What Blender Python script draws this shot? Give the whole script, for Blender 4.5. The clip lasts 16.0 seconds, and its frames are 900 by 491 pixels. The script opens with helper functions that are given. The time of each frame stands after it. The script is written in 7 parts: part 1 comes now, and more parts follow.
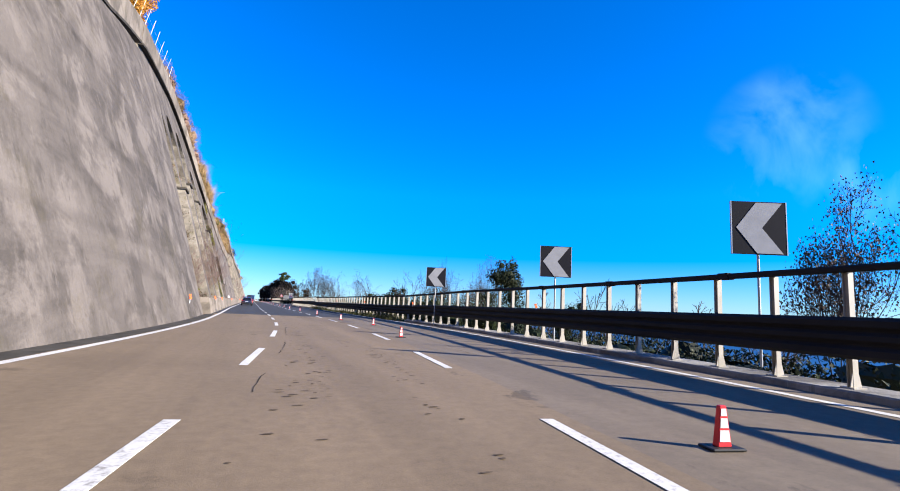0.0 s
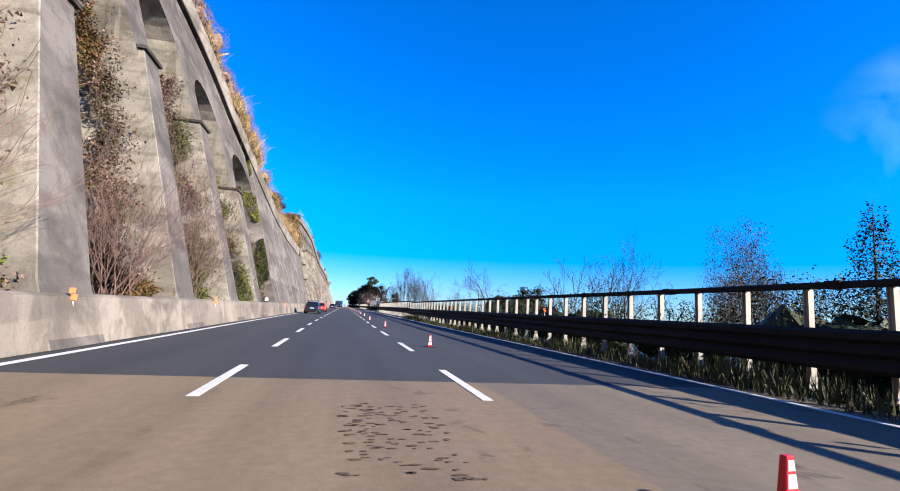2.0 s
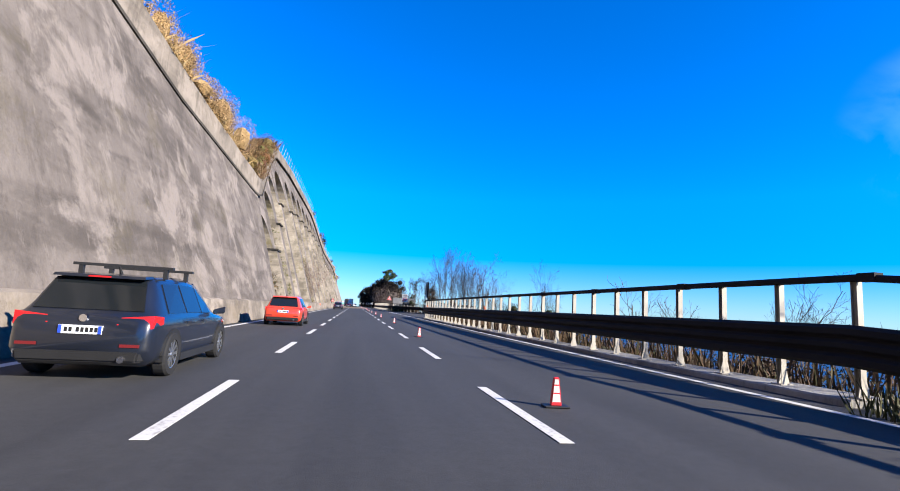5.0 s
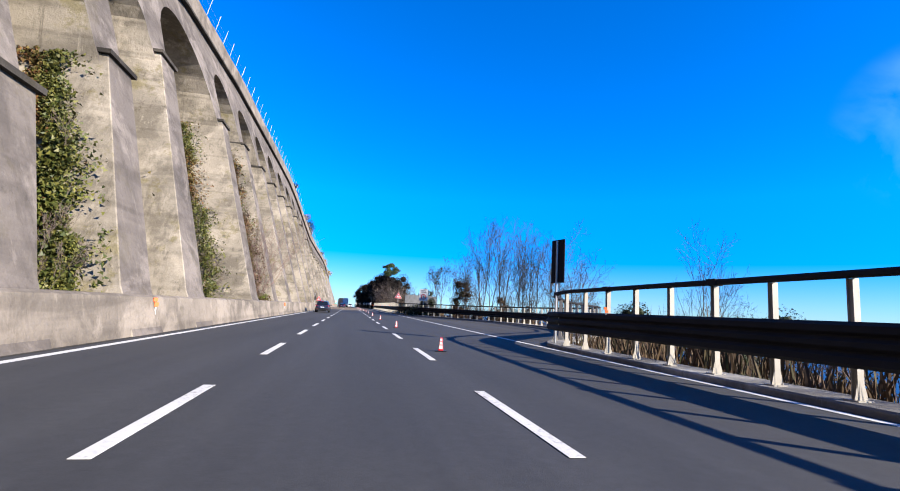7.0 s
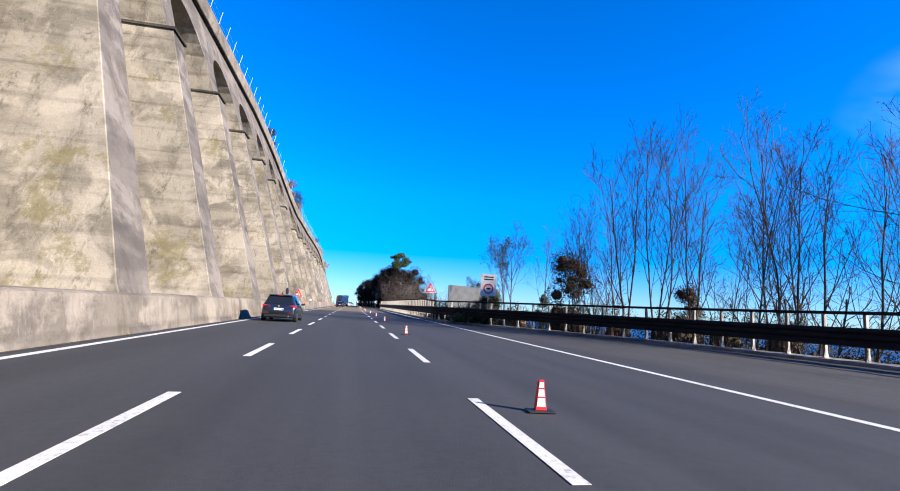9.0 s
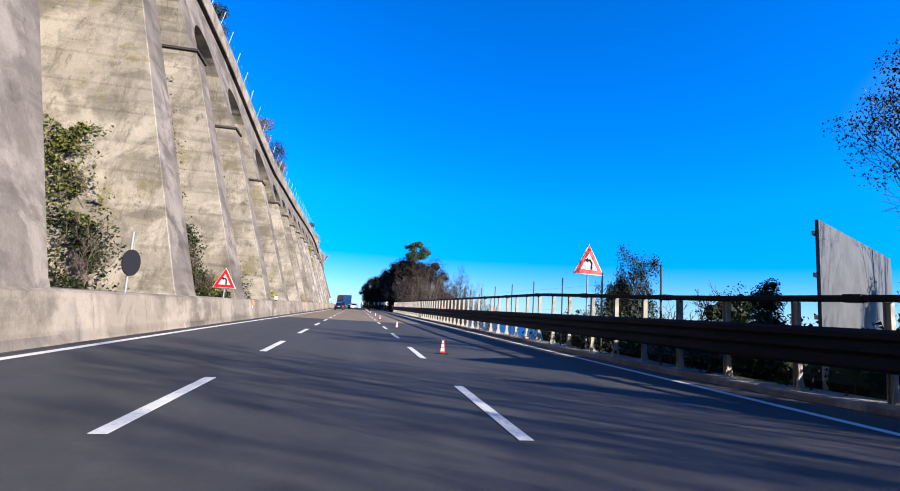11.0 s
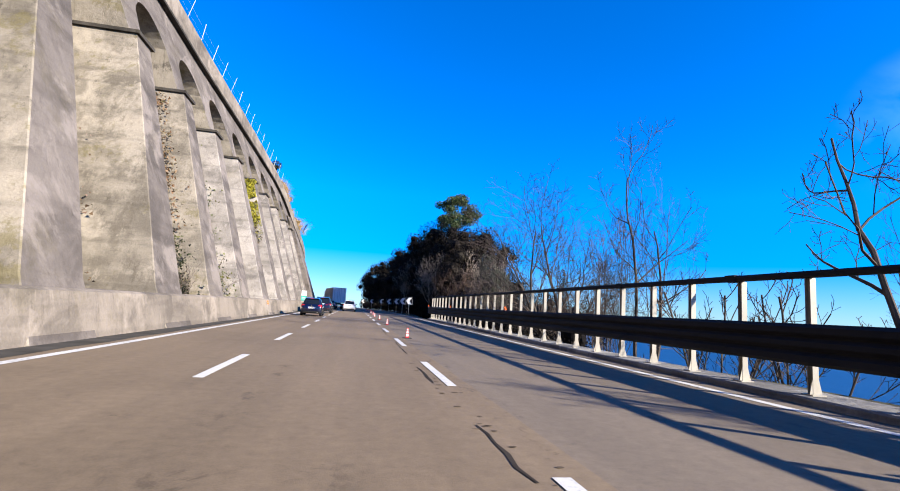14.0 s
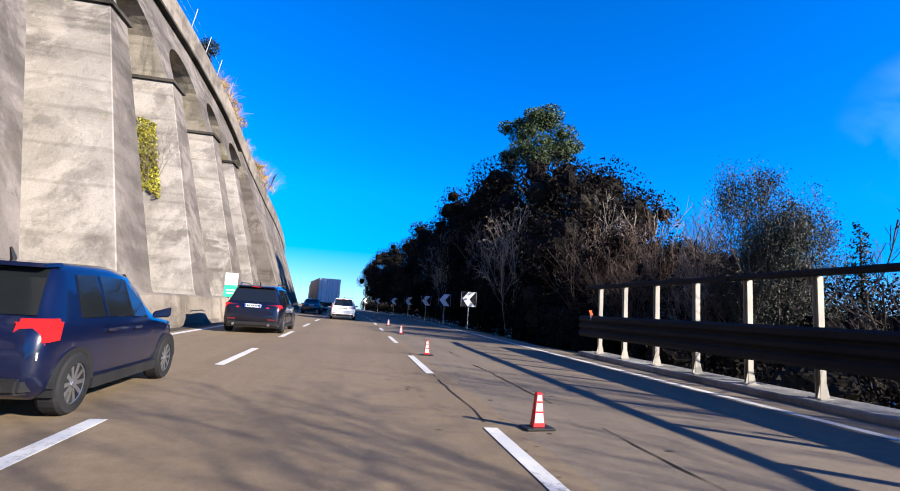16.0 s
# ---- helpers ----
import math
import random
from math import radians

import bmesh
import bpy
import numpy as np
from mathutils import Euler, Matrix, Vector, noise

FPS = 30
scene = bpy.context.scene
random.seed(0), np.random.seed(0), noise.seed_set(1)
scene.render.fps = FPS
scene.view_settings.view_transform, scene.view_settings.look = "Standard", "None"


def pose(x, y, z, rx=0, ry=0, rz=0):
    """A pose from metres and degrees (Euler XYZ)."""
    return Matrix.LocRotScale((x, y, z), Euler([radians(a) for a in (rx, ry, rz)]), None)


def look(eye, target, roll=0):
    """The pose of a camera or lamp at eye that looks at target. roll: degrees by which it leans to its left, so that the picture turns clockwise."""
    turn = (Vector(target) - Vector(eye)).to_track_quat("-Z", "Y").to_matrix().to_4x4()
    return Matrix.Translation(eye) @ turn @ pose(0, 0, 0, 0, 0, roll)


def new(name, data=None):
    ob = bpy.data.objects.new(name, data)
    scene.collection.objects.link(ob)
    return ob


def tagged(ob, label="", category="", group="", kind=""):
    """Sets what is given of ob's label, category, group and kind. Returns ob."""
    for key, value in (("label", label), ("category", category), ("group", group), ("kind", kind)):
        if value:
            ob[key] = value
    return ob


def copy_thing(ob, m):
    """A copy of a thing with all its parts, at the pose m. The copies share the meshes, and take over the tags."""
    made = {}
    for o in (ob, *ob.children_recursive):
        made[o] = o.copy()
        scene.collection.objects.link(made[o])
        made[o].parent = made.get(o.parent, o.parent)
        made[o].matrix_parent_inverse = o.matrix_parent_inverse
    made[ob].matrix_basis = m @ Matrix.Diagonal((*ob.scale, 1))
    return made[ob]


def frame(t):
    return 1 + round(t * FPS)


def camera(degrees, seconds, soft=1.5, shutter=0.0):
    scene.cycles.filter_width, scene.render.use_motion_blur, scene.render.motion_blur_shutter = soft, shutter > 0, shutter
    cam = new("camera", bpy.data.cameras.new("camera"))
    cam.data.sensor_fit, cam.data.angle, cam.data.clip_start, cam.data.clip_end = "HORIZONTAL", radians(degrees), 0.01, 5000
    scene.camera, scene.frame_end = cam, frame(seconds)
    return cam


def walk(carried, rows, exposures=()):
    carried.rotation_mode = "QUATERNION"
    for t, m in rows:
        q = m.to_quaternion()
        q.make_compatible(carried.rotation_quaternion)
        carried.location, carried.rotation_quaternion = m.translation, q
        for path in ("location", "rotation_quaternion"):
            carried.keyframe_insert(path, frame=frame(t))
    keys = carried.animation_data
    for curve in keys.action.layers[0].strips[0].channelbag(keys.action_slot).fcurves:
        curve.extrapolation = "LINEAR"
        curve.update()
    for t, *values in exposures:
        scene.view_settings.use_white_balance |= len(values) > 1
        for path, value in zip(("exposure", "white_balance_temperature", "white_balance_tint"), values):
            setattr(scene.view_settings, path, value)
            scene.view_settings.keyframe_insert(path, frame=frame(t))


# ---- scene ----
import collections

cam = camera(84.7, 16.0, 1.0)
PATH = [
    (0, (-3.017, -129.622, 1.156), (-2.291, -127.776, 1.409), 2.71),
    (0.5, (-1.860, -121.727, 1.163), (-1.208, -119.853, 1.418), 2.71),
    (1, (-0.815, -113.626, 1.206), (-0.254, -111.725, 1.470), 2.74),
    (1.5, (-0.179, -105.354, 1.201), (0.299, -103.429, 1.460), 2.75),
    (2, (0.077, -96.987, 1.194), (0.475, -95.045, 1.456), 2.97),
    (2.5, (0.007, -88.036, 1.198), (0.357, -86.083, 1.454), 3.22),
    (3, (-0.105, -79.225, 1.179), (0.239, -77.274, 1.448), 3.29),
    (3.5, (-0.240, -70.217, 1.174), (0.114, -68.267, 1.442), 3.43),
    (4, (-0.233, -60.992, 1.207), (0.118, -59.041, 1.469), 3.20),
    (6.5, (-0.151, -13.966, 1.195), (0.222, -12.018, 1.451), 3.27),
    (7, (-0.096, -4.325, 1.177), (0.279, -2.378, 1.436), 3.11),
    (7.5, (-0.025, 5.179, 1.197), (0.355, 7.126, 1.456), 3.26),
    (8, (0.100, 14.772, 1.210), (0.473, 16.720, 1.468), 3.40),
    (8.5, (0.164, 24.407, 1.199), (0.537, 26.355, 1.452), 3.23),
    (11, (0.147, 69.979, 1.201), (0.500, 71.930, 1.462), 3.58),
    (11.5, (0.101, 79.211, 1.187), (0.473, 81.159, 1.448), 3.45),
    (12, (0.178, 88.339, 1.216), (0.548, 90.287, 1.473), 3.46),
    (12.5, (0.223, 98.067, 1.214), (0.590, 100.017, 1.464), 3.54),
    (13, (0.210, 108.110, 1.178), (0.581, 110.058, 1.438), 3.80),
    (13.5, (0.272, 117.540, 1.199), (0.635, 119.490, 1.456), 3.57),
    (14, (0.244, 126.863, 1.200), (0.606, 128.813, 1.456), 3.58),
    (14.5, (0.268, 135.895, 1.195), (0.617, 137.848, 1.448), 3.71),
    (15, (0.240, 145.005, 1.201), (0.608, 146.954, 1.458), 3.75),
    (15.5, (0.279, 153.937, 1.198), (0.646, 155.885, 1.462), 3.74),
    (16, (0.335, 162.752, 1.213), (0.698, 164.701, 1.472), 3.75),
]
walk(cam, [(t, look(eye, target, roll)) for t, eye, target, roll in PATH], [(0, 1.55)])
SUN_WAY = Vector((1.75, -1.4, 1.0)).normalized()      # towards the sun

# ---- world and sun ----
world = bpy.data.worlds.new("sky")
scene.world = world
world.use_nodes = True
wn = world.node_tree
sky = wn.nodes.new("ShaderNodeTexSky")
sky.sky_type = "NISHITA"
sky.sun_disc = False
sky.sun_elevation = math.asin(SUN_WAY.z)
sky.sun_rotation = math.atan2(SUN_WAY.x, SUN_WAY.y)
sky.altitude = 60
sky.air_density, sky.dust_density, sky.ozone_density = 0.8, 0.0, 6.0
rich = wn.nodes.new("ShaderNodeHueSaturation")
rich.inputs["Hue"].default_value, rich.inputs["Saturation"].default_value = 0.512, 1.45
wn.links.new(sky.outputs["Color"], rich.inputs["Color"])
# thin cirrus: a soft patch and a faint streak
way = wn.nodes.new("ShaderNodeTexCoord")
turn = wn.nodes.new("ShaderNodeMapping")
turn.inputs["Rotation"].default_value = (0.4, 0.2, 0.7)
turn.inputs["Scale"].default_value = (1.6, 3.2, 2.2)
wisp = wn.nodes.new("ShaderNodeTexNoise")
wisp.inputs["Scale"].default_value, wisp.inputs["Detail"].default_value, wisp.inputs["Distortion"].default_value = 3.4, 8.0, 0.4
thin = wn.nodes.new("ShaderNodeValToRGB")
thin.color_ramp.elements[0].position, thin.color_ramp.elements[1].position = 0.43, 0.74
wn.links.new(way.outputs["Generated"], turn.inputs["Vector"])
wn.links.new(turn.outputs["Vector"], wisp.inputs["Vector"])
wn.links.new(wisp.outputs["Fac"], thin.inputs["Fac"])


def sky_patch(middle, inner, outer, most):
    """How much cloud stands round a direction: full inside one angle, none beyond the other."""
    near = wn.nodes.new("ShaderNodeVectorMath")
    near.operation = "DOT_PRODUCT"
    near.inputs[1].default_value = Vector(middle).normalized()
    fall = wn.nodes.new("ShaderNodeMapRange")
    fall.interpolation_type = "SMOOTHSTEP"
    fall.inputs["From Min"].default_value, fall.inputs["From Max"].default_value = math.cos(radians(outer)), math.cos(radians(inner))
    fall.inputs["To Max"].default_value = most
    wn.links.new(way.outputs["Generated"], near.inputs[0])
    wn.links.new(near.outputs["Value"], fall.inputs["Value"])
    return fall.outputs["Result"]


total = None
for patch in (sky_patch((0.795, 0.53, 0.30), 0.5, 7.5, 0.08), sky_patch((0.87, 0.44, 0.215), 0.5, 4.5, 0.07)):
    if total is None:
        total = patch
    else:
        plus = wn.nodes.new("ShaderNodeMath")
        plus.operation = "ADD"
        wn.links.new(total, plus.inputs[0])
        wn.links.new(patch, plus.inputs[1])
        total = plus.outputs[0]
times = wn.nodes.new("ShaderNodeMath")
times.operation = "MULTIPLY"
wn.links.new(thin.outputs["Color"], times.inputs[0])
wn.links.new(total, times.inputs[1])
cloud = wn.nodes.new("ShaderNodeMix")
cloud.data_type = "RGBA"
cloud.inputs[7].default_value = (7.5, 11.5, 16.0, 1)
wn.links.new(times.outputs[0], cloud.inputs["Factor"])
# the air is clear: little whitening towards the horizon
up = wn.nodes.new("ShaderNodeSeparateXYZ")
fade = wn.nodes.new("ShaderNodeValToRGB")
fade.color_ramp.elements[0].position, fade.color_ramp.elements[0].color = 0.0, (0.32, 0.41, 0.54, 1)
fade.color_ramp.elements[1].position, fade.color_ramp.elements[1].color = 0.22, (1, 1, 1, 1)
clear = wn.nodes.new("ShaderNodeMix")
clear.data_type, clear.blend_type = "RGBA", "MULTIPLY"
clear.inputs["Factor"].default_value = 1.0
wn.links.new(way.outputs["Generated"], up.inputs[0])
wn.links.new(up.outputs[2], fade.inputs["Fac"])
wn.links.new(rich.outputs["Color"], clear.inputs[6])
wn.links.new(fade.outputs["Color"], clear.inputs[7])
wn.links.new(clear.outputs[2], cloud.inputs[6])
wn.links.new(cloud.outputs[2], wn.nodes["Background"].inputs["Color"])
wn.nodes["Background"].inputs["Strength"].default_value = 0.122
sun = new("sun", bpy.data.lights.new("sun", "SUN"))
sun.data.energy, sun.data.angle, sun.data.color = 5.0, radians(0.53), (1.0, 0.915, 0.78)
sun.matrix_world = look(SUN_WAY * 50, (0, 0, 0))


# ---- materials ----
class Mat:
    """A node material under construction."""

    def __init__(self, name, rough=0.8, metal=0.0, spec=0.4):
        self.m = bpy.data.materials.new(name)
        self.m.use_nodes = True
        self.t = self.m.node_tree
        self.b = self.t.nodes["Principled BSDF"]
        self.b.inputs["Roughness"].default_value = rough
        self.b.inputs["Metallic"].default_value = metal
        self.b.inputs["Specular IOR Level"].default_value = spec
        geo = self.t.nodes.new("ShaderNodeNewGeometry")
        self.pos = geo.outputs["Position"]
        self.island = geo.outputs["Random Per Island"]

    def node(self, kind, **inputs):
        n = self.t.nodes.new("ShaderNode" + kind)
        for k, v in inputs.items():
            sock = n.inputs[k.replace("_", " ")]
            if isinstance(v, bpy.types.NodeSocket):
                self.t.links.new(v, sock)
            else:
                sock.default_value = v
        return n

    def scaled(self, x, y, z):
        n = self.node("Mapping", Vector=self.pos)
        n.inputs["Scale"].default_value = (x, y, z)
        return n.outputs["Vector"]

    def noise(self, scale, detail=4.0, rough=0.55, vec=None, distort=0.0):
        return self.node("TexNoise", Vector=vec or self.pos, Scale=scale, Detail=detail, Roughness=rough, Distortion=distort).outputs["Fac"]

    def ramp(self, fac, *stops):
        n = self.node("ValToRGB", Fac=fac)
        e = n.color_ramp.elements
        while len(e) < len(stops):
            e.new(0.5)
        for el, (p, c) in zip(e, stops):
            el.position = p
            el.color = (*c, 1) if len(c) == 3 else c
        return n.outputs["Color"]

    def mix(self, fac, a, b, how="MIX"):
        n = self.t.nodes.new("ShaderNodeMix")
        n.data_type, n.blend_type = "RGBA", how
        for sock, v in zip((n.inputs["Factor"], n.inputs[6], n.inputs[7]), (fac, a, b)):
            if isinstance(v, bpy.types.NodeSocket):
                self.t.links.new(v, sock)
            else:
                sock.default_value = v if not isinstance(v, tuple) else (*v, 1)
        return n.outputs[2]

    def math(self, op, a, b=0.0):
        n = self.t.nodes.new("ShaderNodeMath")
        n.operation = op
        for sock, v in zip(n.inputs, (a, b)):
            if isinstance(v, bpy.types.NodeSocket):
                self.t.links.new(v, sock)
            else:
                sock.default_value = v
        return n.outputs[0]

    def color(self, c):
        if isinstance(c, bpy.types.NodeSocket):
            self.t.links.new(c, self.b.inputs["Base Color"])
        else:
            self.b.inputs["Base Color"].default_value = (*c, 1)
        return self

    def bump(self, height, strength=0.4, dist=0.02):
        n = self.node("Bump", Height=height, Strength=strength, Distance=dist)
        self.t.links.new(n.outputs["Normal"], self.b.inputs["Normal"])
        return self

    def random(self):
        return self.node("ObjectInfo").outputs["Random"]


def concrete(name, light, dark, stain, moss=0.0, course=0.55, runs=0.5, pours=0.5, crust=1.5):
    """Old cast concrete: pours, pale efflorescence, dark runs, lichen, pits and grain."""
    m = Mat(name, rough=0.92, spec=0.12)
    big = m.noise(0.16, 7, 0.62, distort=0.5)
    blot = m.noise(0.5, 7, 0.62, distort=0.4)
    small = m.noise(3.1, 6, 0.7)
    fine = m.noise(17, 6, 0.8)
    c = m.mix(m.ramp(big, (0.45, (0, 0, 0)), (0.54, (1, 1, 1))), tuple(v * 0.9 for v in dark), light)
    # flat pours, one above the other
    band = m.noise(1.0, 6, 0.62, m.scaled(0.13, 0.13, 0.8), distort=0.8)
    c = m.mix(m.ramp(band, (0.44, (0, 0, 0)), (0.54, (pours, pours, pours))), c, tuple(v * 1.22 for v in light))
    c = m.mix(m.ramp(band, (0.38, (pours, pours, pours)), (0.46, (0, 0, 0))), c, tuple(v * 0.8 for v in dark))
    # pale crusts with ragged edges
    pale = m.noise(1.0, 8, 0.66, m.scaled(0.3, 0.3, 0.36), distort=0.5)
    c = m.mix(m.ramp(pale, (0.51, (0, 0, 0)), (0.58, (0.75, 0.75, 0.75))), c, tuple(min(0.7, v * crust) for v in light))
    c = m.mix(m.ramp(blot, (0.53, (0, 0, 0)), (0.62, (0.6, 0.6, 0.6))), c, tuple(v * 0.68 for v in dark))
    c = m.mix(m.ramp(blot, (0.36, (0.5, 0.5, 0.5)), (0.45, (0, 0, 0))), c, tuple(min(0.7, v * 1.35) for v in light))
    # dark runs and thin pale drips
    streak = m.noise(1.0, 8, 0.75, m.scaled(0.8, 0.8, 0.07), distort=0.2)
    c = m.mix(m.ramp(streak, (0.53, (0, 0, 0)), (0.63, (runs, runs, runs))), c, stain)
    drip = m.noise(1.0, 8, 0.75, m.scaled(2.6, 2.6, 0.11))
    c = m.mix(m.ramp(drip, (0.585, (0, 0, 0)), (0.64, (runs, runs, runs))), c, stain)
    c = m.mix(m.ramp(drip, (0.36, (0.45, 0.45, 0.45)), (0.41, (0, 0, 0))), c, tuple(min(0.7, v * 1.45) for v in light))
    if moss:
        mo = m.noise(0.4, 10, 0.8)
        c = m.mix(m.ramp(mo, (0.545, (0, 0, 0)), (0.60, (moss, moss, moss))), c, (light[0] * 0.62, light[0] * 0.52, light[0] * 0.22))
        dk = m.noise(0.9, 10, 0.8, m.scaled(1, 1, 0.6))
        c = m.mix(m.ramp(dk, (0.60, (0, 0, 0)), (0.65, (moss, moss, moss))), c, tuple(v * 0.5 for v in stain))
    # board marks
    lines = m.node("TexWave", Vector=m.scaled(0.02, 0.02, 1.0), Scale=course, Distortion=3.0, Detail=4.0, Detail_Scale=1.5)
    lines.bands_direction = "Z"
    ln = m.ramp(lines.outputs["Fac"], (0.0, (0, 0, 0)), (0.05, (1, 1, 1)))
    c = m.mix(0.16, c, ln, "MULTIPLY")
    # pits and grain
    pit = m.ramp(small, (0.33, (0.35, 0.35, 0.35)), (0.40, (1, 1, 1)))
    c = m.mix(0.3, c, pit, "MULTIPLY")
    c = m.mix(1.0, c, m.ramp(fine, (0.3, (0.85, 0.85, 0.85)), (0.7, (1.06, 1.06, 1.06))), "MULTIPLY")
    m.color(c)
    h = m.math("ADD", m.math("MULTIPLY", blot, 0.35), m.math("MULTIPLY", small, 0.55))
    h = m.math("ADD", h, m.math("ADD", m.math("MULTIPLY", fine, 0.15), m.math("MULTIPLY", ln, 0.08)))
    return m.bump(h, 0.75, 0.09).m


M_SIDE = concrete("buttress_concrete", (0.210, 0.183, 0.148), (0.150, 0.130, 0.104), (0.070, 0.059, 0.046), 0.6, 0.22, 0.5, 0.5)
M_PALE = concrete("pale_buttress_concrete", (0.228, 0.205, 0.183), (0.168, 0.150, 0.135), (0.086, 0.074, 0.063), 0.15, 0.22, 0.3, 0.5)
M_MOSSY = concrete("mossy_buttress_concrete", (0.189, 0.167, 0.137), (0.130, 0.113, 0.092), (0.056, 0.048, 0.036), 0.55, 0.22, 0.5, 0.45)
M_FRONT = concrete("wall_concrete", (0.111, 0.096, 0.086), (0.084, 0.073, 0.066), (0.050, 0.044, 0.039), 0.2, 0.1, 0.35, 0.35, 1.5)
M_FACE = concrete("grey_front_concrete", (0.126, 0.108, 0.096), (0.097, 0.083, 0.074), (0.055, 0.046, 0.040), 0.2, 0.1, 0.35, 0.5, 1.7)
M_PLINTH = concrete("plinth_concrete", (0.188, 0.16, 0.133), (0.137, 0.117, 0.098), (0.082, 0.069, 0.059), 0.15, 0.15, 0.4, 0.4)
# Near-black stone: the shadow line of the ledges is put into its colour.
M_SHADESTONE = concrete("shade_dark_stone", (0.05, 0.044, 0.038), (0.03, 0.027, 0.024), (0.03, 0.027, 0.024), 0.4)
M_KERB = concrete("kerb_concrete", (0.22, 0.21, 0.195), (0.16, 0.15, 0.14), (0.10, 0.095, 0.09))


def road_material(name, base, spread, warm, crack):
    m = Mat(name, rough=0.82, spec=0.3)
    lanes = m.noise(1.0, 4, 0.6, m.scaled(0.9, 0.035, 1))
    patch = m.noise(0.35, 6, 0.65)
    grain = m.noise(55, 3, 0.8)
    c = m.mix(m.ramp(lanes, (0.35, (0, 0, 0)), (0.68, (1, 1, 1))), tuple(v * (1 - spread) for v in base), tuple(v * (1 + spread) for v in base))
    c = m.mix(m.ramp(patch, (0.48, (0, 0, 0)), (0.75, (0.5, 0.5, 0.5))), c, warm)
    if crack:
        worn = m.noise(1.0, 8, 0.75, m.scaled(1.6, 1.0, 1), distort=0.5)
        tracks = m.noise(1.0, 2, 0.5, m.scaled(0.8, 0.03, 1))
        w = m.math("MULTIPLY", m.ramp(worn, (0.57, (0, 0, 0)), (0.63, (1, 1, 1))), m.ramp(tracks, (0.5, (0, 0, 0)), (0.6, (1, 1, 1))))
        c = m.mix(m.math("MULTIPLY", w, 0.7), c, tuple(v * 0.42 for v in base))
        dirt = m.noise(0.22, 5, 0.6, distort=1.0)
        c = m.mix(m.ramp(dirt, (0.5, (0, 0, 0)), (0.75, (0.45, 0.45, 0.45))), c, tuple(v * 0.6 for v in base))
    c = m.mix(m.ramp(grain, (0.25, (0.72, 0.72, 0.72)), (0.75, (1, 1, 1))), (0, 0, 0), c)
    mid = m.noise(7.0, 7, 0.75)
    c = m.mix(1.0, c, m.ramp(mid, (0.3, (0.8, 0.8, 0.8)), (0.7, (1.14, 1.14, 1.14))), "MULTIPLY")
    m.color(c)
    return m.bump(grain, 0.35, 0.01).m


M_ASPHALT = road_material("asphalt", (0.042, 0.042, 0.045), 0.18, (0.053, 0.052, 0.051), False)
M_OLDROAD = road_material("worn_pavement", (0.2, 0.146, 0.092), 0.14, (0.225, 0.166, 0.106), True)
M_OLDSIDE = road_material("shoulder_pavement", (0.172, 0.135, 0.098), 0.16, (0.195, 0.152, 0.11), True)
M_SHOULDER = road_material("shoulder_asphalt", (0.05, 0.047, 0.044), 0.25, (0.075, 0.066, 0.056), True)


def plain(name, c, rough=0.5, metal=0.0, spec=0.5, vary=0.12, scale=3.0, grain=30.0, bump=0.1):
    m = Mat(name, rough, metal, spec)
    f = m.noise(scale, 5, 0.6)
    g = m.noise(grain, 3, 0.6)
    col = m.mix(m.ramp(f, (0.3, (0, 0, 0)), (0.7, (1, 1, 1))), tuple(v * (1 - vary) for v in c), tuple(min(1, v * (1 + vary)) for v in c))
    m.color(col)
    if bump:
        m.bump(g, bump, 0.004)
    return m.m


def paint_material():
    m = Mat("road_paint", 0.7, 0, 0.3)
    w = m.noise(14, 7, 0.75)
    b = m.noise(0.6, 4, 0.6)
    f = m.math("ADD", m.math("MULTIPLY", w, 0.7), m.math("MULTIPLY", b, 0.3))
    m.color(m.ramp(f, (0.36, (0.20, 0.185, 0.17)), (0.47, (0.52, 0.51, 0.49)), (1.0, (0.58, 0.57, 0.55))))
    return m.m


M_PAINT = paint_material()
M_STEEL = plain("galvanised_steel", (0.3, 0.275, 0.235), 0.55, 0.0, 0.5, 0.18, 2.0, 60)
# Same galvanised steel as the posts, with the road side's shade put into its colour.
M_BEAM = plain("shaded_rail_steel", (0.014, 0.013, 0.014), 0.75, 0.0, 0.15, 0.25, 0.8, 40)


def part(name, bm, mat, parent=None, label="", smooth=False):
    me = bpy.data.meshes.new(name)
    bmesh.ops.recalc_face_normals(bm, faces=bm.faces)
    bm.to_mesh(me)
    bm.free()
    if smooth:
        for p in me.polygons:
            p.use_smooth = True
    for mm in (mat if isinstance(mat, (list, tuple)) else (mat,)):
        me.materials.append(mm)
    ob = new(name, me)
    if parent is not None:
        ob.parent = parent
    if label:
        ob["label"] = label
    return ob


def hexa(bm, lo, hi, mat=0):
    """A block between the corners of a lower and an upper quad (each four points, same turn)."""
    v = [bm.verts.new(p) for p in (*lo, *hi)]
    fs = [(3, 2, 1, 0), (4, 5, 6, 7), (0, 1, 5, 4), (1, 2, 6, 5), (2, 3, 7, 6), (3, 0, 4, 7)]
    for f in fs:
        bm.faces.new([v[i] for i in f]).material_index = mat
    return v


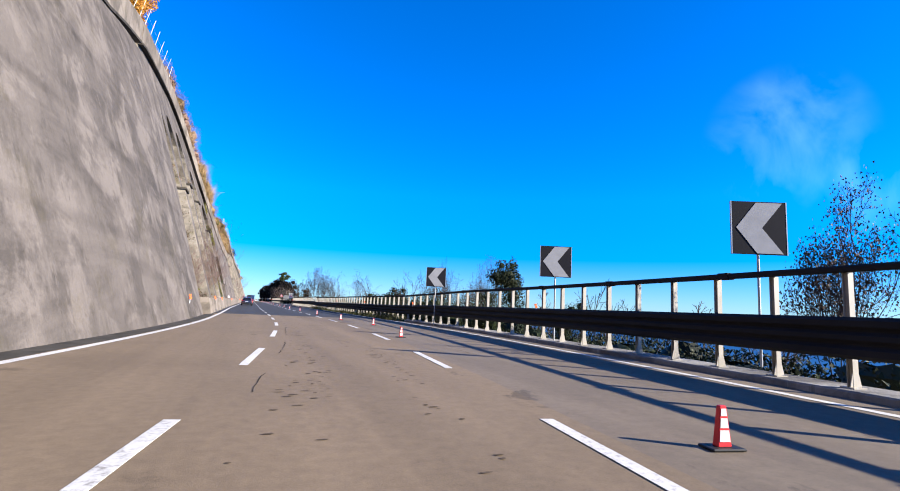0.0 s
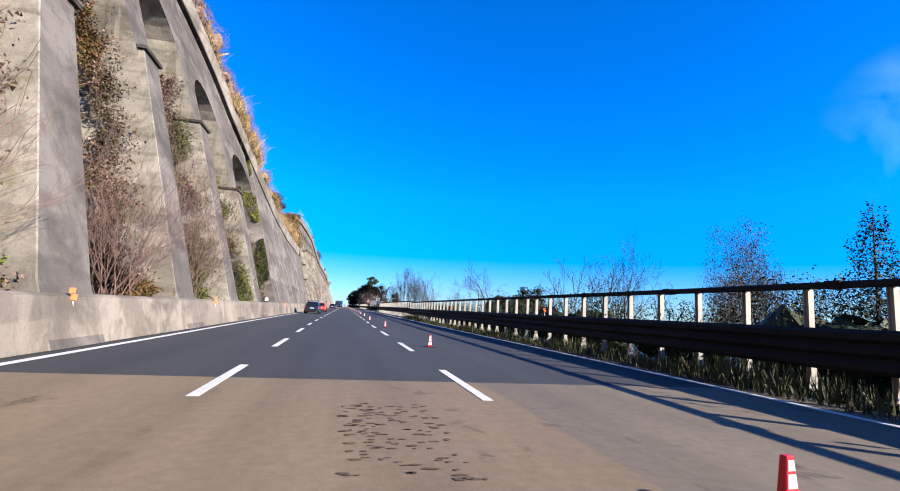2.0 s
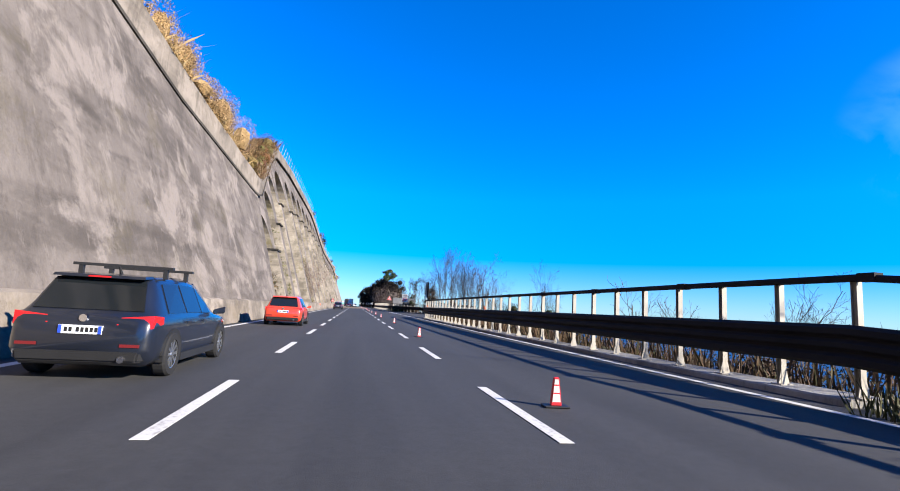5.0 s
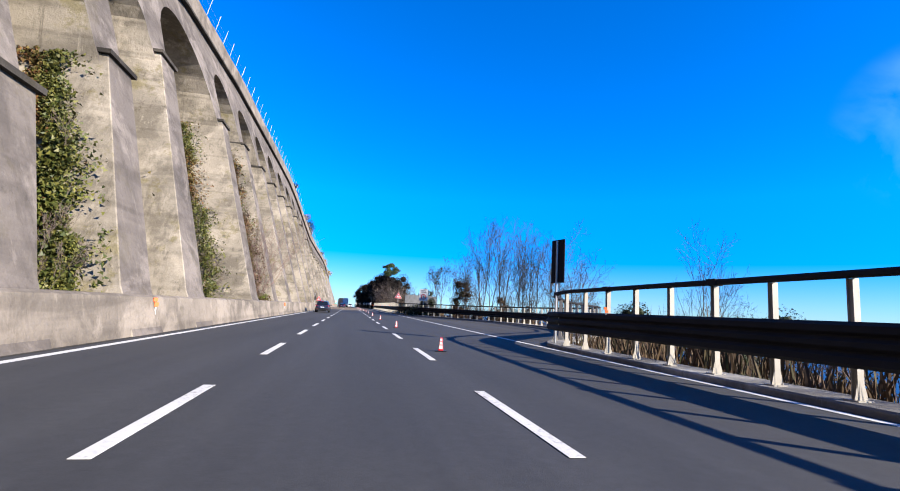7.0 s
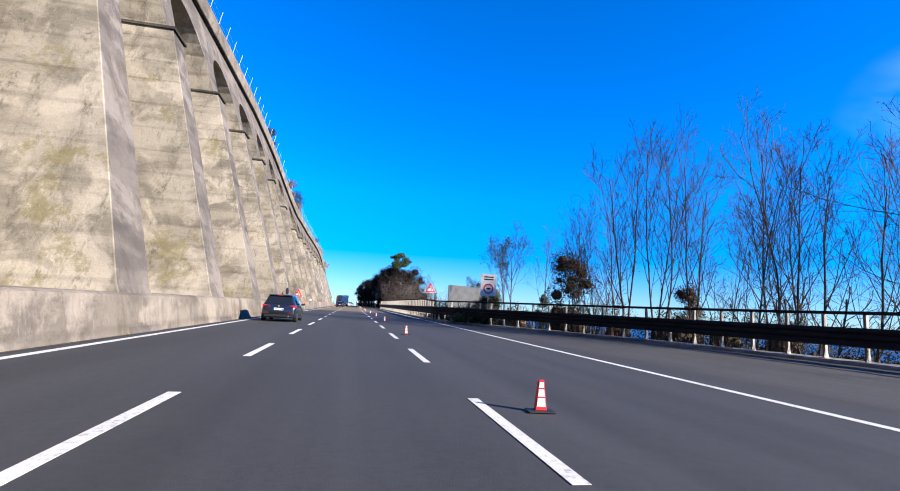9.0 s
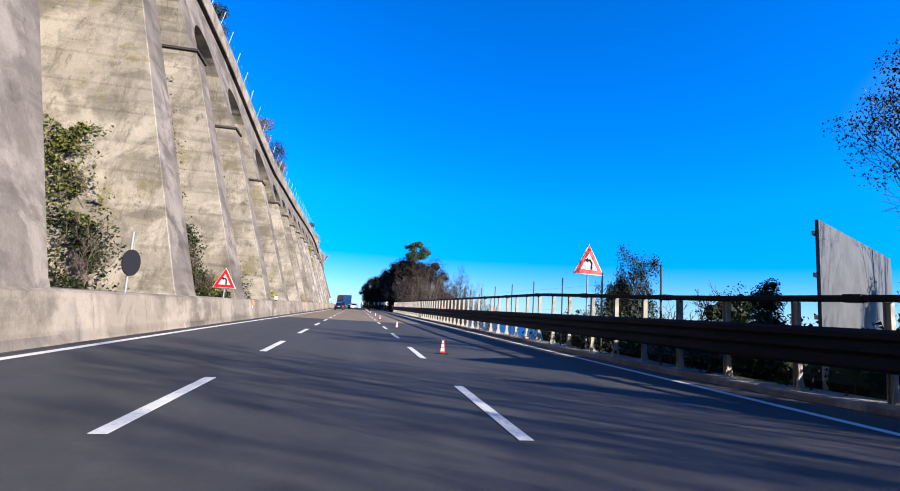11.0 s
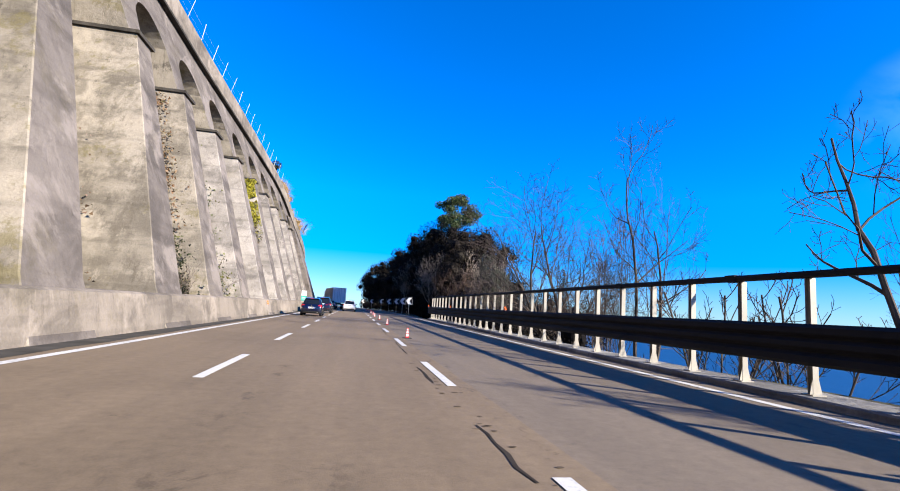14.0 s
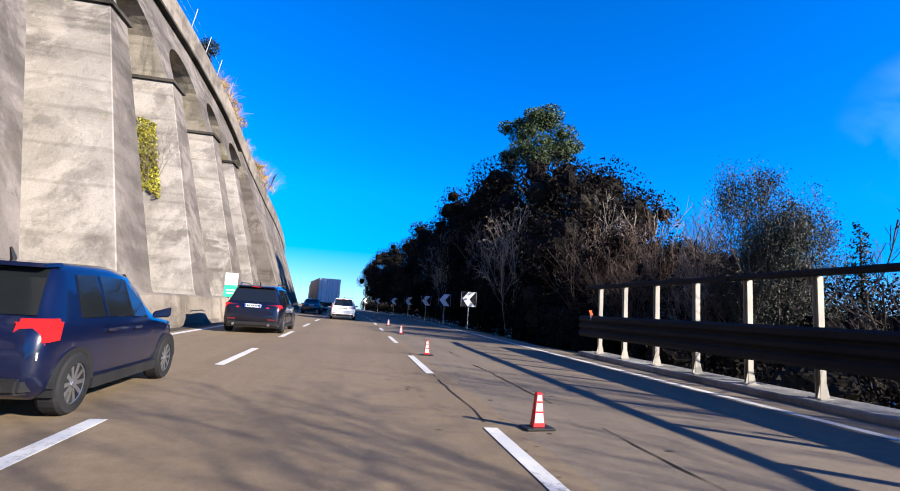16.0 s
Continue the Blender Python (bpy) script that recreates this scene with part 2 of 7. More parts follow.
def box(bm, x0, x1, y0, y1, z0, z1, mat=0):
    return hexa(bm, ((x0, y0, z0), (x1, y0, z0), (x1, y1, z0), (x0, y1, z0)), ((x0, y0, z1), (x1, y0, z1), (x1, y1, z1), (x0, y1, z1)), mat)


def sweep(bm, profile, stations, closed=True, mat=0, caps=True):
    """Joins the profile (list of 2D points) placed at each station by station(p)->3D."""
    rings = [[bm.verts.new(st(p)) for p in profile] for st in stations]
    n = len(profile)
    for a, b in zip(rings, rings[1:]):
        for i in range(n if closed else n - 1):
            bm.faces.new((a[i], a[(i + 1) % n], b[(i + 1) % n], b[i])).material_index = mat
    if caps and closed:
        bm.faces.new(rings[0][::-1]).material_index = mat
        bm.faces.new(rings[-1]).material_index = mat
    return rings


def tube(bm, pts, radii, n=6, mat=0, caps=False):
    rings = []
    for i, p in enumerate(pts):
        p = Vector(p)
        d = (Vector(pts[min(i + 1, len(pts) - 1)]) - Vector(pts[max(i - 1, 0)])).normalized()
        a = d.orthogonal().normalized()
        b = d.cross(a)
        r = radii[i] if isinstance(radii, (list, tuple)) else radii
        rings.append([bm.verts.new(p + (a * math.cos(k * math.tau / n) + b * math.sin(k * math.tau / n)) * r) for k in range(n)])
    for r0, r1 in zip(rings, rings[1:]):
        for k in range(n):
            bm.faces.new((r0[k], r0[(k + 1) % n], r1[(k + 1) % n], r1[k])).material_index = mat
    if caps:
        bm.faces.new(rings[0][::-1]).material_index = mat
        bm.faces.new(rings[-1]).material_index = mat


def lerp_table(table, v):
    for (a, fa), (b, fb) in zip(table, table[1:]):
        if v <= b:
            k = min(1, max(0, (v - a) / (b - a)))
            return fa + (fb - fa) * k
    return table[-1][1]


# ---- plan of the road ----
def axis(y):
    """The middle of the driving lane: bends in from the right, runs straight, and bends away to the left."""
    if y < -60:
        u = min(1.0, (-60 - y) / 30)
        x = 0.22 * u * u * (3 - 2 * u)
        return x - 0.0026 * (y + 97) ** 2 if y < -97 else x
    if y > 200:
        return -0.0011 * (y - 200) ** 2
    return 0.0


def slope(y):
    return (axis(y + 0.5) - axis(y - 0.5))


def on(y, off, z=0.0):
    """A point off metres to the right of the lane's middle."""
    k = slope(y)
    d = math.hypot(1, k)
    return Vector((axis(y) + off / d, y - off * k / d, z))


LEFT_LINE = [(-200, -5.35), (90, -5.3), (140, -4.75), (400, -4.7)]
WALL_FOOT = [(-200, -6.1), (110, -6.15), (130, -6.15), (170, -5.95), (200, -5.8), (400, -5.8)]
RIGHT_LINE = [(-200, 7.0), (400, 7.0)]
LEAN = [(-200, 0.32), (100, 0.325), (145, 0.36), (400, 0.36)]      # how far the front falls back with each metre of height
COPING = [(-170, 10.5), (-135, 11.4), (-113, 13.0), (-103, 14.8), (-95, 17.4), (-88, 19.6), (-77, 21.7), (-68, 23.2), (-61, 23.2), (-56, 22.3), (-51, 20.9), (-47, 18.8), (-40, 16.4), (-34, 14.4), (-27, 12.4), (-16.5, 10.9),
          (1.5, 10.2), (5, 10.5), (13, 14.3), (22, 18.4), (31, 21.7), (50, 23.8), (63, 24.3), (85, 25.2), (100, 25.5), (112, 25.4), (120, 24.8), (127, 23.2), (136, 20.6), (143, 19.3), (153, 19.1), (165, 18.4),
          (185, 18.2), (198, 17.8), (206, 16.8), (209, 15.8), (213, 13.6), (222, 11.6), (260, 9.5)]


def face(y, z, off=0.0):
    """A point of the wall's leaning front at height z; off metres out of it."""
    return on(y, lerp_table(WALL_FOOT, y) - lerp_table(LEAN, y) * z + off, z)


def steps(a, b, s):
    n = max(1, round((b - a) / s))
    return [a + (b - a) * i / n for i in range(n + 1)]


# ---- road ----
def strip(name, y0, y1, off0, off1, z, mat, label, step=3.0, kind="structure", skew=0.0):
    bm = bmesh.new()
    rows = []
    ys = steps(y0, y1, step)
    for y in ys:
        rows.append([bm.verts.new(on(y + (skew * o if y in (y0, y1) else 0), o, z)) for o in steps(off0(y), off1(y), 2.0)])
    for a, b in zip(rows, rows[1:]):
        for i in range(min(len(a), len(b)) - 1):
            bm.faces.new((a[i], a[i + 1], b[i + 1], b[i]))
    ob = part(name, bm, mat)
    return tagged(ob, label, name.replace("_", " "), kind=kind)


strip("road", -190, -88.6, lambda y: -8.0, lambda y: 2.2, 0.0, M_OLDROAD, "worn tan pavement of a coastal motorway with dark tyre marks")
strip("road", -190, -88.6, lambda y: 2.2, lambda y: 8.0, 0.0, M_OLDSIDE, "greyer worn pavement of the hard shoulder")
strip("road", -88.6, 108.8, lambda y: -8.0, lambda y: 8.0, 0.0, M_ASPHALT, "smooth dark grey asphalt carriageway of a coastal motorway")
strip("road", 108.8, 330, lambda y: -8.0, lambda y: 2.2, 0.0, M_OLDROAD, "worn tan pavement of a coastal motorway with dark tyre marks")
strip("road", 108.8, 330, lambda y: 2.2, lambda y: 8.0, 0.0, M_OLDSIDE, "greyer worn pavement of the hard shoulder")


def dash_mesh():
    bm = bmesh.new()
    box(bm, -0.075, 0.075, -0.28, 3.0, 0.004, 0.008)
    me = bpy.data.meshes.new("lane_dash")
    bm.to_mesh(me)
    bm.free()
    me.materials.append(M_PAINT)
    return me


DASH = dash_mesh()
for k in range(-22, 34):
    for off in (-1.875, 1.875):
        y = 7.5 * k
        ob = new("lane_dash", DASH)
        ob.matrix_world = Matrix.Translation(on(y, off)) @ pose(0, 0, 0, 0, 0, -math.degrees(math.atan(slope(y + 1.5))))
        tagged(ob, "white painted lane dash on the carriageway", "road marking", "lane dashes", "structure")
for nm, table in (("edge_line", LEFT_LINE), ("edge_line", RIGHT_LINE)):
    bm = bmesh.new()
    ys = steps(-190, 320, 3)
    a = [[bm.verts.new(on(y, lerp_table(table, y) + s, 0.006)) for s in (-0.1, 0.1)] for y in ys]
    for p, q in zip(a, a[1:]):
        bm.faces.new((p[0], p[1], q[1], q[0]))
    tagged(part(nm, bm, M_PAINT), "white painted solid edge line of the road", "road marking", kind="structure")


# ---- retaining wall ----
def plain_wall(y0, y1, label, slant0=0.0, slant1=0.0):
    """A massive leaning wall from y0 to y1, with its coping as a part; its ends may slant away with the height."""
    ys = steps(y0, y1, 2.0)
    bm = bmesh.new()
    rows = []
    for y in ys:
        top = lerp_table(COPING, y)
        zs = [-0.5 + (top + 0.5) * i / 10 for i in range(11)]
        lean = slant0 * max(0, 1 - (y - y0) / 12) + slant1 * max(0, 1 - (y1 - y) / 12)
        rows.append([bm.verts.new(face(y + lean * (z - 6.6), z)) for z in zs] + [bm.verts.new(face(y + lean * (top - 6.6), top, -3.0)), bm.verts.new(on(y - lean * 7.1, -16, -0.5))])
    n = len(rows[0])
    for a, b in zip(rows, rows[1:]):
        for i in range(n):
            bm.faces.new((a[i], b[i], b[(i + 1) % n], a[(i + 1) % n]))
    bm.faces.new(rows[0])
    bm.faces.new(rows[-1][::-1])
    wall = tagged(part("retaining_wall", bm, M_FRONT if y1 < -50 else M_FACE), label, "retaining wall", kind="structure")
    coping(ys, wall)
    return wall


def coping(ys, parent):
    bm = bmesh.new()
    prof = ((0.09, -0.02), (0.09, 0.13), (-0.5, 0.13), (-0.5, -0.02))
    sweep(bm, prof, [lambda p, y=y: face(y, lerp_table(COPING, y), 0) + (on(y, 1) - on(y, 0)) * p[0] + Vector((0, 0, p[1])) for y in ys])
    part("coping", bm, M_SHADESTONE, parent, "thin dark stone coping")
    bm = bmesh.new()
    sweep(bm, ((0.0, 0.13), (0.02, 1.55), (-0.04, 1.62), (-0.6, 1.6), (-1.1, 0.13)), [lambda p, y=y: face(y, lerp_table(COPING, y), 0) + (on(y, 1) - on(y, 0)) * p[0] + Vector((0, 0, p[1] + (0.10 * noise.noise((y * 0.3, p[1], 0)) if p[1] > 1 else 0))) for y in ys])
    part("parapet", bm, M_PLINTH, parent, "pale concrete parapet above the coping")


FIRST = [(-79.6, 10.4, 17.0), (-70.4, 12.7, 18.4), (-61.0, 12.6, 19.6), (-52.2, 10.2, 17.5)]
SECOND = [(9.0, 5.9, 8.8), (16.2, 9.5, 12.5), (23.3, 13.1, 15.9), (36.6, 14.5, 19.0), (46.0, 15.7, 20.3), (56.4, 16.3, 21.0), (66.0, 16.7, 21.6), (76.5, 17.2, 22.1), (86.8, 17.6, 22.4),
          (96.8, 17.6, 22.5), (106.0, 17.4, 22.4), (115.9, 15.6, 21.9), (125.8, 13.5, 21.3), (137.3, 13.5, 18.8), (145.5, 13.3, 17.0), (152.5, 13.0, 16.5), (158.7, 12.8, 16.4), (165.2, 12.7, 16.4),
          (172.2, 12.8, 16.5), (178.8, 12.6, 16.2), (185.4, 12.6, 16.0), (192.2, 12.4, 16.0), (199.5, 12.0, 16.1), (205.0, 11.6, 15.4)]
BACK = 4.6      # depth of the bays behind the front


def pier_wide(yf):
    """Width of a buttress front under its ledge."""
    return 1.9 if yf < 130 else 1.55


def pier_edges(yf, ledge, z):
    """Near and far edge of a buttress front at height z: its foot stands back against the top."""
    k = 1 - min(ledge, max(0, z)) / ledge
    near, far = (4.1, 3.6) if yf < 0 else (5.5 * min(1, ledge / 14), 5.0 * min(1, ledge / 14)) if yf < 130 else (6.2, 5.2)
    return yf - pier_wide(yf) - near * k, yf - far * k


def pier(yf, ledge, parent):
    """A leaning buttress whose far edge stands at yf, with its stone ledge."""
    y0 = yf - pier_wide(yf)
    bm = bmesh.new()
    zs = [-0.5, 0, 0.7, 1.4] + steps(1.4, ledge, 1.5)[1:]
    rings = []
    for z in zs:
        ya, yb = pier_edges(yf, ledge, z)
        o = 0.13 * (1 - max(0, z) / ledge) + 0.24 * max(0, 1 - max(0, z) / 1.4)
        b0, b1 = face(ya, ledge, -BACK - 1.5), face(yb, ledge, -BACK - 1.5)
        b0.z = b1.z = z
        c = 0.03
        rings.append([bm.verts.new(p) for p in (b0, face(ya, z, o - c), face(ya + c, z, o), face(yb - c, z, o), face(yb, z, o - c), b1)])
    for a, b in zip(rings, rings[1:]):
        for i in range(6):
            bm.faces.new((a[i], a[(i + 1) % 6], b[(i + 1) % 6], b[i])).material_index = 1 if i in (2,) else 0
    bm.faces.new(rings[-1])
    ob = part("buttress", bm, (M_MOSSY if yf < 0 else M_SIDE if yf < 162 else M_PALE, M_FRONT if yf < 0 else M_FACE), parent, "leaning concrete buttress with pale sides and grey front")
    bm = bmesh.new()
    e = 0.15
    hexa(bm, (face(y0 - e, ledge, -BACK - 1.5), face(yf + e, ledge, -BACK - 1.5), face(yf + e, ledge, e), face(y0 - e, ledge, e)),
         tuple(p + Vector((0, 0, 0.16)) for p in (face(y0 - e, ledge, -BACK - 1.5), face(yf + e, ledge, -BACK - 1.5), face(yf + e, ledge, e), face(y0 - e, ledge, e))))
    part("ledge", bm, M_SHADESTONE, ob, "projecting stone ledge, darkened for its shadow line")
    return ob


def arcade(start, piers, end, end_crown, label):
    """Arches between the buttresses, the wall over them and the back of the bays."""
    bm = bmesh.new()
    spans = []
    prev, prev_ledge = start, piers[0][1] - 0.4
    for yf, ledge, crown in piers:
        spans.append((prev, yf - pier_wide(yf), max(1.0, min(prev_ledge, ledge)), crown))
        prev, prev_ledge = yf, ledge
    spans.append((prev, end, prev_ledge, end_crown))
    cols = []       # (y, underside)
    for i, (a, b, spring, crown) in enumerate(spans):
        lo = spring + 0.16 if i else spring
        half, mid = (b - a) / 2, (a + b) / 2
        rise = min(half, crown - lo - 0.3)
        for j in range(17):
            u = -1 + 2 * j / 16
            cols.append((mid + u * half, crown - rise + rise * math.sqrt(max(0, 1 - u * u)) if 0 < j < 16 else lo + 0.0))
    front, back = -0.28, -BACK - 1.2
    rows = []
    for y, z in cols:
        t = lerp_table(COPING, y)
        zm = z + (t - z) * 0.5
        rows.append([bm.verts.new(face(y, z, front)), bm.verts.new(face(y, zm, front)), bm.verts.new(face(y, t, front)), bm.verts.new(face(y, t, back)), bm.verts.new(face(y, z, back))])
    for a, b in zip(rows, rows[1:]):
        for i in range(5):
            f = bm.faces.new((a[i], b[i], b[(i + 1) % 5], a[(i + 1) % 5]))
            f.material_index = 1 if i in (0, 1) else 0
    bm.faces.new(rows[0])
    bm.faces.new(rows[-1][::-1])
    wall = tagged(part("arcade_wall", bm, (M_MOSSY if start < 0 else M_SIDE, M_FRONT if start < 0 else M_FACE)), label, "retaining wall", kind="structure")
    for yf, ledge, crown in piers:
        pier(yf, ledge, wall)
    coping(steps(start, end, 2.0), wall)
    # back of the bays, upright
    bm = bmesh.new()
    ys = steps(start - 2.2, end, 3.0)
    q = []
    for y in ys:
        t = lerp_table(COPING, y)
        zl = t - 6
        x0 = face(y, zl, -BACK)
        q.append([bm.verts.new((x0.x, x0.y, z)) for z in (-0.5, t * 0.5, t)] + [bm.verts.new((x0.x - 1.0, x0.y, t)), bm.verts.new((x0.x - 1.0, x0.y, -0.5))])
    for a, b in zip(q, q[1:]):
        for i in range(5):
            bm.faces.new((a[i], b[i], b[(i + 1) % 5], a[(i + 1) % 5]))
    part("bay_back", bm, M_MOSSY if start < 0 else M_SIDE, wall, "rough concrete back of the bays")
    return wall


plain_wall(-185, -90.5, "massive leaning grey concrete retaining wall, stained and patched", 0, 0.36)
arcade(-90.0, FIRST, -41.4, 15.0, "tall concrete arcade of arches on leaning buttresses, overgrown")
plain_wall(-44.4, 1.7, "massive leaning grey concrete retaining wall with pale streaks", 0.44, 0.34)
arcade(1.7, SECOND, 211, 14.4, "tall concrete arcade of arches on leaning buttresses")
plain_wall(211, 300, "grey concrete retaining wall at the bend")


def plinth(y0, y1):
    bm = bmesh.new()
    prof = ((0.32, -0.4), (0.30, 0.05), (0.10, 1.08), (-0.05, 1.14), (-4.5, 1.16), (-4.5, -0.4))
    sweep(bm, prof, [lambda p, y=y: on(y, lerp_table(WALL_FOOT, y) + p[0], p[1]) for y in steps(y0, y1, 3.0)])
    tagged(part("plinth_wall", bm, M_PLINTH), "low pale concrete plinth wall at the foot of the buttresses", "low wall", kind="structure")


plinth(-90.8, -46.0)
plinth(-46.0, 0.3)
plinth(0.3, 214)

# ---- land, sea ----
M_SOIL = plain("slope_earth", (0.075, 0.068, 0.036), 0.95, 0, 0.1, 0.6, 0.35, 6, 0.8)


def sea_material():
    m = Mat("sea", 0.4, 0, 0.25)
    w = m.noise(0.05, 6, 0.6, m.scaled(1, 0.4, 1))
    m.color(m.mix(w, (0.003, 0.024, 0.075), (0.006, 0.042, 0.12)))
    return m.bump(m.noise(0.6, 5, 0.7), 0.35, 0.4).m


bm = bmesh.new()
xs = [40, 80, 200, 600, 1500, 4800]
ys = [-4500, -1500, -400, 0, 300, 800, 2000, 4800]
gv = [[bm.verts.new((x, y, -45)) for y in ys] for x in [-300] + xs]
for a, b in zip(gv, gv[1:]):
    for i in range(len(ys) - 1):
        bm.faces.new((a[i], b[i], b[i + 1], a[i + 1]))
tagged(part("water", bm, sea_material()), "deep blue sea far below the road, reaching the horizon", "sea", kind="structure")

bm = bmesh.new()
rows = []
for y in steps(-240, 420, 6):
    o = [(-8.2, -0.03), (8.2, -0.03), (9.5, -0.15), (12, -1.2), (20, -6), (40, -20), (80, -50)]
    rows.append([bm.verts.new(on(y, a, z + 0.5 * noise.noise((a * 0.2, y * 0.1, 3)) * (a > 9))) for a, z in o])
for a, b in zip(rows, rows[1:]):
    for i in range(len(a) - 1):
        bm.faces.new((a[i], a[i + 1], b[i + 1], b[i]))
tagged(part("ground", bm, M_SOIL), "dry brushy slope that falls from the road to the sea", "slope", kind="structure")

bm = bmesh.new()
rows = []
for y in steps(-220, 320, 4):
    t = lerp_table(COPING, y)
    o = [(-1.0, 0.2), (-1.2, 1.0), (-5, 2.4), (-10, 4.0), (-20, 9), (-40, 16), (-70, 22), (-160, 40), (-420, 60)]
    rows.append([bm.verts.new(face(y, t, a) + Vector((0, 0, z + 0.8 * noise.noise((a * 0.3, y * 0.15, 9)) * (a < -2)))) for a, z in o])
for a, b in zip(rows, rows[1:]):
    for i in range(len(a) - 1):
        bm.faces.new((a[i], a[i + 1], b[i + 1], b[i]))
tagged(part("hillside", bm, M_SOIL), "dry grassy hillside above the wall", "hillside", kind="structure")


# ---- crash barrier along the sea side, with a lay-by ----
RAIL_OFF = [(-200, 8.2), (-38, 8.2), (-34, 8.0), (-15, 7.65), (12, 7.55), (80, 8.0), (100, 8.0), (130, 8.0), (160, 8.2), (400, 8.3)]
RUN = [tuple(on(y, lerp_table(RAIL_OFF, y), 0).xy) for y in range(-185, 12, 3)]
RUN += [(7.6, 13.4), (8.4, 15.4), (10.4, 18.6), (13.6, 22.8), (16.2, 26.2), (17.6, 30), (18.4, 36), (18.6, 44), (18.0, 51), (16.4, 58), (13.6, 65), (10.8, 71), (9.0, 75.5), (8.1, 80), (8.0, 86)]
RUN += [(lerp_table(RAIL_OFF, y), float(y)) for y in range(90, 178, 3)] + [(8.3, 178.6)]
RAILTOP = [(-200, 2.22), (-104, 2.22), (-92, 2.04), (-37, 2.04), (-36, 2.18), (13, 2.12), (18, 1.95), (80, 1.9), (90, 2.18), (130, 2.24), (170, 2.33), (300, 2.33)]


class Line:
    """Points along a polyline by length."""

    def __init__(self, pts):
        self.p = [Vector((*p, 0)) for p in pts]
        self.s = [0.0]
        for a, b in zip(self.p, self.p[1:]):
            self.s.append(self.s[-1] + (b - a).length)
        self.n = self.s[-1]

    def at(self, d):
        """Place, and unit vectors along and to the right."""
        d = min(max(d, 0), self.n)
        i = max(0, min(len(self.p) - 2, next((k for k, v in enumerate(self.s) if v > d), len(self.s) - 1) - 1))
        a, b = self.p[i], self.p[i + 1]
        w = (b - a).normalized()
        return a + w * (d - self.s[i]), w, Vector((w.y, -w.x, 0))

    def near(self, y):
        """The length at which the line comes past y."""
        i = next(k for k, q in enumerate(self.p) if q.y > y)
        a, b = self.p[i - 1], self.p[i]
        return self.s[i - 1] + (self.s[i] - self.s[i - 1]) * (y - a.y) / (b.y - a.y)

    def shift(self, d, off, z):
        p, w, r = self.at(d)
        p2, w2, r2 = self.at(d + 0.6)
        p0, w0, r0 = self.at(d - 0.6)
        return p + ((r0 + r2) / 2).normalized() * off + Vector((0, 0, z))


FENCE = Line(RUN)


def post_mesh(h):
    bm = bmesh.new()
    z0 = 0.14
    box(bm, -0.06, 0.06, -0.055, -0.045, z0, h)
    box(bm, -0.06, 0.06, 0.045, 0.055, z0, h)
    box(bm, -0.006, 0.006, -0.045, 0.045, z0, h)
    box(bm, -0.14, 0.14, -0.12, 0.12, z0 - 0.01, z0 + 0.015)
    for s in (-1, 1):
        hexa(bm, ((s * 0.06, -0.05, z0 + 0.02), (s * 0.125, -0.05, z0 + 0.02), (s * 0.125, -0.035, z0 + 0.02), (s * 0.06, -0.035, z0 + 0.02)),
             ((s * 0.06, -0.05, z0 + 0.26), (s * 0.065, -0.05, z0 + 0.26), (s * 0.065, -0.035, z0 + 0.26), (s * 0.06, -0.035, z0 + 0.26)))
    box(bm, -0.30, -0.06, -0.05, 0.05, 0.80, 1.2)
    me = bpy.data.meshes.new("post")
    bmesh.ops.recalc_face_normals(bm, faces=bm.faces)
    bm.to_mesh(me)
    bm.free()
    me.materials.append(M_STEEL)
    return me


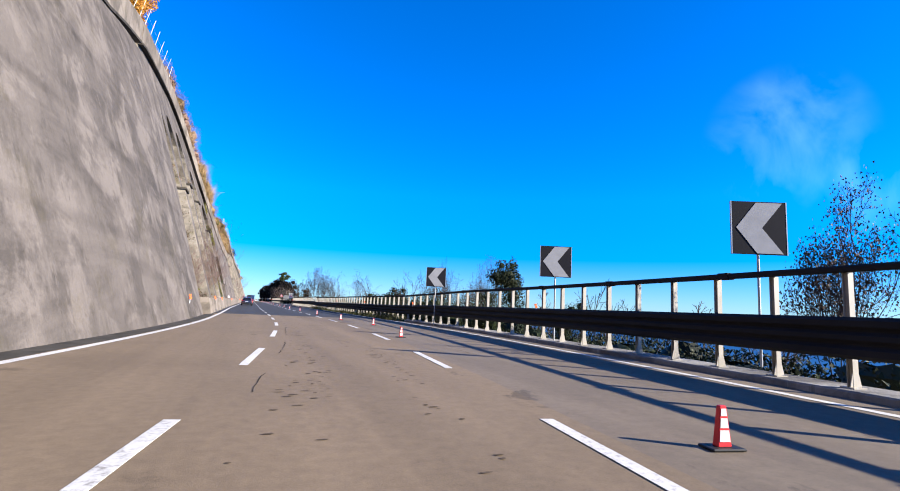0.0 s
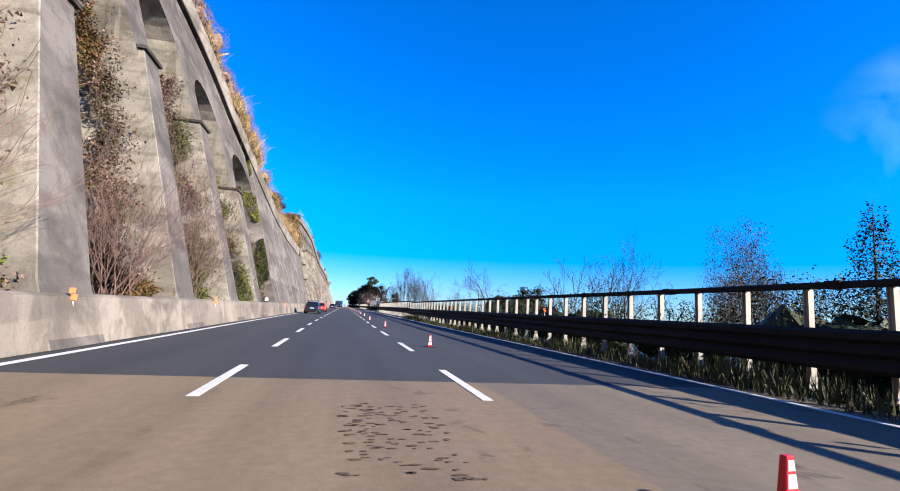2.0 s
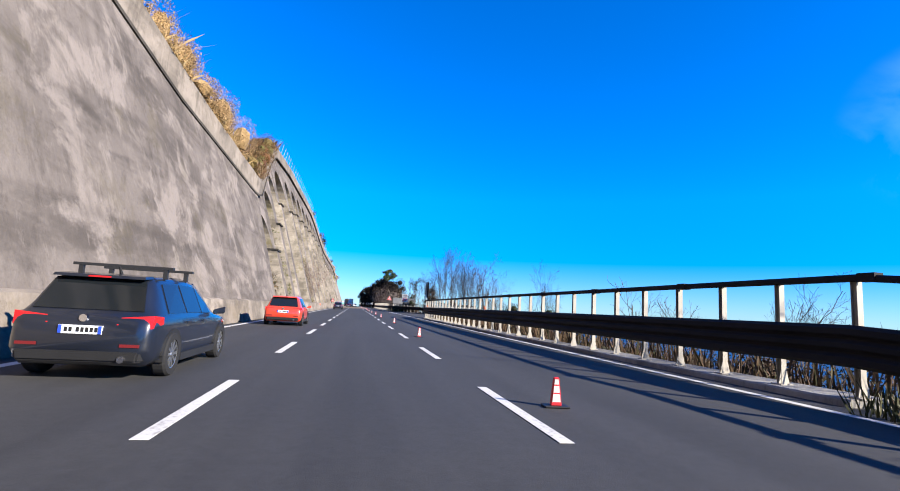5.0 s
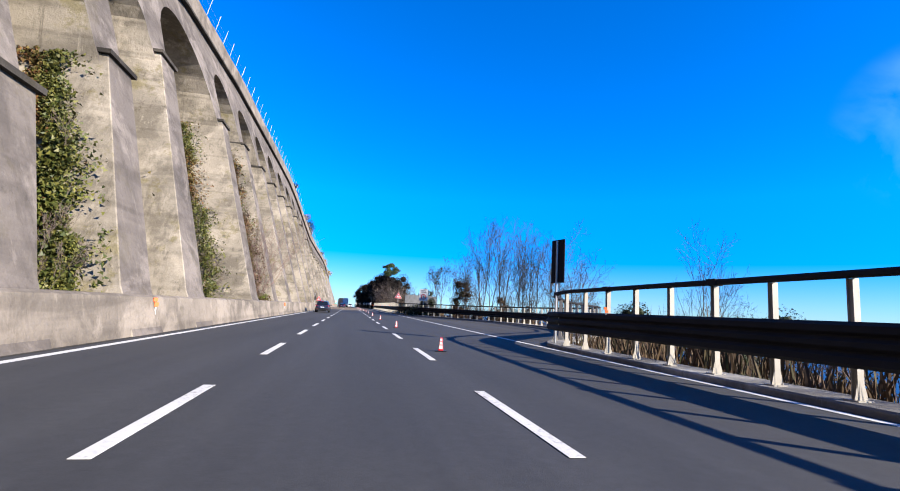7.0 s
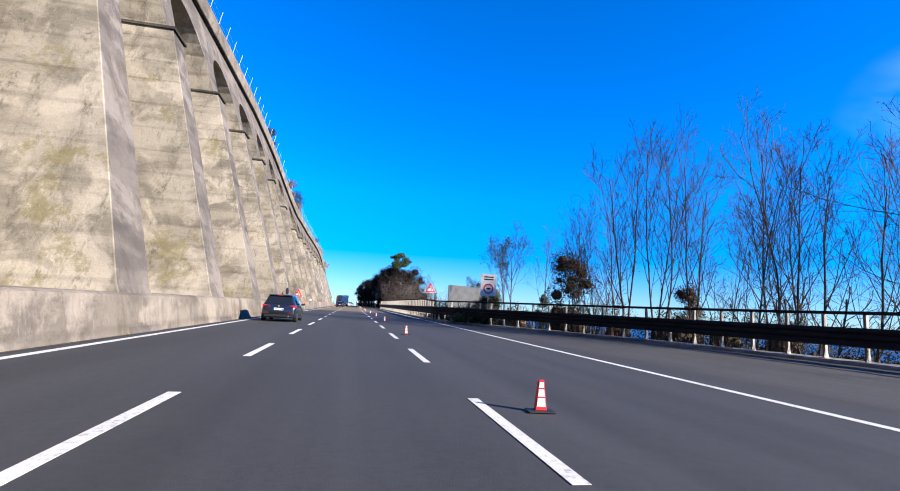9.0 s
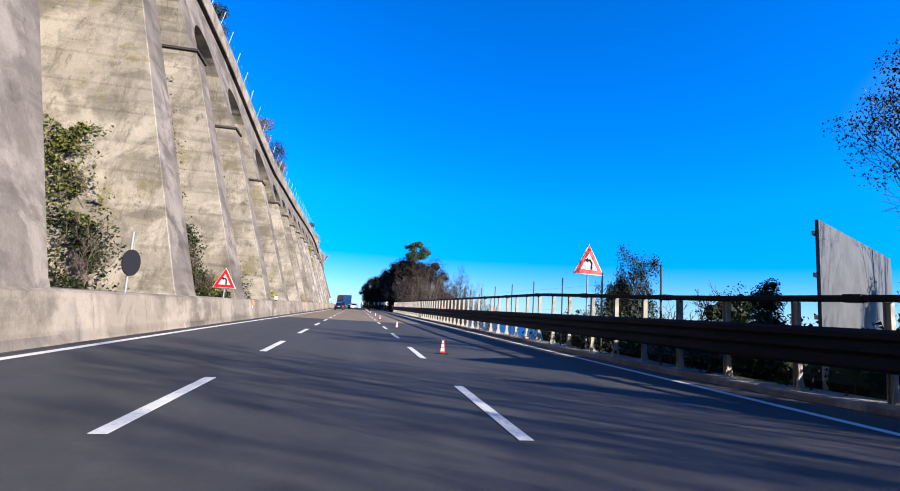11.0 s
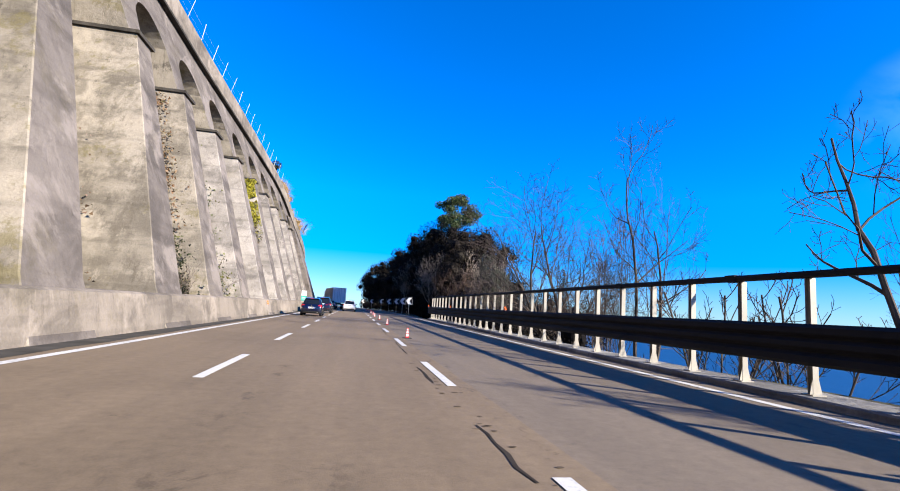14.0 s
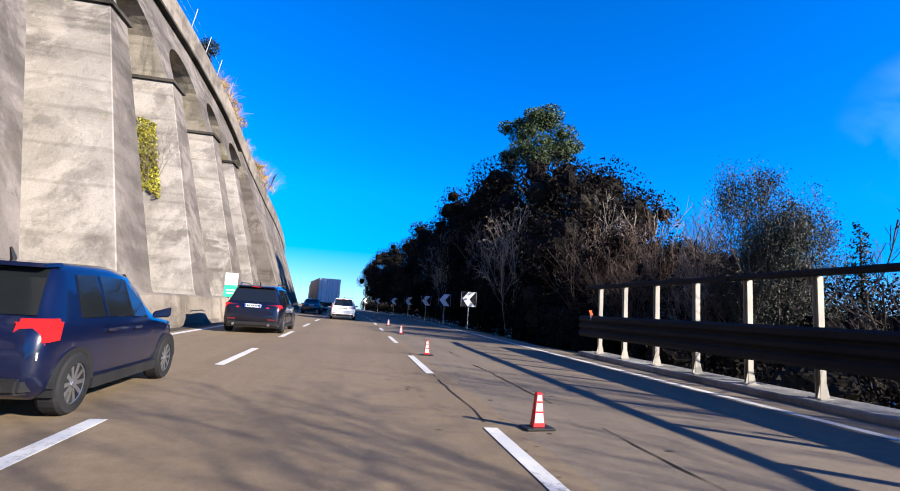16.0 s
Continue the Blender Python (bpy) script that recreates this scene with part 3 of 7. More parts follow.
def barrier():
    base = tagged(new("crash_barrier"), "high galvanised steel crash barrier with box beam and top rail", "crash barrier", kind="structure")
    ds = steps(0, FENCE.n, 1.5)
    # the kerb is missing along the grass verge
    for side in (-1, 1):
        bm = bmesh.new()
        kerb = [d for d in ds if (FENCE.at(d)[0].y < -92 if side < 0 else FENCE.at(d)[0].y > -37)]
        sweep(bm, ((-0.36, -0.3), (-0.36, 0.10), (-0.33, 0.13), (0.5, 0.15), (0.55, -0.8)), [lambda p, d=d: FENCE.shift(d, *p) for d in kerb])
        part("kerb", bm, M_KERB, base, "raised concrete kerb")
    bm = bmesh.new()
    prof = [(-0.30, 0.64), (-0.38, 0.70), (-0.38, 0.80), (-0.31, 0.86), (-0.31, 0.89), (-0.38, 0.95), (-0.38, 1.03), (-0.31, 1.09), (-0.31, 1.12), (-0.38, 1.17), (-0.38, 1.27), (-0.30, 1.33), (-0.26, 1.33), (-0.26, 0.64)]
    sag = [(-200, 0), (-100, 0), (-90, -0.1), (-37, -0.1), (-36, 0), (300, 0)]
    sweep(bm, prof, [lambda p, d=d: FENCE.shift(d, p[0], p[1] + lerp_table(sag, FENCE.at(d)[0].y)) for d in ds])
    part("beam", bm, M_BEAM, base, "corrugated galvanised steel beam, coloured near-black for its shaded side")
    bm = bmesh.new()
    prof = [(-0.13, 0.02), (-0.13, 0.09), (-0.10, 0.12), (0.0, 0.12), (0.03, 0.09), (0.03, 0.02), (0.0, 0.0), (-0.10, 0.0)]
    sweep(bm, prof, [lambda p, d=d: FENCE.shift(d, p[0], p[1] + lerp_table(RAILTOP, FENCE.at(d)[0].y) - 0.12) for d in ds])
    part("top_rail", bm, M_BEAM, base, "galvanised steel top rail, coloured near-black for its shaded side")
    # sleeves where lengths of the top rail join
    for d in steps(2.0, FENCE.n - 2, 4.5):
        p, w, r = FENCE.at(d)
        if not (-135 < p.y < 180):
            continue
        bm = bmesh.new()
        zt = lerp_table(RAILTOP, p.y) - 0.12
        box(bm, -0.145, 0.045, -0.14, 0.14, zt - 0.012, zt + 0.132)
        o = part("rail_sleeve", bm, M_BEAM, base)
        o.matrix_world = Matrix.Translation(p) @ pose(0, 0, 0, 0, 0, math.degrees(math.atan2(-w.x, w.y)))
    made = {}
    for y0, y1, first, gap in ((-185, -76, -89.4, 1.45), (-76, -36.6, -50.3, 1.47), (-36.6, 13, 2.05, 1.5), (13, 86, None, 1.5), (86, 178.5, 121.7, 1.557)):
        if first is None:
            spots = steps(next(d for d in ds if FENCE.at(d)[0].y > y0), next(d for d in ds if FENCE.at(d)[0].y > y1), gap)[1:-1]
        else:
            a = first - gap * math.floor((first - y0) / gap)
            spots = [FENCE.near(a + gap * k) for k in range(int((y1 - a) / gap) + 1)]
        for d in spots:
            p, w, r = FENCE.at(d)
            h = round(lerp_table(RAILTOP, p.y) - 0.12, 2)
            if h not in made:
                made[h] = post_mesh(h)
            o = new("post", made[h])
            o.parent = base
            o.matrix_world = Matrix.Translation(p) @ pose(0, 0, 0, 0, 0, math.degrees(math.atan2(-w.x, w.y)) + random.uniform(-1.5, 1.5))


barrier()
# lay-by surface
bm = bmesh.new()
inner = [bm.verts.new((7.15, y, -0.004)) for y in (12, 16, 19, 23, 27, 31, 37, 44, 51, 58, 65, 71, 76, 82)]
outer = [bm.verts.new((x + 0.3, y, -0.004)) for x, y in ((7.9, 12), (8.6, 15), (10.6, 18.4), (13.8, 22.6), (16.4, 26), (17.7, 30), (18.5, 36), (18.7, 44), (18.1, 51), (16.5, 58), (13.7, 65), (10.7, 71), (8.7, 75.5), (7.8, 82))]
for i in range(len(inner) - 1):
    bm.faces.new((inner[i], outer[i], outer[i + 1], inner[i + 1]))
tagged(part("lay_by", bm, M_SHOULDER), "grey gravelly lay-by beside the carriageway", "lay-by", kind="structure")

# gutter and dirt at the foot of the wall
M_DIRT = plain("gutter_dirt", (0.055, 0.05, 0.042), 0.95, 0, 0.1, 0.4, 1.5, 20, 0.6)
bm = bmesh.new()
a = [[bm.verts.new(on(y, lerp_table(WALL_FOOT, y) + (0.34 if y > -91 else 0.02), 0.006)), bm.verts.new(on(y, lerp_table(LEFT_LINE, y) - (0.16 if y < -91 else 0.35) - 0.1 * noise.noise((0, y * 0.7, 2)), 0.006))] for y in steps(-185, 210, 1.5)]
for p, q in zip(a, a[1:]):
    bm.faces.new((p[0], p[1], q[1], q[0]))
tagged(part("gutter", bm, M_DIRT), "dark dirt strip between edge line and wall", "gutter", kind="structure")

# repaired square of asphalt and worn patches in the old pavement
bm = bmesh.new()
box(bm, 2.1, 2.85, -99.8, -98.8, 0.0, 0.006)
tagged(part("road_patch", bm, plain("patch_asphalt", (0.11, 0.085, 0.062), 0.9, 0, 0.2, 0.3, 2.0, 60, 0.4)), "dark rectangular asphalt repair in the tan pavement", "road patch", kind="structure")


# ---- foliage ----
def leaf_material(name, cols, rough=0.55, spec=0.3):
    m = Mat(name, rough, 0, spec)
    c = m.ramp(m.island, *[(i / max(1, len(cols) - 1), k) for i, k in enumerate(cols)])
    big = m.noise(0.7, 3, 0.5)
    c = m.mix(m.ramp(big, (0.3, (0.55, 0.55, 0.55)), (0.7, (1, 1, 1))), (0, 0, 0), c)
    m.color(c)
    m.b.inputs["Subsurface Weight"].default_value = 0.0
    return m.m


L_DARK = leaf_material("evergreen_leaves", [(0.008, 0.013, 0.006), (0.018, 0.028, 0.010), (0.03, 0.04, 0.014), (0.05, 0.052, 0.024)], 0.6, 0.15)
# The wood's own shade is put into these leaf colours, below real leaf tones.
L_WOOD = leaf_material("shaded_wood_leaves", [(0.007, 0.006, 0.006), (0.013, 0.011, 0.010), (0.021, 0.018, 0.015), (0.042, 0.036, 0.027)], 0.8, 0.03)
L_AIRY = leaf_material("grey_green_leaves", [(0.05, 0.06, 0.045), (0.09, 0.1, 0.075), (0.03, 0.035, 0.025)], 0.6, 0.2)
L_PINE = leaf_material("pine_needles", [(0.02, 0.04, 0.012), (0.05, 0.08, 0.02), (0.08, 0.105, 0.03)])
L_IVY = leaf_material("ivy_leaves", [(0.03, 0.045, 0.01), (0.08, 0.092, 0.018), (0.15, 0.14, 0.03), (0.045, 0.055, 0.015)])
L_BROWN = leaf_material("dry_leaves", [(0.10, 0.05, 0.025), (0.17, 0.09, 0.045), (0.24, 0.15, 0.08), (0.09, 0.08, 0.03)])
L_SCRUB = leaf_material("brown_scrub_leaves", [(0.05, 0.032, 0.02), (0.09, 0.055, 0.034), (0.13, 0.085, 0.05), (0.04, 0.045, 0.02)], 0.7, 0.1)
L_DRY = leaf_material("dry_reeds", [(0.42, 0.27, 0.11), (0.55, 0.38, 0.18), (0.33, 0.2, 0.09), (0.25, 0.2, 0.08)])
L_ORANGE = leaf_material("autumn_leaves", [(0.5, 0.2, 0.02), (0.62, 0.3, 0.03), (0.35, 0.15, 0.02)])
L_GRASS = leaf_material("rough_grass", [(0.03, 0.038, 0.012), (0.05, 0.055, 0.018), (0.075, 0.065, 0.03)], 0.6, 0.2)
L_YELLOW = leaf_material("yellow_green_leaves", [(0.3, 0.27, 0.02), (0.4, 0.34, 0.03), (0.16, 0.18, 0.03)])
L_REED = leaf_material("pinkish_twigs", [(0.2, 0.12, 0.1), (0.27, 0.17, 0.13), (0.14, 0.09, 0.06)])
M_BARK = plain("bark", (0.06, 0.048, 0.04), 0.9, 0, 0.2, 0.35, 2.0, 25, 0.6)
L_REDDISH = leaf_material("dark_reddish_leaves", [(0.035, 0.025, 0.018), (0.06, 0.035, 0.026), (0.10, 0.05, 0.035), (0.04, 0.045, 0.02)], 0.6, 0.2)
M_PALEBARK = plain("pale_bark", (0.30, 0.25, 0.21), 0.9, 0, 0.2, 0.3, 2.0, 25, 0.4)
M_BROWNTWIG = plain("brown_twigs", (0.10, 0.066, 0.05), 0.9, 0, 0.2, 0.3, 2.0, 25, 0.4)
M_TWIG = plain("pale_twigs", (0.07, 0.053, 0.046), 0.9, 0, 0.2, 0.3, 2.0, 25, 0.4)


def leaf(bm, p, size, rng, up=None, mat=0):
    """One small leaf or spray."""
    n = Vector((rng.gauss(0, 1), rng.gauss(0, 1), rng.gauss(0, 1) + 0.3)).normalized() if up is None else up
    a = n.orthogonal().normalized()
    a.rotate(Matrix.Rotation(rng.uniform(0, 6.28), 3, n))
    b = n.cross(a)
    w = size * rng.uniform(0.35, 0.6)
    l = size * rng.uniform(0.7, 1.2)
    v = [bm.verts.new(p - a * l), bm.verts.new(p + a * l * 0.6 + b * w * 1.3 + n * size * 0.15), bm.verts.new(p + a * l * 0.6 - b * w * 1.3)]
    bm.faces.new(v).material_index = mat


def crown(bm, lobes, count, size, rng, mat=0, hollow=0.55):
    """Many leaf sprays in the shells of several lobes (centre, radii)."""
    wts = [r.x * r.y + r.x * r.z for c, r in lobes]
    for i in range(count):
        c, r = rng.choices(lobes, wts)[0]
        d = Vector((rng.gauss(0, 1), rng.gauss(0, 1), rng.gauss(0, 1))).normalized()
        k = hollow + (1 - hollow) * rng.random() ** 0.5
        k *= 1 + 0.22 * noise.noise(d * 2.7 + c)
        p = c + Vector((d.x * r.x, d.y * r.y, d.z * r.z)) * k
        leaf(bm, p, size * rng.uniform(0.6, 1.3), rng, mat=mat)


def cores(bm, lobes, rng, k=0.72):
    """Uneven dark hearts of the lobes, which keep light from passing right through."""
    for c, r in lobes:
        rings = []
        for i in range(1, 6):
            th = math.pi * i / 6
            rings.append([bm.verts.new(c + Vector((math.cos(a) * math.sin(th) * r.x, math.sin(a) * math.sin(th) * r.y, math.cos(th) * r.z)) * k * (1 + 0.35 * noise.noise(Vector((a, th * 2, c.y))))) for a in [j * math.tau / 9 for j in range(9)]])
        for p, q in zip(rings, rings[1:]):
            for j in range(9):
                bm.faces.new((p[j], p[(j + 1) % 9], q[(j + 1) % 9], q[j]))


def limb(bm, p, way, length, radius, depth, rng, spread, mat=0, tips=None, up=0.12, fine=None, kink=0.14):
    """A bent tapering limb and what grows out of it."""
    n = 4 if depth > 1 else 3
    pts, rad = [Vector(p)], [radius]
    d = Vector(way).normalized()
    for i in range(n):
        d = (d + Vector((rng.gauss(0, kink), rng.gauss(0, kink), rng.gauss(0, kink * 0.57) + up * 0.5))).normalized()
        pts.append(pts[-1] + d * (length / n))
        rad.append(max(0.005, radius * (1 - 0.66 * (i + 1) / n)))
    tube(bm, pts, rad, 6 if depth > 3 else 4 if depth > 1 else 3, mat)
    if tips is not None and depth <= 1:
        tips.append(pts[-1])
    if depth <= 0:
        return
    kids = rng.choice((4, 4, 5)) if depth > 1 else rng.choice((4, 5, 6))
    for k in range(kids):
        i = min(n, 1 + int(rng.random() * n)) if k else n
        side = Vector((rng.gauss(0, 1), rng.gauss(0, 1), rng.gauss(0, 0.5))).normalized()
        w = (d + side * spread * rng.uniform(0.6, 1.2)).normalized()
        limb(fine or bm, pts[i], w, length * rng.uniform(0.5, 0.78), rad[i] * rng.uniform(0.48, 0.7), depth - 1, rng, spread, mat, tips, up, None, kink)


def leafy_tree(h, seed, mat, count=2600, size=0.2, wide=0.36, low=0.3, label="dense dark evergreen tree on the slope", lobes_n=11, heart=True):
    rng = random.Random(seed)
    base = tagged(new("tree"), label, "tree")
    bm = bmesh.new()
    boughs = bmesh.new()
    limb(bm, (0, 0, -0.4), (0.02, 0.03, 1), h * 0.42, h * 0.026, 2, rng, 0.7, fine=boughs)
    part("trunk", bm, M_BARK, base)
    part("branchwork", boughs, M_BARK, base)
    lobes = []
    for i in range(lobes_n):
        z = h * rng.uniform(low, 0.84)
        k = math.sin(math.pi * min(1, max(0.12, (z / h - low + 0.15) / (1.12 - low)))) ** 0.7
        a = rng.uniform(0, 6.28)
        r = h * wide * k * rng.uniform(0.2, 0.75)
        s = h * wide * rng.uniform(0.22, 0.52)
        lobes.append((Vector((math.cos(a) * r, math.sin(a) * r, z)), Vector((s, s, s * rng.uniform(0.7, 1.0)))))
    if low < 0.12:
        for i in range(5):
            a = i * 1.26 + rng.uniform(-0.3, 0.3)
            lobes.append((Vector((math.cos(a), math.sin(a), 0)) * h * wide * 0.4 + Vector((0, 0, h * rng.uniform(0.1, 0.25))), Vector((1, 1, 0.8)) * h * wide * rng.uniform(0.4, 0.55)))
    k = h / max(c.z + r.z for c, r in lobes)
    lobes = [(Vector((c.x, c.y, c.z * k)), Vector((r.x, r.y, r.z * k))) for c, r in lobes]
    bm = bmesh.new()
    crown(bm, lobes, count, size, rng, hollow=0.45 if heart else 0.2)
    if heart:
        cores(bm, lobes, rng, 0.45)
    part("crown", bm, mat, base)
    return base


def cone_tree(h, r, seed, label, count=9000):
    """A conical evergreen: whorls of drooping sprays that narrow to the tip."""
    rng = random.Random(seed)
    base = tagged(new("tree"), label, "tree")
    bm = bmesh.new()
    tube(bm, [(0, 0, -0.4), (0.05, 0.02, h * 0.5), (0, 0, h * 0.97)], [h * 0.014, h * 0.009, 0.01], 6)
    part("trunk", bm, M_BARK, base)
    lobes = []
    for i in range(46):
        u = (i + rng.random()) / 46
        w = r * (1.05 - u) ** 0.8 * rng.uniform(0.75, 1.15)
        a = i * 2.4
        lobes.append((Vector((math.cos(a) * w * 0.55, math.sin(a) * w * 0.55, h * (0.04 + 0.93 * u))), Vector((w * 0.6 + 0.06, w * 0.6 + 0.06, h * 0.035 + 0.1))))
    bm = bmesh.new()
    crown(bm, lobes, count, 0.075, rng, hollow=0.15)
    part("crown", bm, L_DARK, base)
    return base


def pine_tree(h, seed):
    rng = random.Random(seed)
    base = tagged(new("tree"), "tall maritime pine with a rounded green crown", "tree")
    bm = bmesh.new()
    boughs = bmesh.new()
    limb(bm, (0, 0, -0.4), (0.03, 0.02, 1), h * 0.72, h * 0.018, 0, rng, 0.8)
    for a in range(5):
        limb(boughs, (0.3, 0.2, h * (0.55 + 0.03 * a)), (math.cos(a * 2.4), math.sin(a * 2.4), 0.9), h * 0.14, h * 0.008, 1, rng, 0.6)
    part("trunk", bm, M_BARK, base)
    part("branchwork", boughs, M_BARK, base)
    lobes = []
    for i in range(24):
        a = i * 2.4 + rng.uniform(-0.5, 0.5)
        u = rng.uniform(-0.8, 1.0)
        r = h * 0.165 * math.sqrt(max(0.05, 1 - abs(u) ** 2.2)) * rng.uniform(0.55, 1.1)
        s = h * rng.uniform(0.042, 0.074)
        lobes.append((Vector((math.cos(a) * r, math.sin(a) * r, h * (0.83 + 0.125 * u))), Vector((s, s, s * rng.uniform(0.55, 0.8)))))
    bm = bmesh.new()
    crown(bm, lobes, 22000, 0.10, rng, hollow=0.4)
    cores(bm, lobes, rng, 0.4)
    part("crown", bm, L_PINE, base)
    return base


def sea_slope(x, y):
    o = x - axis(y)
    return lerp_table([(8.2, 0), (9.5, -0.15), (12, -1.2), (20, -6), (40, -20), (80, -50)], o) if not (14 < y < 78) else lerp_table([(18.8, -0.1), (21, -1.2), (26, -5), (40, -18), (80, -50)], o)


def stand(protos, height, spots, rng, zfun, turn=None):
    """Each spot (x, y, top) takes a thing scaled to end at that height; the first ones take the built things."""
    for i, (x, y, top) in enumerate(spots):
        z = zfun(x, y)
        s = (top - z) / height
        w = s * rng.uniform(0.9, 1.15)
        m = Matrix.Translation((x, y, z)) @ pose(0, 0, 0, rng.uniform(-2, 2), rng.uniform(-2, 2), rng.uniform(0, 360) if turn is None else turn) @ Matrix.Diagonal((w, w, s, 1))
        ob = protos[i % len(protos)]
        c = ob if i < len(protos) else copy_thing(ob, m)
        c.matrix_basis = m


def half_slope(x, y):
    return sea_slope(x, y) * 0.95


GROW = collections.namedtuple("GROW", "kids angle ratio wave up low")
ROUND = GROW((8, 6, 4, 4), (42, 45, 45, 40), (0.55, 0.52, 0.5, 0.5), 0.13, 0.10, 0.3)
SLENDER = GROW((11, 5, 4, 3), (36, 40, 42, 40), (0.40, 0.5, 0.5, 0.5), 0.08, 0.10, 0.2)
CROOKED = GROW((7, 5, 5, 3), (55, 50, 50, 45), (0.5, 0.5, 0.5, 0.5), 0.24, 0.10, 0.34)
FAN = GROW((6, 6, 4, 4), (34, 40, 42, 40), (0.6, 0.55, 0.5, 0.5), 0.10, 0.06, 0.22)


def branch(layers, p, way, length, radius, level, grow, rng, tips):
    """A wavy tapering branch; what grows out of it goes one layer on."""
    n = (10, 6, 4, 2, 1)[level]
    pts, rad = [Vector(p)], [radius]
    d = Vector(way).normalized()
    for i in range(n):
        w = grow.wave * (0.75 if level == 0 else 1.0)
        d = (d + Vector((rng.gauss(0, w), rng.gauss(0, w), rng.gauss(0, w * 0.6) + grow.up))).normalized()
        pts.append(pts[-1] + d * (length / n))
        rad.append(max((0.03, 0.017, 0.0105, 0.0075, 0.006)[level], radius * (1 - 0.74 * (i + 1) / n)))
    tube(layers[min(level, len(layers) - 1)], pts, rad, (7, 5, 3, 3, 3)[level], 0)
    if level >= 3:
        tips.append(pts[-1])
    if level >= len(grow.kids):
        return
    low = grow.low if level == 0 else 0.2
    az = rng.uniform(0, 6.28)
    count = grow.kids[level]
    for k in range(count):
        u = low + (0.98 - low) * (k + rng.random()) / count
        f = u * n
        i = min(n - 1, int(f))
        q = pts[i].lerp(pts[i + 1], f - i)
        axis_way = (pts[i + 1] - pts[i]).normalized()
        az += 2.4 + rng.gauss(0, 0.5)
        side = axis_way.orthogonal().normalized()
        side.rotate(Matrix.Rotation(az, 3, axis_way))
        a = radians(grow.angle[level] * rng.uniform(0.65, 1.3))
        branch(layers, q, axis_way * math.cos(a) + side * math.sin(a), length * grow.ratio[level] * (1.2 - 0.6 * u) * rng.uniform(0.75, 1.25), rad[i] * rng.uniform(0.42, 0.62), level + 1, grow, rng, tips)


def grown_tree(h, seed, ways, grow, label, stout=0.011, leaves=None, leafy=2, leaf_size=0.05, bark=None, twig=None, fall=0.3, foot=0.25, scatter=0.18):
    """A tree from stems that leave the ground in the given ways (x, y, share of the height)."""
    rng = random.Random(seed)
    base = tagged(new("tree"), label, "tree")
    stems, limbs, twigs, tips = [], bmesh.new(), bmesh.new(), []
    for x, y, share in ways:
        bm = bmesh.new()
        stems.append(bm)
        many = len(ways) > 1
        branch([bm, limbs, twigs], (rng.gauss(0, foot) * many, rng.gauss(0, foot) * many, -0.4), (x, y, 1), h * share * 0.9, h * stout * rng.uniform(0.85, 1.1), 0, grow, rng, tips)
    top = max(v.co.z for m in (twigs, limbs, *stems) for v in m.verts)
    k = h / top
    for m in (*stems, limbs, twigs):
        for v in m.verts:
            v.co *= k
    for m in stems:
        part("trunk", m, bark or M_BARK, base)
    part("branchwork", limbs, bark or M_BARK, base)
    part("crown", twigs, twig or M_TWIG, base, "fine bare twigs")
    if leaves:
        bm = bmesh.new()
        for p in tips:
            if p.z * k > h * fall:
                for i in range(leafy):
                    leaf(bm, p * k + Vector((rng.gauss(0, scatter), rng.gauss(0, scatter), rng.gauss(0, scatter))), leaf_size, rng)
        part("leaves", bm, leaves, base)
    return base


def plant(ob, x, y, top, height, turn=0.0, wide=1.0, zfun=None):
    """Sets a thing of that height on the slope so that it ends at the given height over the road."""
    z = (zfun or half_slope)(x, y)
    s = (top - z) / height
    ob.matrix_basis = Matrix.Translation((x, y, z)) @ pose(0, 0, 0, 0, 0, turn) @ Matrix.Diagonal((s * wide, s * wide, s, 1))
    return ob


def plant_copy(ob, x, y, top, height, turn=0.0, wide=1.0):
    return plant(copy_thing(ob, Matrix.Identity(4)), x, y, top, height, turn, wide)


rng = random.Random(5)
# first stretch: reddish leafy tree at the barrier, evergreens, bare trees
reddish = grown_tree(6, 501, ((0.1, 0, 1), (-0.25, 0.1, 0.85), (0.3, -0.1, 0.8)), FAN, "slender tree with sparse dark reddish leaves by the barrier", 0.008, L_REDDISH, 3, 0.05, fall=0.12)
plant(reddish, 10.9, -121.5, 5.2, 6, 0, 0.62)
airy_red = grown_tree(14, 502, ((0.05, 0, 1), (-0.2, 0.1, 0.85), (0.16, 0.2, 0.85)), ROUND, "round tree thinly clad in dark reddish leaves", 0.007, L_REDDISH, 6, 0.06, fall=0.3, scatter=0.3)
plant(airy_red, 25.2, -68.2, 8.5, 14, 30, 0.6)
plant_copy(airy_red, 16.4, -80.5, 5.2, 14, 140, 0.8)
plant_copy(airy_red, 19.0, -84.5, 3.8, 14, 220, 0.8)
wide_fan = grown_tree(13, 503, ((0.05, 0, 1), (-0.28, 0, 0.8), (0.28, 0.05, 0.85)), ROUND, "wide bare winter tree with a rounded fan of limbs", 0.011)
plant(wide_fan, 23.4, -57, 9.2, 13, 0, 0.85)
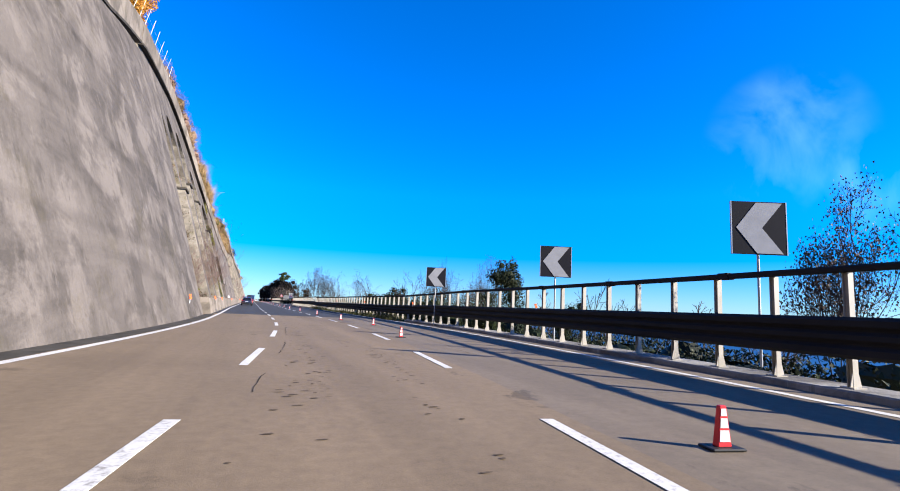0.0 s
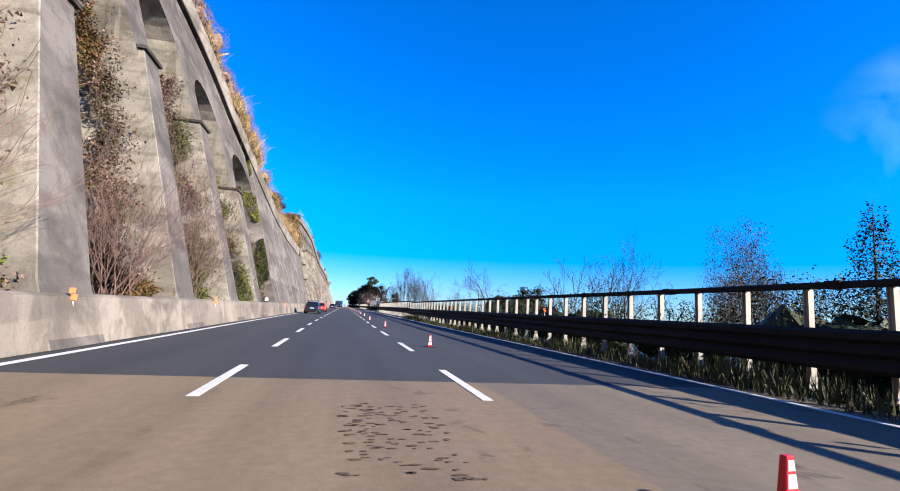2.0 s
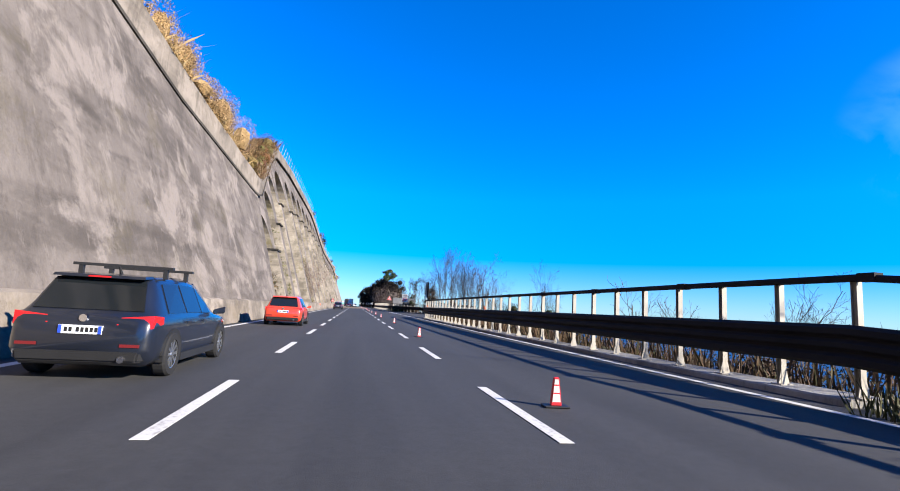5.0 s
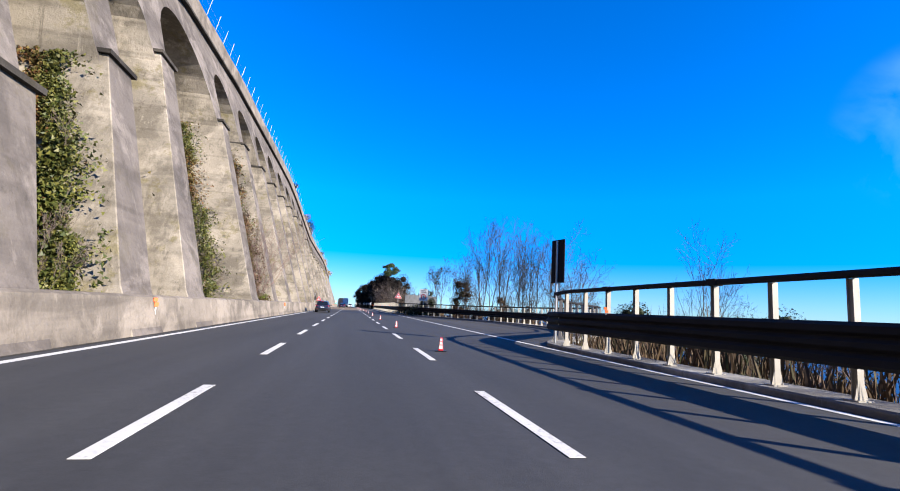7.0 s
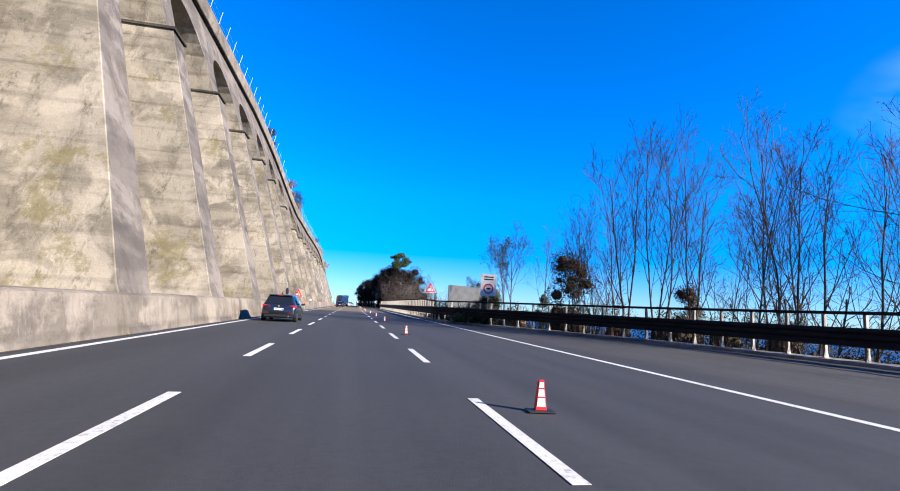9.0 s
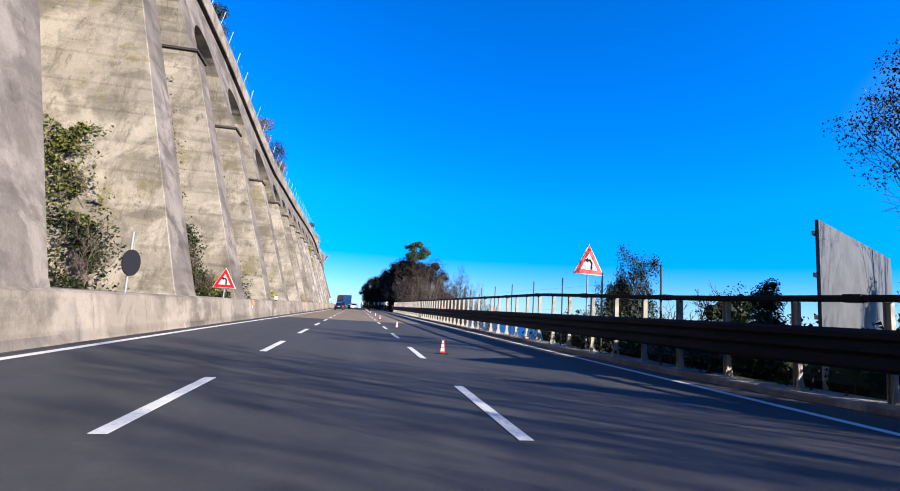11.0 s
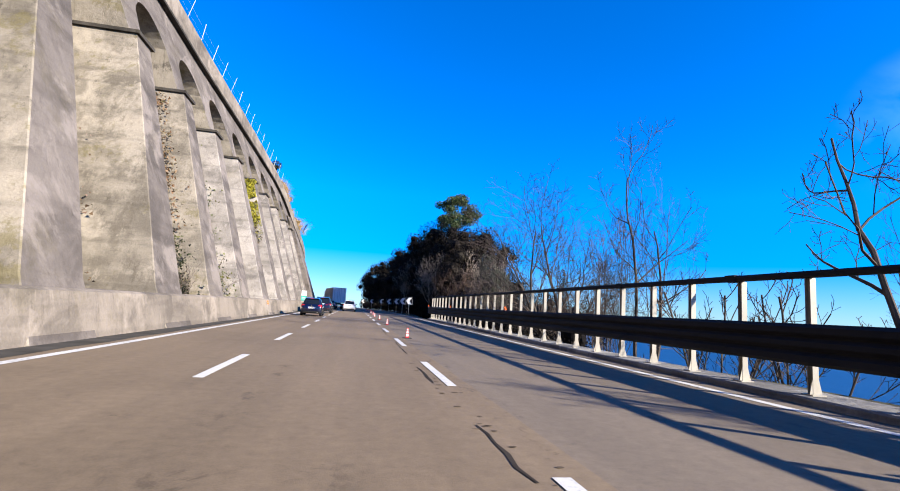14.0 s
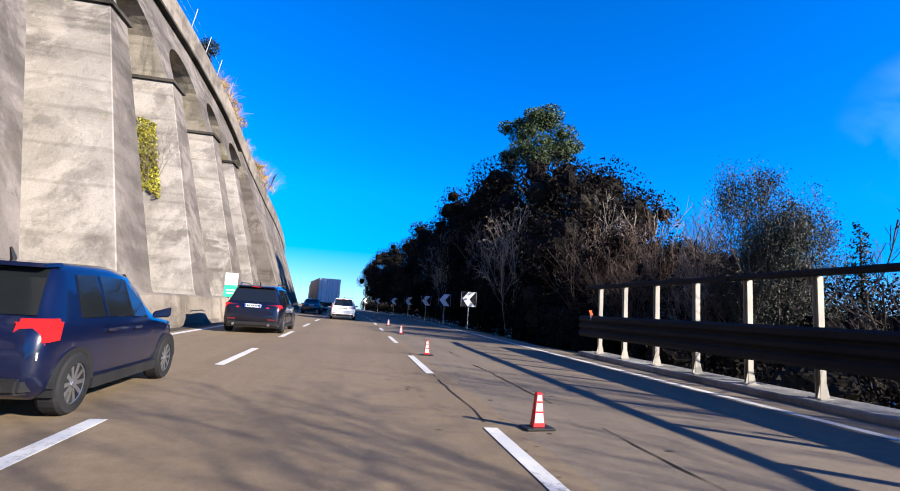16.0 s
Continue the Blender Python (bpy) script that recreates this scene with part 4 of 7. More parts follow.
shoots = grown_tree(10, 504, tuple((0.5 * math.cos(a) * k, 0.4 * math.sin(a), s) for a, k, s in ((0.2, 1, 0.9), (1.4, 1, 1.0), (2.3, 0.9, 0.85), (3.0, 1.2, 0.8), (4.1, 0.8, 0.9), (5.3, 1, 0.95))), SLENDER._replace(kids=(8, 4, 3)), "bare tree of many straight shoots fanning from one foot", 0.006)
plant(shoots, 20.2, -56.5, 7.2, 10, 0, 0.85)
two_stem = grown_tree(11, 505, ((-0.28, 0.05, 0.9), (0.12, 0, 1)), CROOKED, "stout two-stemmed bare tree on the slope", 0.013)
plant(two_stem, 17.3, -37.7, 7.7, 11, 0, 1.0)
plant_copy(shoots, 26.0, -2, 5.2, 10, 70, 0.9)
plant_copy(two_stem, 24.0, -18, 4.6, 11, 120, 0.8)
lone = grown_tree(14, 506, ((0.1, 0, 1), (-0.22, 0.05, 0.85), (0.32, 0, 0.8)), FAN, "lone bare tree spreading like a fan", 0.008)
plant(lone, 28.2, 31.9, 10.5, 14, 0, 0.7)

# slender pale trees beyond the lay-by
SLIM = [grown_tree(13, 511, ((0.02, 0, 1), (-0.1, 0.05, 0.9)), SLENDER, "slender upright bare tree beyond the lay-by", 0.0068),
        grown_tree(13, 512, ((-0.06, 0, 1), (0.14, 0.05, 0.92), (0.05, -0.1, 0.8)), SLENDER, "slender upright bare tree beyond the lay-by", 0.006),
        grown_tree(13, 513, ((0.05, 0.02, 1),), SLENDER, "slender upright bare tree beyond the lay-by", 0.0078)]
for k, (x, y, top) in enumerate(((18.2, 64.2, 14.6), (18.9, 62.2, 15.0), (22.9, 52, 10.0), (19.8, 59.8, 12.8), (21.3, 56, 13.6), (22.1, 54, 11.0), (23.5, 50.5, 10.8), (16.6, 68.2, 9.8), (18.5, 66, 10.6), (21.9, 54.9, 11.6), (24.9, 47.2, 8.0), (15.2, 72.0, 8.6))):
    if k < 3:
        plant(SLIM[k], x, y, top, 13, 0, 0.85)
    else:
        plant_copy(SLIM[k % 3], x, y, top, 13, 67 * k, 0.85)
limby = grown_tree(14, 514, ((0.02, 0, 1), (-0.2, 0.05, 0.8)), CROOKED._replace(wave=0.12, angle=(60, 45, 45, 40)), "tall bare tree with long curved side limbs", 0.0085)
plant(limby, 24.3, 48.6, 12.9, 14, 0, 1.0)
slant = grown_tree(10, 515, ((-0.45, 0, 1), (-0.2, 0.1, 0.9), (0.25, 0, 0.8)), FAN, "bare tree with slanting pale stems beyond the lay-by", 0.007)
plant(slant, 17.4, 66.4, 10.4, 10, 0, 0.7)
plant_copy(slant, 20.6, 58.2, 9.0, 10, 160, 0.7)
tent = leafy_tree(6, 516, L_SCRUB, 9000, 0.07, 0.36, 0.02, "brown bush smothered by dry creeper beyond the lay-by", 16)
plant(tent, 16.2, 69.0, 6.3, 6, 0, 0.95)
plant(copy_thing(tent, Matrix.Identity(4)), 19.8, 60.2, 3.6, 6, 80, 0.8)

# tall airy tree by the sign board, dark tree behind the warning sign
tall_airy = grown_tree(12, 520, ((0.05, 0, 1), (-0.12, 0.05, 0.92)), SLENDER._replace(low=0.45), "tall airy evergreen tree with leaves high in its crown", 0.009, L_DARK, 4, 0.05, fall=0.62, scatter=0.14)
plant(tall_airy, 14.9, 78.9, 10.3, 12, 0, 0.8)
holly = grown_tree(7, 521, ((0.0, 0, 1), (-0.25, 0, 0.8), (0.2, 0.1, 0.9), (0.3, -0.2, 0.6)), ROUND, "dark evergreen tree with a ragged crown behind the barrier", 0.010, L_DARK, 10, 0.055, fall=0.02, scatter=0.16)
plant(holly, 14.4, 94.8, 5.2, 7, 0, 0.62)

# bare trees on the slope before the wood
snag = grown_tree(8, 531, ((0.16, 0.05, 1),), CROOKED._replace(kids=(6, 4, 4, 3), ratio=(0.42, 0.5, 0.5, 0.5), up=0.07), "crooked bare tree with few stout limbs", 0.011)
plant(snag, 10.3, 134, 6.8, 8, 0, 0.8)
vee = grown_tree(7, 532, ((-0.4, 0, 0.85), (0.1, 0, 1), (0.5, 0.05, 0.9)), SLENDER._replace(angle=(40, 40, 40, 40)), "bare tree of three slender straight stems", 0.008)
plant(vee, 11.0, 128.7, 5.6, 7, 0, 0.9)
plant_copy(vee, 12.3, 127.6, 3.4, 7, 200, 0.9)
plant_copy(vee, 14.5, 122.5, 3.0, 7, 100, 0.9)
bent = grown_tree(11, 533, ((-0.12, 0.02, 1), (0.25, 0.05, 0.78)), CROOKED._replace(wave=0.17), "bare tree with a bent trunk and dark twisting limbs", 0.0125)
plant(bent, 11.6, 144.8, 9.6, 11, 0, 0.8)
broad = grown_tree(12, 534, ((-0.42, 0.1, 0.95), (-0.62, 0.05, 0.95), (-0.12, 0.1, 1), (0.12, 0, 0.7)), FAN._replace(kids=(8, 6, 5, 4), up=0.035, wave=0.13), "broad bare tree leaning out with a wide net of twigs", 0.0115)
plant(broad, 12.4, 154.6, 10.3, 12, 0, 1.2)
plant_copy(bent, 13.2, 149.8, 6.6, 11, 130, 0.55)
plant_copy(limby, 14.4, 148.6, 9.0, 14, 200, 0.5)
for k, (x, y, top) in enumerate(((17.5, 159.2, 8.0), (18.7, 158.9, 10.0), (22, 167, 9.0), (15.4, 161.7, 8.6), (16, 138, 5.6))):
    plant_copy(SLIM[k % 3], x, y, top, 13, 50 + 80 * k, 0.7)
plant_copy(wide_fan, 27, 180.3, 8.6, 13, 60, 0.6)

# twiggy shrubs
TWIGGY = [grown_tree(5, 22, tuple((0.5 * math.cos(a), 0.5 * math.sin(a), 0.75 + 0.25 * (k % 2)) for k, a in enumerate((0.3, 1.5, 2.6, 3.9, 5.1))), SLENDER._replace(kids=(7, 4, 3)), "brown twiggy winter shrub behind the barrier", 0.006),
          grown_tree(5, 23, tuple((0.6 * math.cos(a), 0.6 * math.sin(a), 0.7 + 0.3 * (k % 2)) for k, a in enumerate((0.1, 1.2, 2.4, 3.5, 4.6, 5.6))), ROUND._replace(kids=(6, 5, 3)), "brown twiggy winter shrub behind the barrier", 0.006)]
stand(TWIGGY, 5, [(13.5, 143, 3.4), (20.5, 55, 4.2), (22, 53, 3.6), (17.5, 66, 4.6), (16, -62, 2.6), (19, -48, 3.0), (21, -88, 3.6), (25, -76, 3.6), (17, -70, 3.0), (25, -95, 4.2), (15, -116, 2.0), (21, -100, 3.6), (12.6, 88.4, 2.9), (13.6, 87.0, 3.2),
                  (25.4, 45.6, 4.2), (11.8, 131, 2.6), (12.4, 138.5, 3.0), (13.4, 157.6, 4.0), (15.5, 164, 4.4), (13.0, 165.5, 3.6), (14.6, 169, 4.6), (12.6, 171.5, 4.2)], rng, half_slope)

# brown winter copse before the wood
copse = grown_tree(8, 26, tuple((0.45 * math.cos(a), 0.45 * math.sin(a), 0.75 + 0.25 * (k % 2)) for k, a in enumerate((0.2, 1.1, 2.0, 2.9, 3.8, 4.7, 5.6))), ROUND._replace(kids=(7, 5, 4)), "dense brown leafless bush at the edge of the wood", 0.005, twig=M_BROWNTWIG)
plant(copse, 13.4, 178.6, 5.6, 8, 0, 1.0)
for k, (x, y, top) in enumerate(((16.4, 180.4, 5.8), (13.8, 182.4, 6.8), (12.2, 184.4, 7.0), (11.6, 181.0, 5.0), (15.4, 184.6, 7.4))):
    plant_copy(copse, x, y, top, 8, 61 * k, 1.0)

# evergreens beyond the barrier
EVER = [leafy_tree(6, 41, L_DARK, 9000, 0.06, 0.24, 0.1, lobes_n=16), leafy_tree(6, 42, L_DARK, 9000, 0.06, 0.46, 0.05, lobes_n=18), leafy_tree(6, 43, L_DARK, 9000, 0.06, 0.28, 0.1, lobes_n=14)]
stand(EVER, 6, [(17.2, -90.8, 5.8), (14.6, -50.1, 3.6), (17.4, -48, 3.2), (22.5, -37.4, 4.9), (10.2, -111.3, 1.95), (11, 74.5, 2.6), (10.4, 80.8, 2.5), (12.6, 85.0, 2.9), (13.0, 78.6, 3.2), (17, 76, 3.0), (24.5, 22, 2.6), (26, 38, 3.0)], rng, sea_slope)

plant(cone_tree(14, 1.9, 44, "narrow dark conifer on the slope", 13000), 24.8, 182.8, 7.2, 14)
plant(cone_tree(16, 4.0, 45, "dark conical evergreen on the slope", 30000), 25.6, -77.5, 7.9, 16)

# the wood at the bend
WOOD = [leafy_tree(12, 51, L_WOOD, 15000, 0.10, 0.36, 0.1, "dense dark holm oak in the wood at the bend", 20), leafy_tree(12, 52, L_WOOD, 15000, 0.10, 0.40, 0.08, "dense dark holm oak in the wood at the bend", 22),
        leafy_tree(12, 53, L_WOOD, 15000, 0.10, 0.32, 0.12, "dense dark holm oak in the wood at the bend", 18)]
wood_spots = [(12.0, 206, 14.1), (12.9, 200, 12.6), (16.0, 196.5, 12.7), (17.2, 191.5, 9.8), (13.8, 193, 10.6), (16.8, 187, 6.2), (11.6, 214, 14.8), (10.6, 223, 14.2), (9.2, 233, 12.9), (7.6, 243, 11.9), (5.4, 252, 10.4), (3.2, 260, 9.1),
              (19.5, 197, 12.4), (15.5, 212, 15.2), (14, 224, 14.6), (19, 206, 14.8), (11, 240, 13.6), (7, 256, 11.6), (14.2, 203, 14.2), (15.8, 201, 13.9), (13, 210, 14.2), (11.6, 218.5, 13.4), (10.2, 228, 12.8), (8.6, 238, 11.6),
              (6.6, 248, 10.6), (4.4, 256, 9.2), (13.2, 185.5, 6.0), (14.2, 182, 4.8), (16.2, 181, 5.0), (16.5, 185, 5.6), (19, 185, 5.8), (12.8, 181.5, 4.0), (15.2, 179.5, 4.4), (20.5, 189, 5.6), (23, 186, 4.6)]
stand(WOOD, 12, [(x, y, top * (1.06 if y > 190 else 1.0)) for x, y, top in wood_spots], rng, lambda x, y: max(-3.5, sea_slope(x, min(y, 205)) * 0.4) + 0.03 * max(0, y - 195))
PINE = pine_tree(19.7, 61)
PINE.matrix_basis = pose(14.9, 202.8, -0.3, 0, 0, 200)
grey_green = grown_tree(9, 71, ((-0.12, 0, 1), (0.16, 0.05, 0.94), (0.34, -0.05, 0.8), (-0.3, 0.1, 0.75)), SLENDER._replace(kids=(12, 6, 4, 3), ratio=(0.4, 0.5, 0.5, 0.5)), "airy grey-green tree with thin small foliage", 0.006, L_AIRY, 8, 0.042, M_PALEBARK, fall=0.2)
plant(grey_green, 14.0, 177.2, 7.3, 9, 0, 0.75)
plant_copy(grey_green, 15.6, 177.6, 5.9, 9, 150, 0.75)
WOODY = grown_tree(9, 24, ((0.1, 0, 1), (-0.2, 0, 0.85)), ROUND, "pale bare tree at the edge of the wood", 0.009, bark=M_PALEBARK, twig=M_PALEBARK)
plant(WOODY, 11.5, 197.3, 9.6, 9, 0, 0.8)
for k, (x, y, top) in enumerate(((17.0, 183.9, 8.0), (17.0, 194.5, 10.2), (10.6, 203.5, 9.4), (15.2, 190.0, 9.2), (9.4, 211, 9.6), (13.4, 179.6, 5.4))):
    plant_copy(WOODY, x, y, top, 9, 70 * k, 0.65)
mast = grown_tree(9, 25, ((0.08, 0, 1),), SLENDER._replace(kids=(4, 3), low=0.5), "thin pale bare trunk at the edge of the wood", 0.009, bark=M_PALEBARK, twig=M_PALEBARK)
plant(mast, 18.8, 191.8, 9.2, 9, 0, 0.7)
for k, (x, y, top) in enumerate(((18.6, 189.2, 8.6), (19.0, 187.6, 7.8), (17.7, 190.6, 9.0))):
    plant_copy(mast, x, y, top, 9, 80 * k + 40, 0.7)


# undergrowth: brush behind the barrier
def brush(name, label, y0, y1, count, omin, omax, hmin, hmax, mat, seed, width=0.05):
    r = random.Random(seed)
    bm = bmesh.new()
    for i in range(count):
        y = r.uniform(y0, y1)
        d = r.uniform(omin, omax)
        if 14 < y < 80:
            near = min(RUN, key=lambda q: abs(q[1] - y) + (0 if q[0] > 7.5 else 9))
            x = near[0] + d
        else:
            x = on(y, lerp_table(RAIL_OFF, y) + d).x
        z = sea_slope(x, y)
        h = r.uniform(hmin, hmax) * (0.6 + 0.8 * max(0, noise.noise((x * 0.2, y * 0.2, 1)) + 0.4))
        lean = Vector((r.gauss(0, 0.25), r.gauss(0, 0.25), 1)).normalized()
        side = Vector((r.gauss(0, 1), r.gauss(0, 1), 0)).normalized() * width * r.uniform(0.6, 1.4)
        p = Vector((x, y, z - 0.1))
        q = p + lean * h
        v = [bm.verts.new(p - side), bm.verts.new(p + side), bm.verts.new(p + lean * h * 0.6 + side * 0.9), bm.verts.new(q), bm.verts.new(p + lean * h * 0.6 - side * 0.9)]
        bm.faces.new(v)
    me = part(name, bm, mat)
    return tagged(me, label, name.replace("_", " "), kind="stuff")


brush("dry_grass", "tall dry grass and stalks behind the barrier", -50, 14, 5200, 0.7, 4.0, 0.6, 1.6, L_SCRUB, 81, 0.02)
brush("dry_grass", "tall dry grass and stalks behind the barrier", 14, 84, 4500, 0.9, 4.0, 0.35, 1.2, L_SCRUB, 82, 0.02)
brush("dry_grass", "tall dry grass and stalks behind the barrier", 120, 180, 1500, 0.9, 3.0, 0.12, 0.4, L_SCRUB, 84, 0.012)
brush("green_grass", "rough green grass under the barrier", -92, -36, 15000, -0.95, 1.3, 0.2, 0.55, L_GRASS, 83, 0.014)


def thicket(name, label, spots, count, size, mat, seed):
    """A long hedge-like thicket from overlapping leafy lobes; spots are (x, y, z, radius, height)."""
    r = random.Random(seed)
    bm = bmesh.new()
    lobes = [(Vector((x, y, z + h * 0.4)), Vector((w, w * 1.2, h * 0.6))) for x, y, z, w, h in spots]
    crown(bm, lobes, count, size, r, hollow=0.55)
    cores(bm, lobes, r, 0.5)
    return tagged(part(name, bm, mat), label, name.replace("_", " "), kind="stuff")


def hedge_spots(y0, y1, step, off, hmin, hmax, seed):
    r = random.Random(seed)
    out = []
    for y in steps(y0, y1, step):
        x = on(y, lerp_table(RAIL_OFF, y) + off + r.uniform(-0.3, 1.6)).x
        out.append((x, y + r.uniform(-1, 1), sea_slope(x, y), r.uniform(1.1, 2.0), r.uniform(hmin, hmax)))
    return out


thicket("bramble_thicket", "dark bramble thicket behind the barrier", hedge_spots(-135, -104, 1.8, 2.2, 0.9, 1.7, 91), 20000, 0.07, L_DARK, 92)
thicket("bramble_thicket", "dark bramble thicket behind the barrier", hedge_spots(-104, -40, 1.2, 1.7, 2.0, 3.3, 93), 90000, 0.045, L_DARK, 94)
thicket("bramble_thicket", "dark bramble thicket behind the barrier", hedge_spots(73, 92, 1.3, 1.6, 1.4, 2.4, 95), 20000, 0.07, L_DARK, 96)
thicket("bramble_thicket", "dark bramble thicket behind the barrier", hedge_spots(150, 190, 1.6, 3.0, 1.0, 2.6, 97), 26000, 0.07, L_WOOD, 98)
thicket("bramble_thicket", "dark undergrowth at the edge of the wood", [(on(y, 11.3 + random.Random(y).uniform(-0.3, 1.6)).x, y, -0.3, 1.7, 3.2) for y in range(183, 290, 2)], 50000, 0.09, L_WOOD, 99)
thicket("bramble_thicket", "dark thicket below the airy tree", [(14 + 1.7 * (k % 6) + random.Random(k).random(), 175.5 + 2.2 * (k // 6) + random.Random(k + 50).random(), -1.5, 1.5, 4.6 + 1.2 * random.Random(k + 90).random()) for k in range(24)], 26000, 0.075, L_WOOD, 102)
thicket("scrub", "brown winter scrub beyond the lay-by", [(on(y, 21 + 3.5 * random.Random(y).random()).x, y, -2.2, 1.6, 3.2) for y in range(24, 66, 2)] + [(19 - 0.45 * (y - 58) + 2.5 * random.Random(y).random(), y, -1.0, 1.5, 3.0) for y in range(56, 78, 2)], 40000, 0.07, L_SCRUB, 100)
thicket("scrub", "brown winter scrub on the slope", [(on(y, 13 + random.Random(y).uniform(0, 6)).x, y, -2.0, 2.0, 2.4) for y in range(-40, 12, 3)], 24000, 0.07, L_SCRUB, 101)


def crack(x0, y0, y1, seed, w=0.025):
    """A wandering open crack along the carriageway."""
    r = random.Random(seed)
    bm = bmesh.new()
    a = None
    for y in steps(y0, y1, 0.35):
        x = x0 + 0.12 * noise.noise((y * 0.4, seed, 0)) + 0.05 * noise.noise((y * 2.1, seed, 3)) + r.gauss(0, 0.012)
        k = w * max(0.25, 0.8 + noise.noise((y * 0.6, seed, 5)) + r.gauss(0, 0.3))
        b = [bm.verts.new(on(y, x - k, 0.0065)), bm.verts.new(on(y, x + k, 0.0065))]
        if a and noise.noise((y * 0.33, seed * 3.1, 7)) > -0.12:
            bm.faces.new((a[0], a[1], b[1], b[0]))
        a = b
    return tagged(part("road_crack", bm, M_CRACK), "dark wandering crack in the worn pavement", "road crack", kind="structure")


M_SPOT = plain("broken_surface", (0.085, 0.064, 0.046), 0.95, 0, 0.1, 0.4, 3.0, 40, 0.6)
M_CRACK = plain("crack_filler", (0.035, 0.028, 0.022), 0.9, 0, 0.1, 0.3, 2.0, 20, 0.5)
for k, (x, y0, y1, w) in enumerate(((2.3, -111, -104, 0.012), (-1.5, -112, -103, 0.011), (-1.4, -123, -115, 0.01), (3.4, -118, -108, 0.01), (1.62, 129, 137, 0.016), (1.7, 138, 158, 0.012), (1.9, 163, 176, 0.012), (3.2, 166, 186, 0.016))):
    crack(x, y0, y1, 400 + k, w)


def worn_spots(label, areas, seed):
    """Dark flecks where the surface has broken out; areas are (x0, x1, y0, y1, count)."""
    r = random.Random(seed)
    bm = bmesh.new()
    for x0, x1, y0, y1, n in areas:
        for i in range(n):
            c = on(r.uniform(y0, y1), r.uniform(x0, x1), 0.0065)
            a, b = r.uniform(0.02, 0.075), r.uniform(0.012, 0.04)
            bm.faces.new([bm.verts.new(c + Vector((a * math.cos(t) * r.uniform(0.6, 1.2), b * math.sin(t) * r.uniform(0.6, 1.2), 0))) for t in (0.2, 1.2, 2.3, 3.3, 4.3, 5.4)])
    return tagged(part("worn_spots", bm, M_SPOT), label, "worn spots", kind="stuff")


worn_spots("dark broken-out flecks in the worn pavement", [(-0.1, 0.95, -93.4, -90.6, 130), (-1.3, -0.7, -120, -99, 70), (0.1, 0.5, -116, -101, 40), (0.6, 1.0, -128, -116, 50), (-1.2, -0.4, -128, -118, 40), (1.5, 2.0, 129, 138, 30), (1.0, 3.5, 160, 178, 40)], 410)


# tall wire fence behind the barrier
def wire_fence(y0, y1, gap, top):
    base = tagged(new("fence"), "tall thin wire fence behind the crash barrier", "fence", kind="structure")
    for y in steps(y0, y1, gap):
        bm = bmesh.new()
        box(bm, 7.99, 8.03, y - 0.018, y + 0.018, -0.3, top)
        part("fence_post", bm, M_BARK, base)
    for z in (1.5, top - 0.4):
        bm = bmesh.new()
        tube(bm, [(8.03, y0, z), (8.03, y1, z)], 0.003, 4)
        part("wire", bm, M_FENCE_WIRE, base)


M_FENCE_WIRE = plain("fence_wire", (0.16, 0.16, 0.16), 0.5, 0.3, 0.4, 0.1)
wire_fence(81.8, 104.2, 3.2, 2.75)
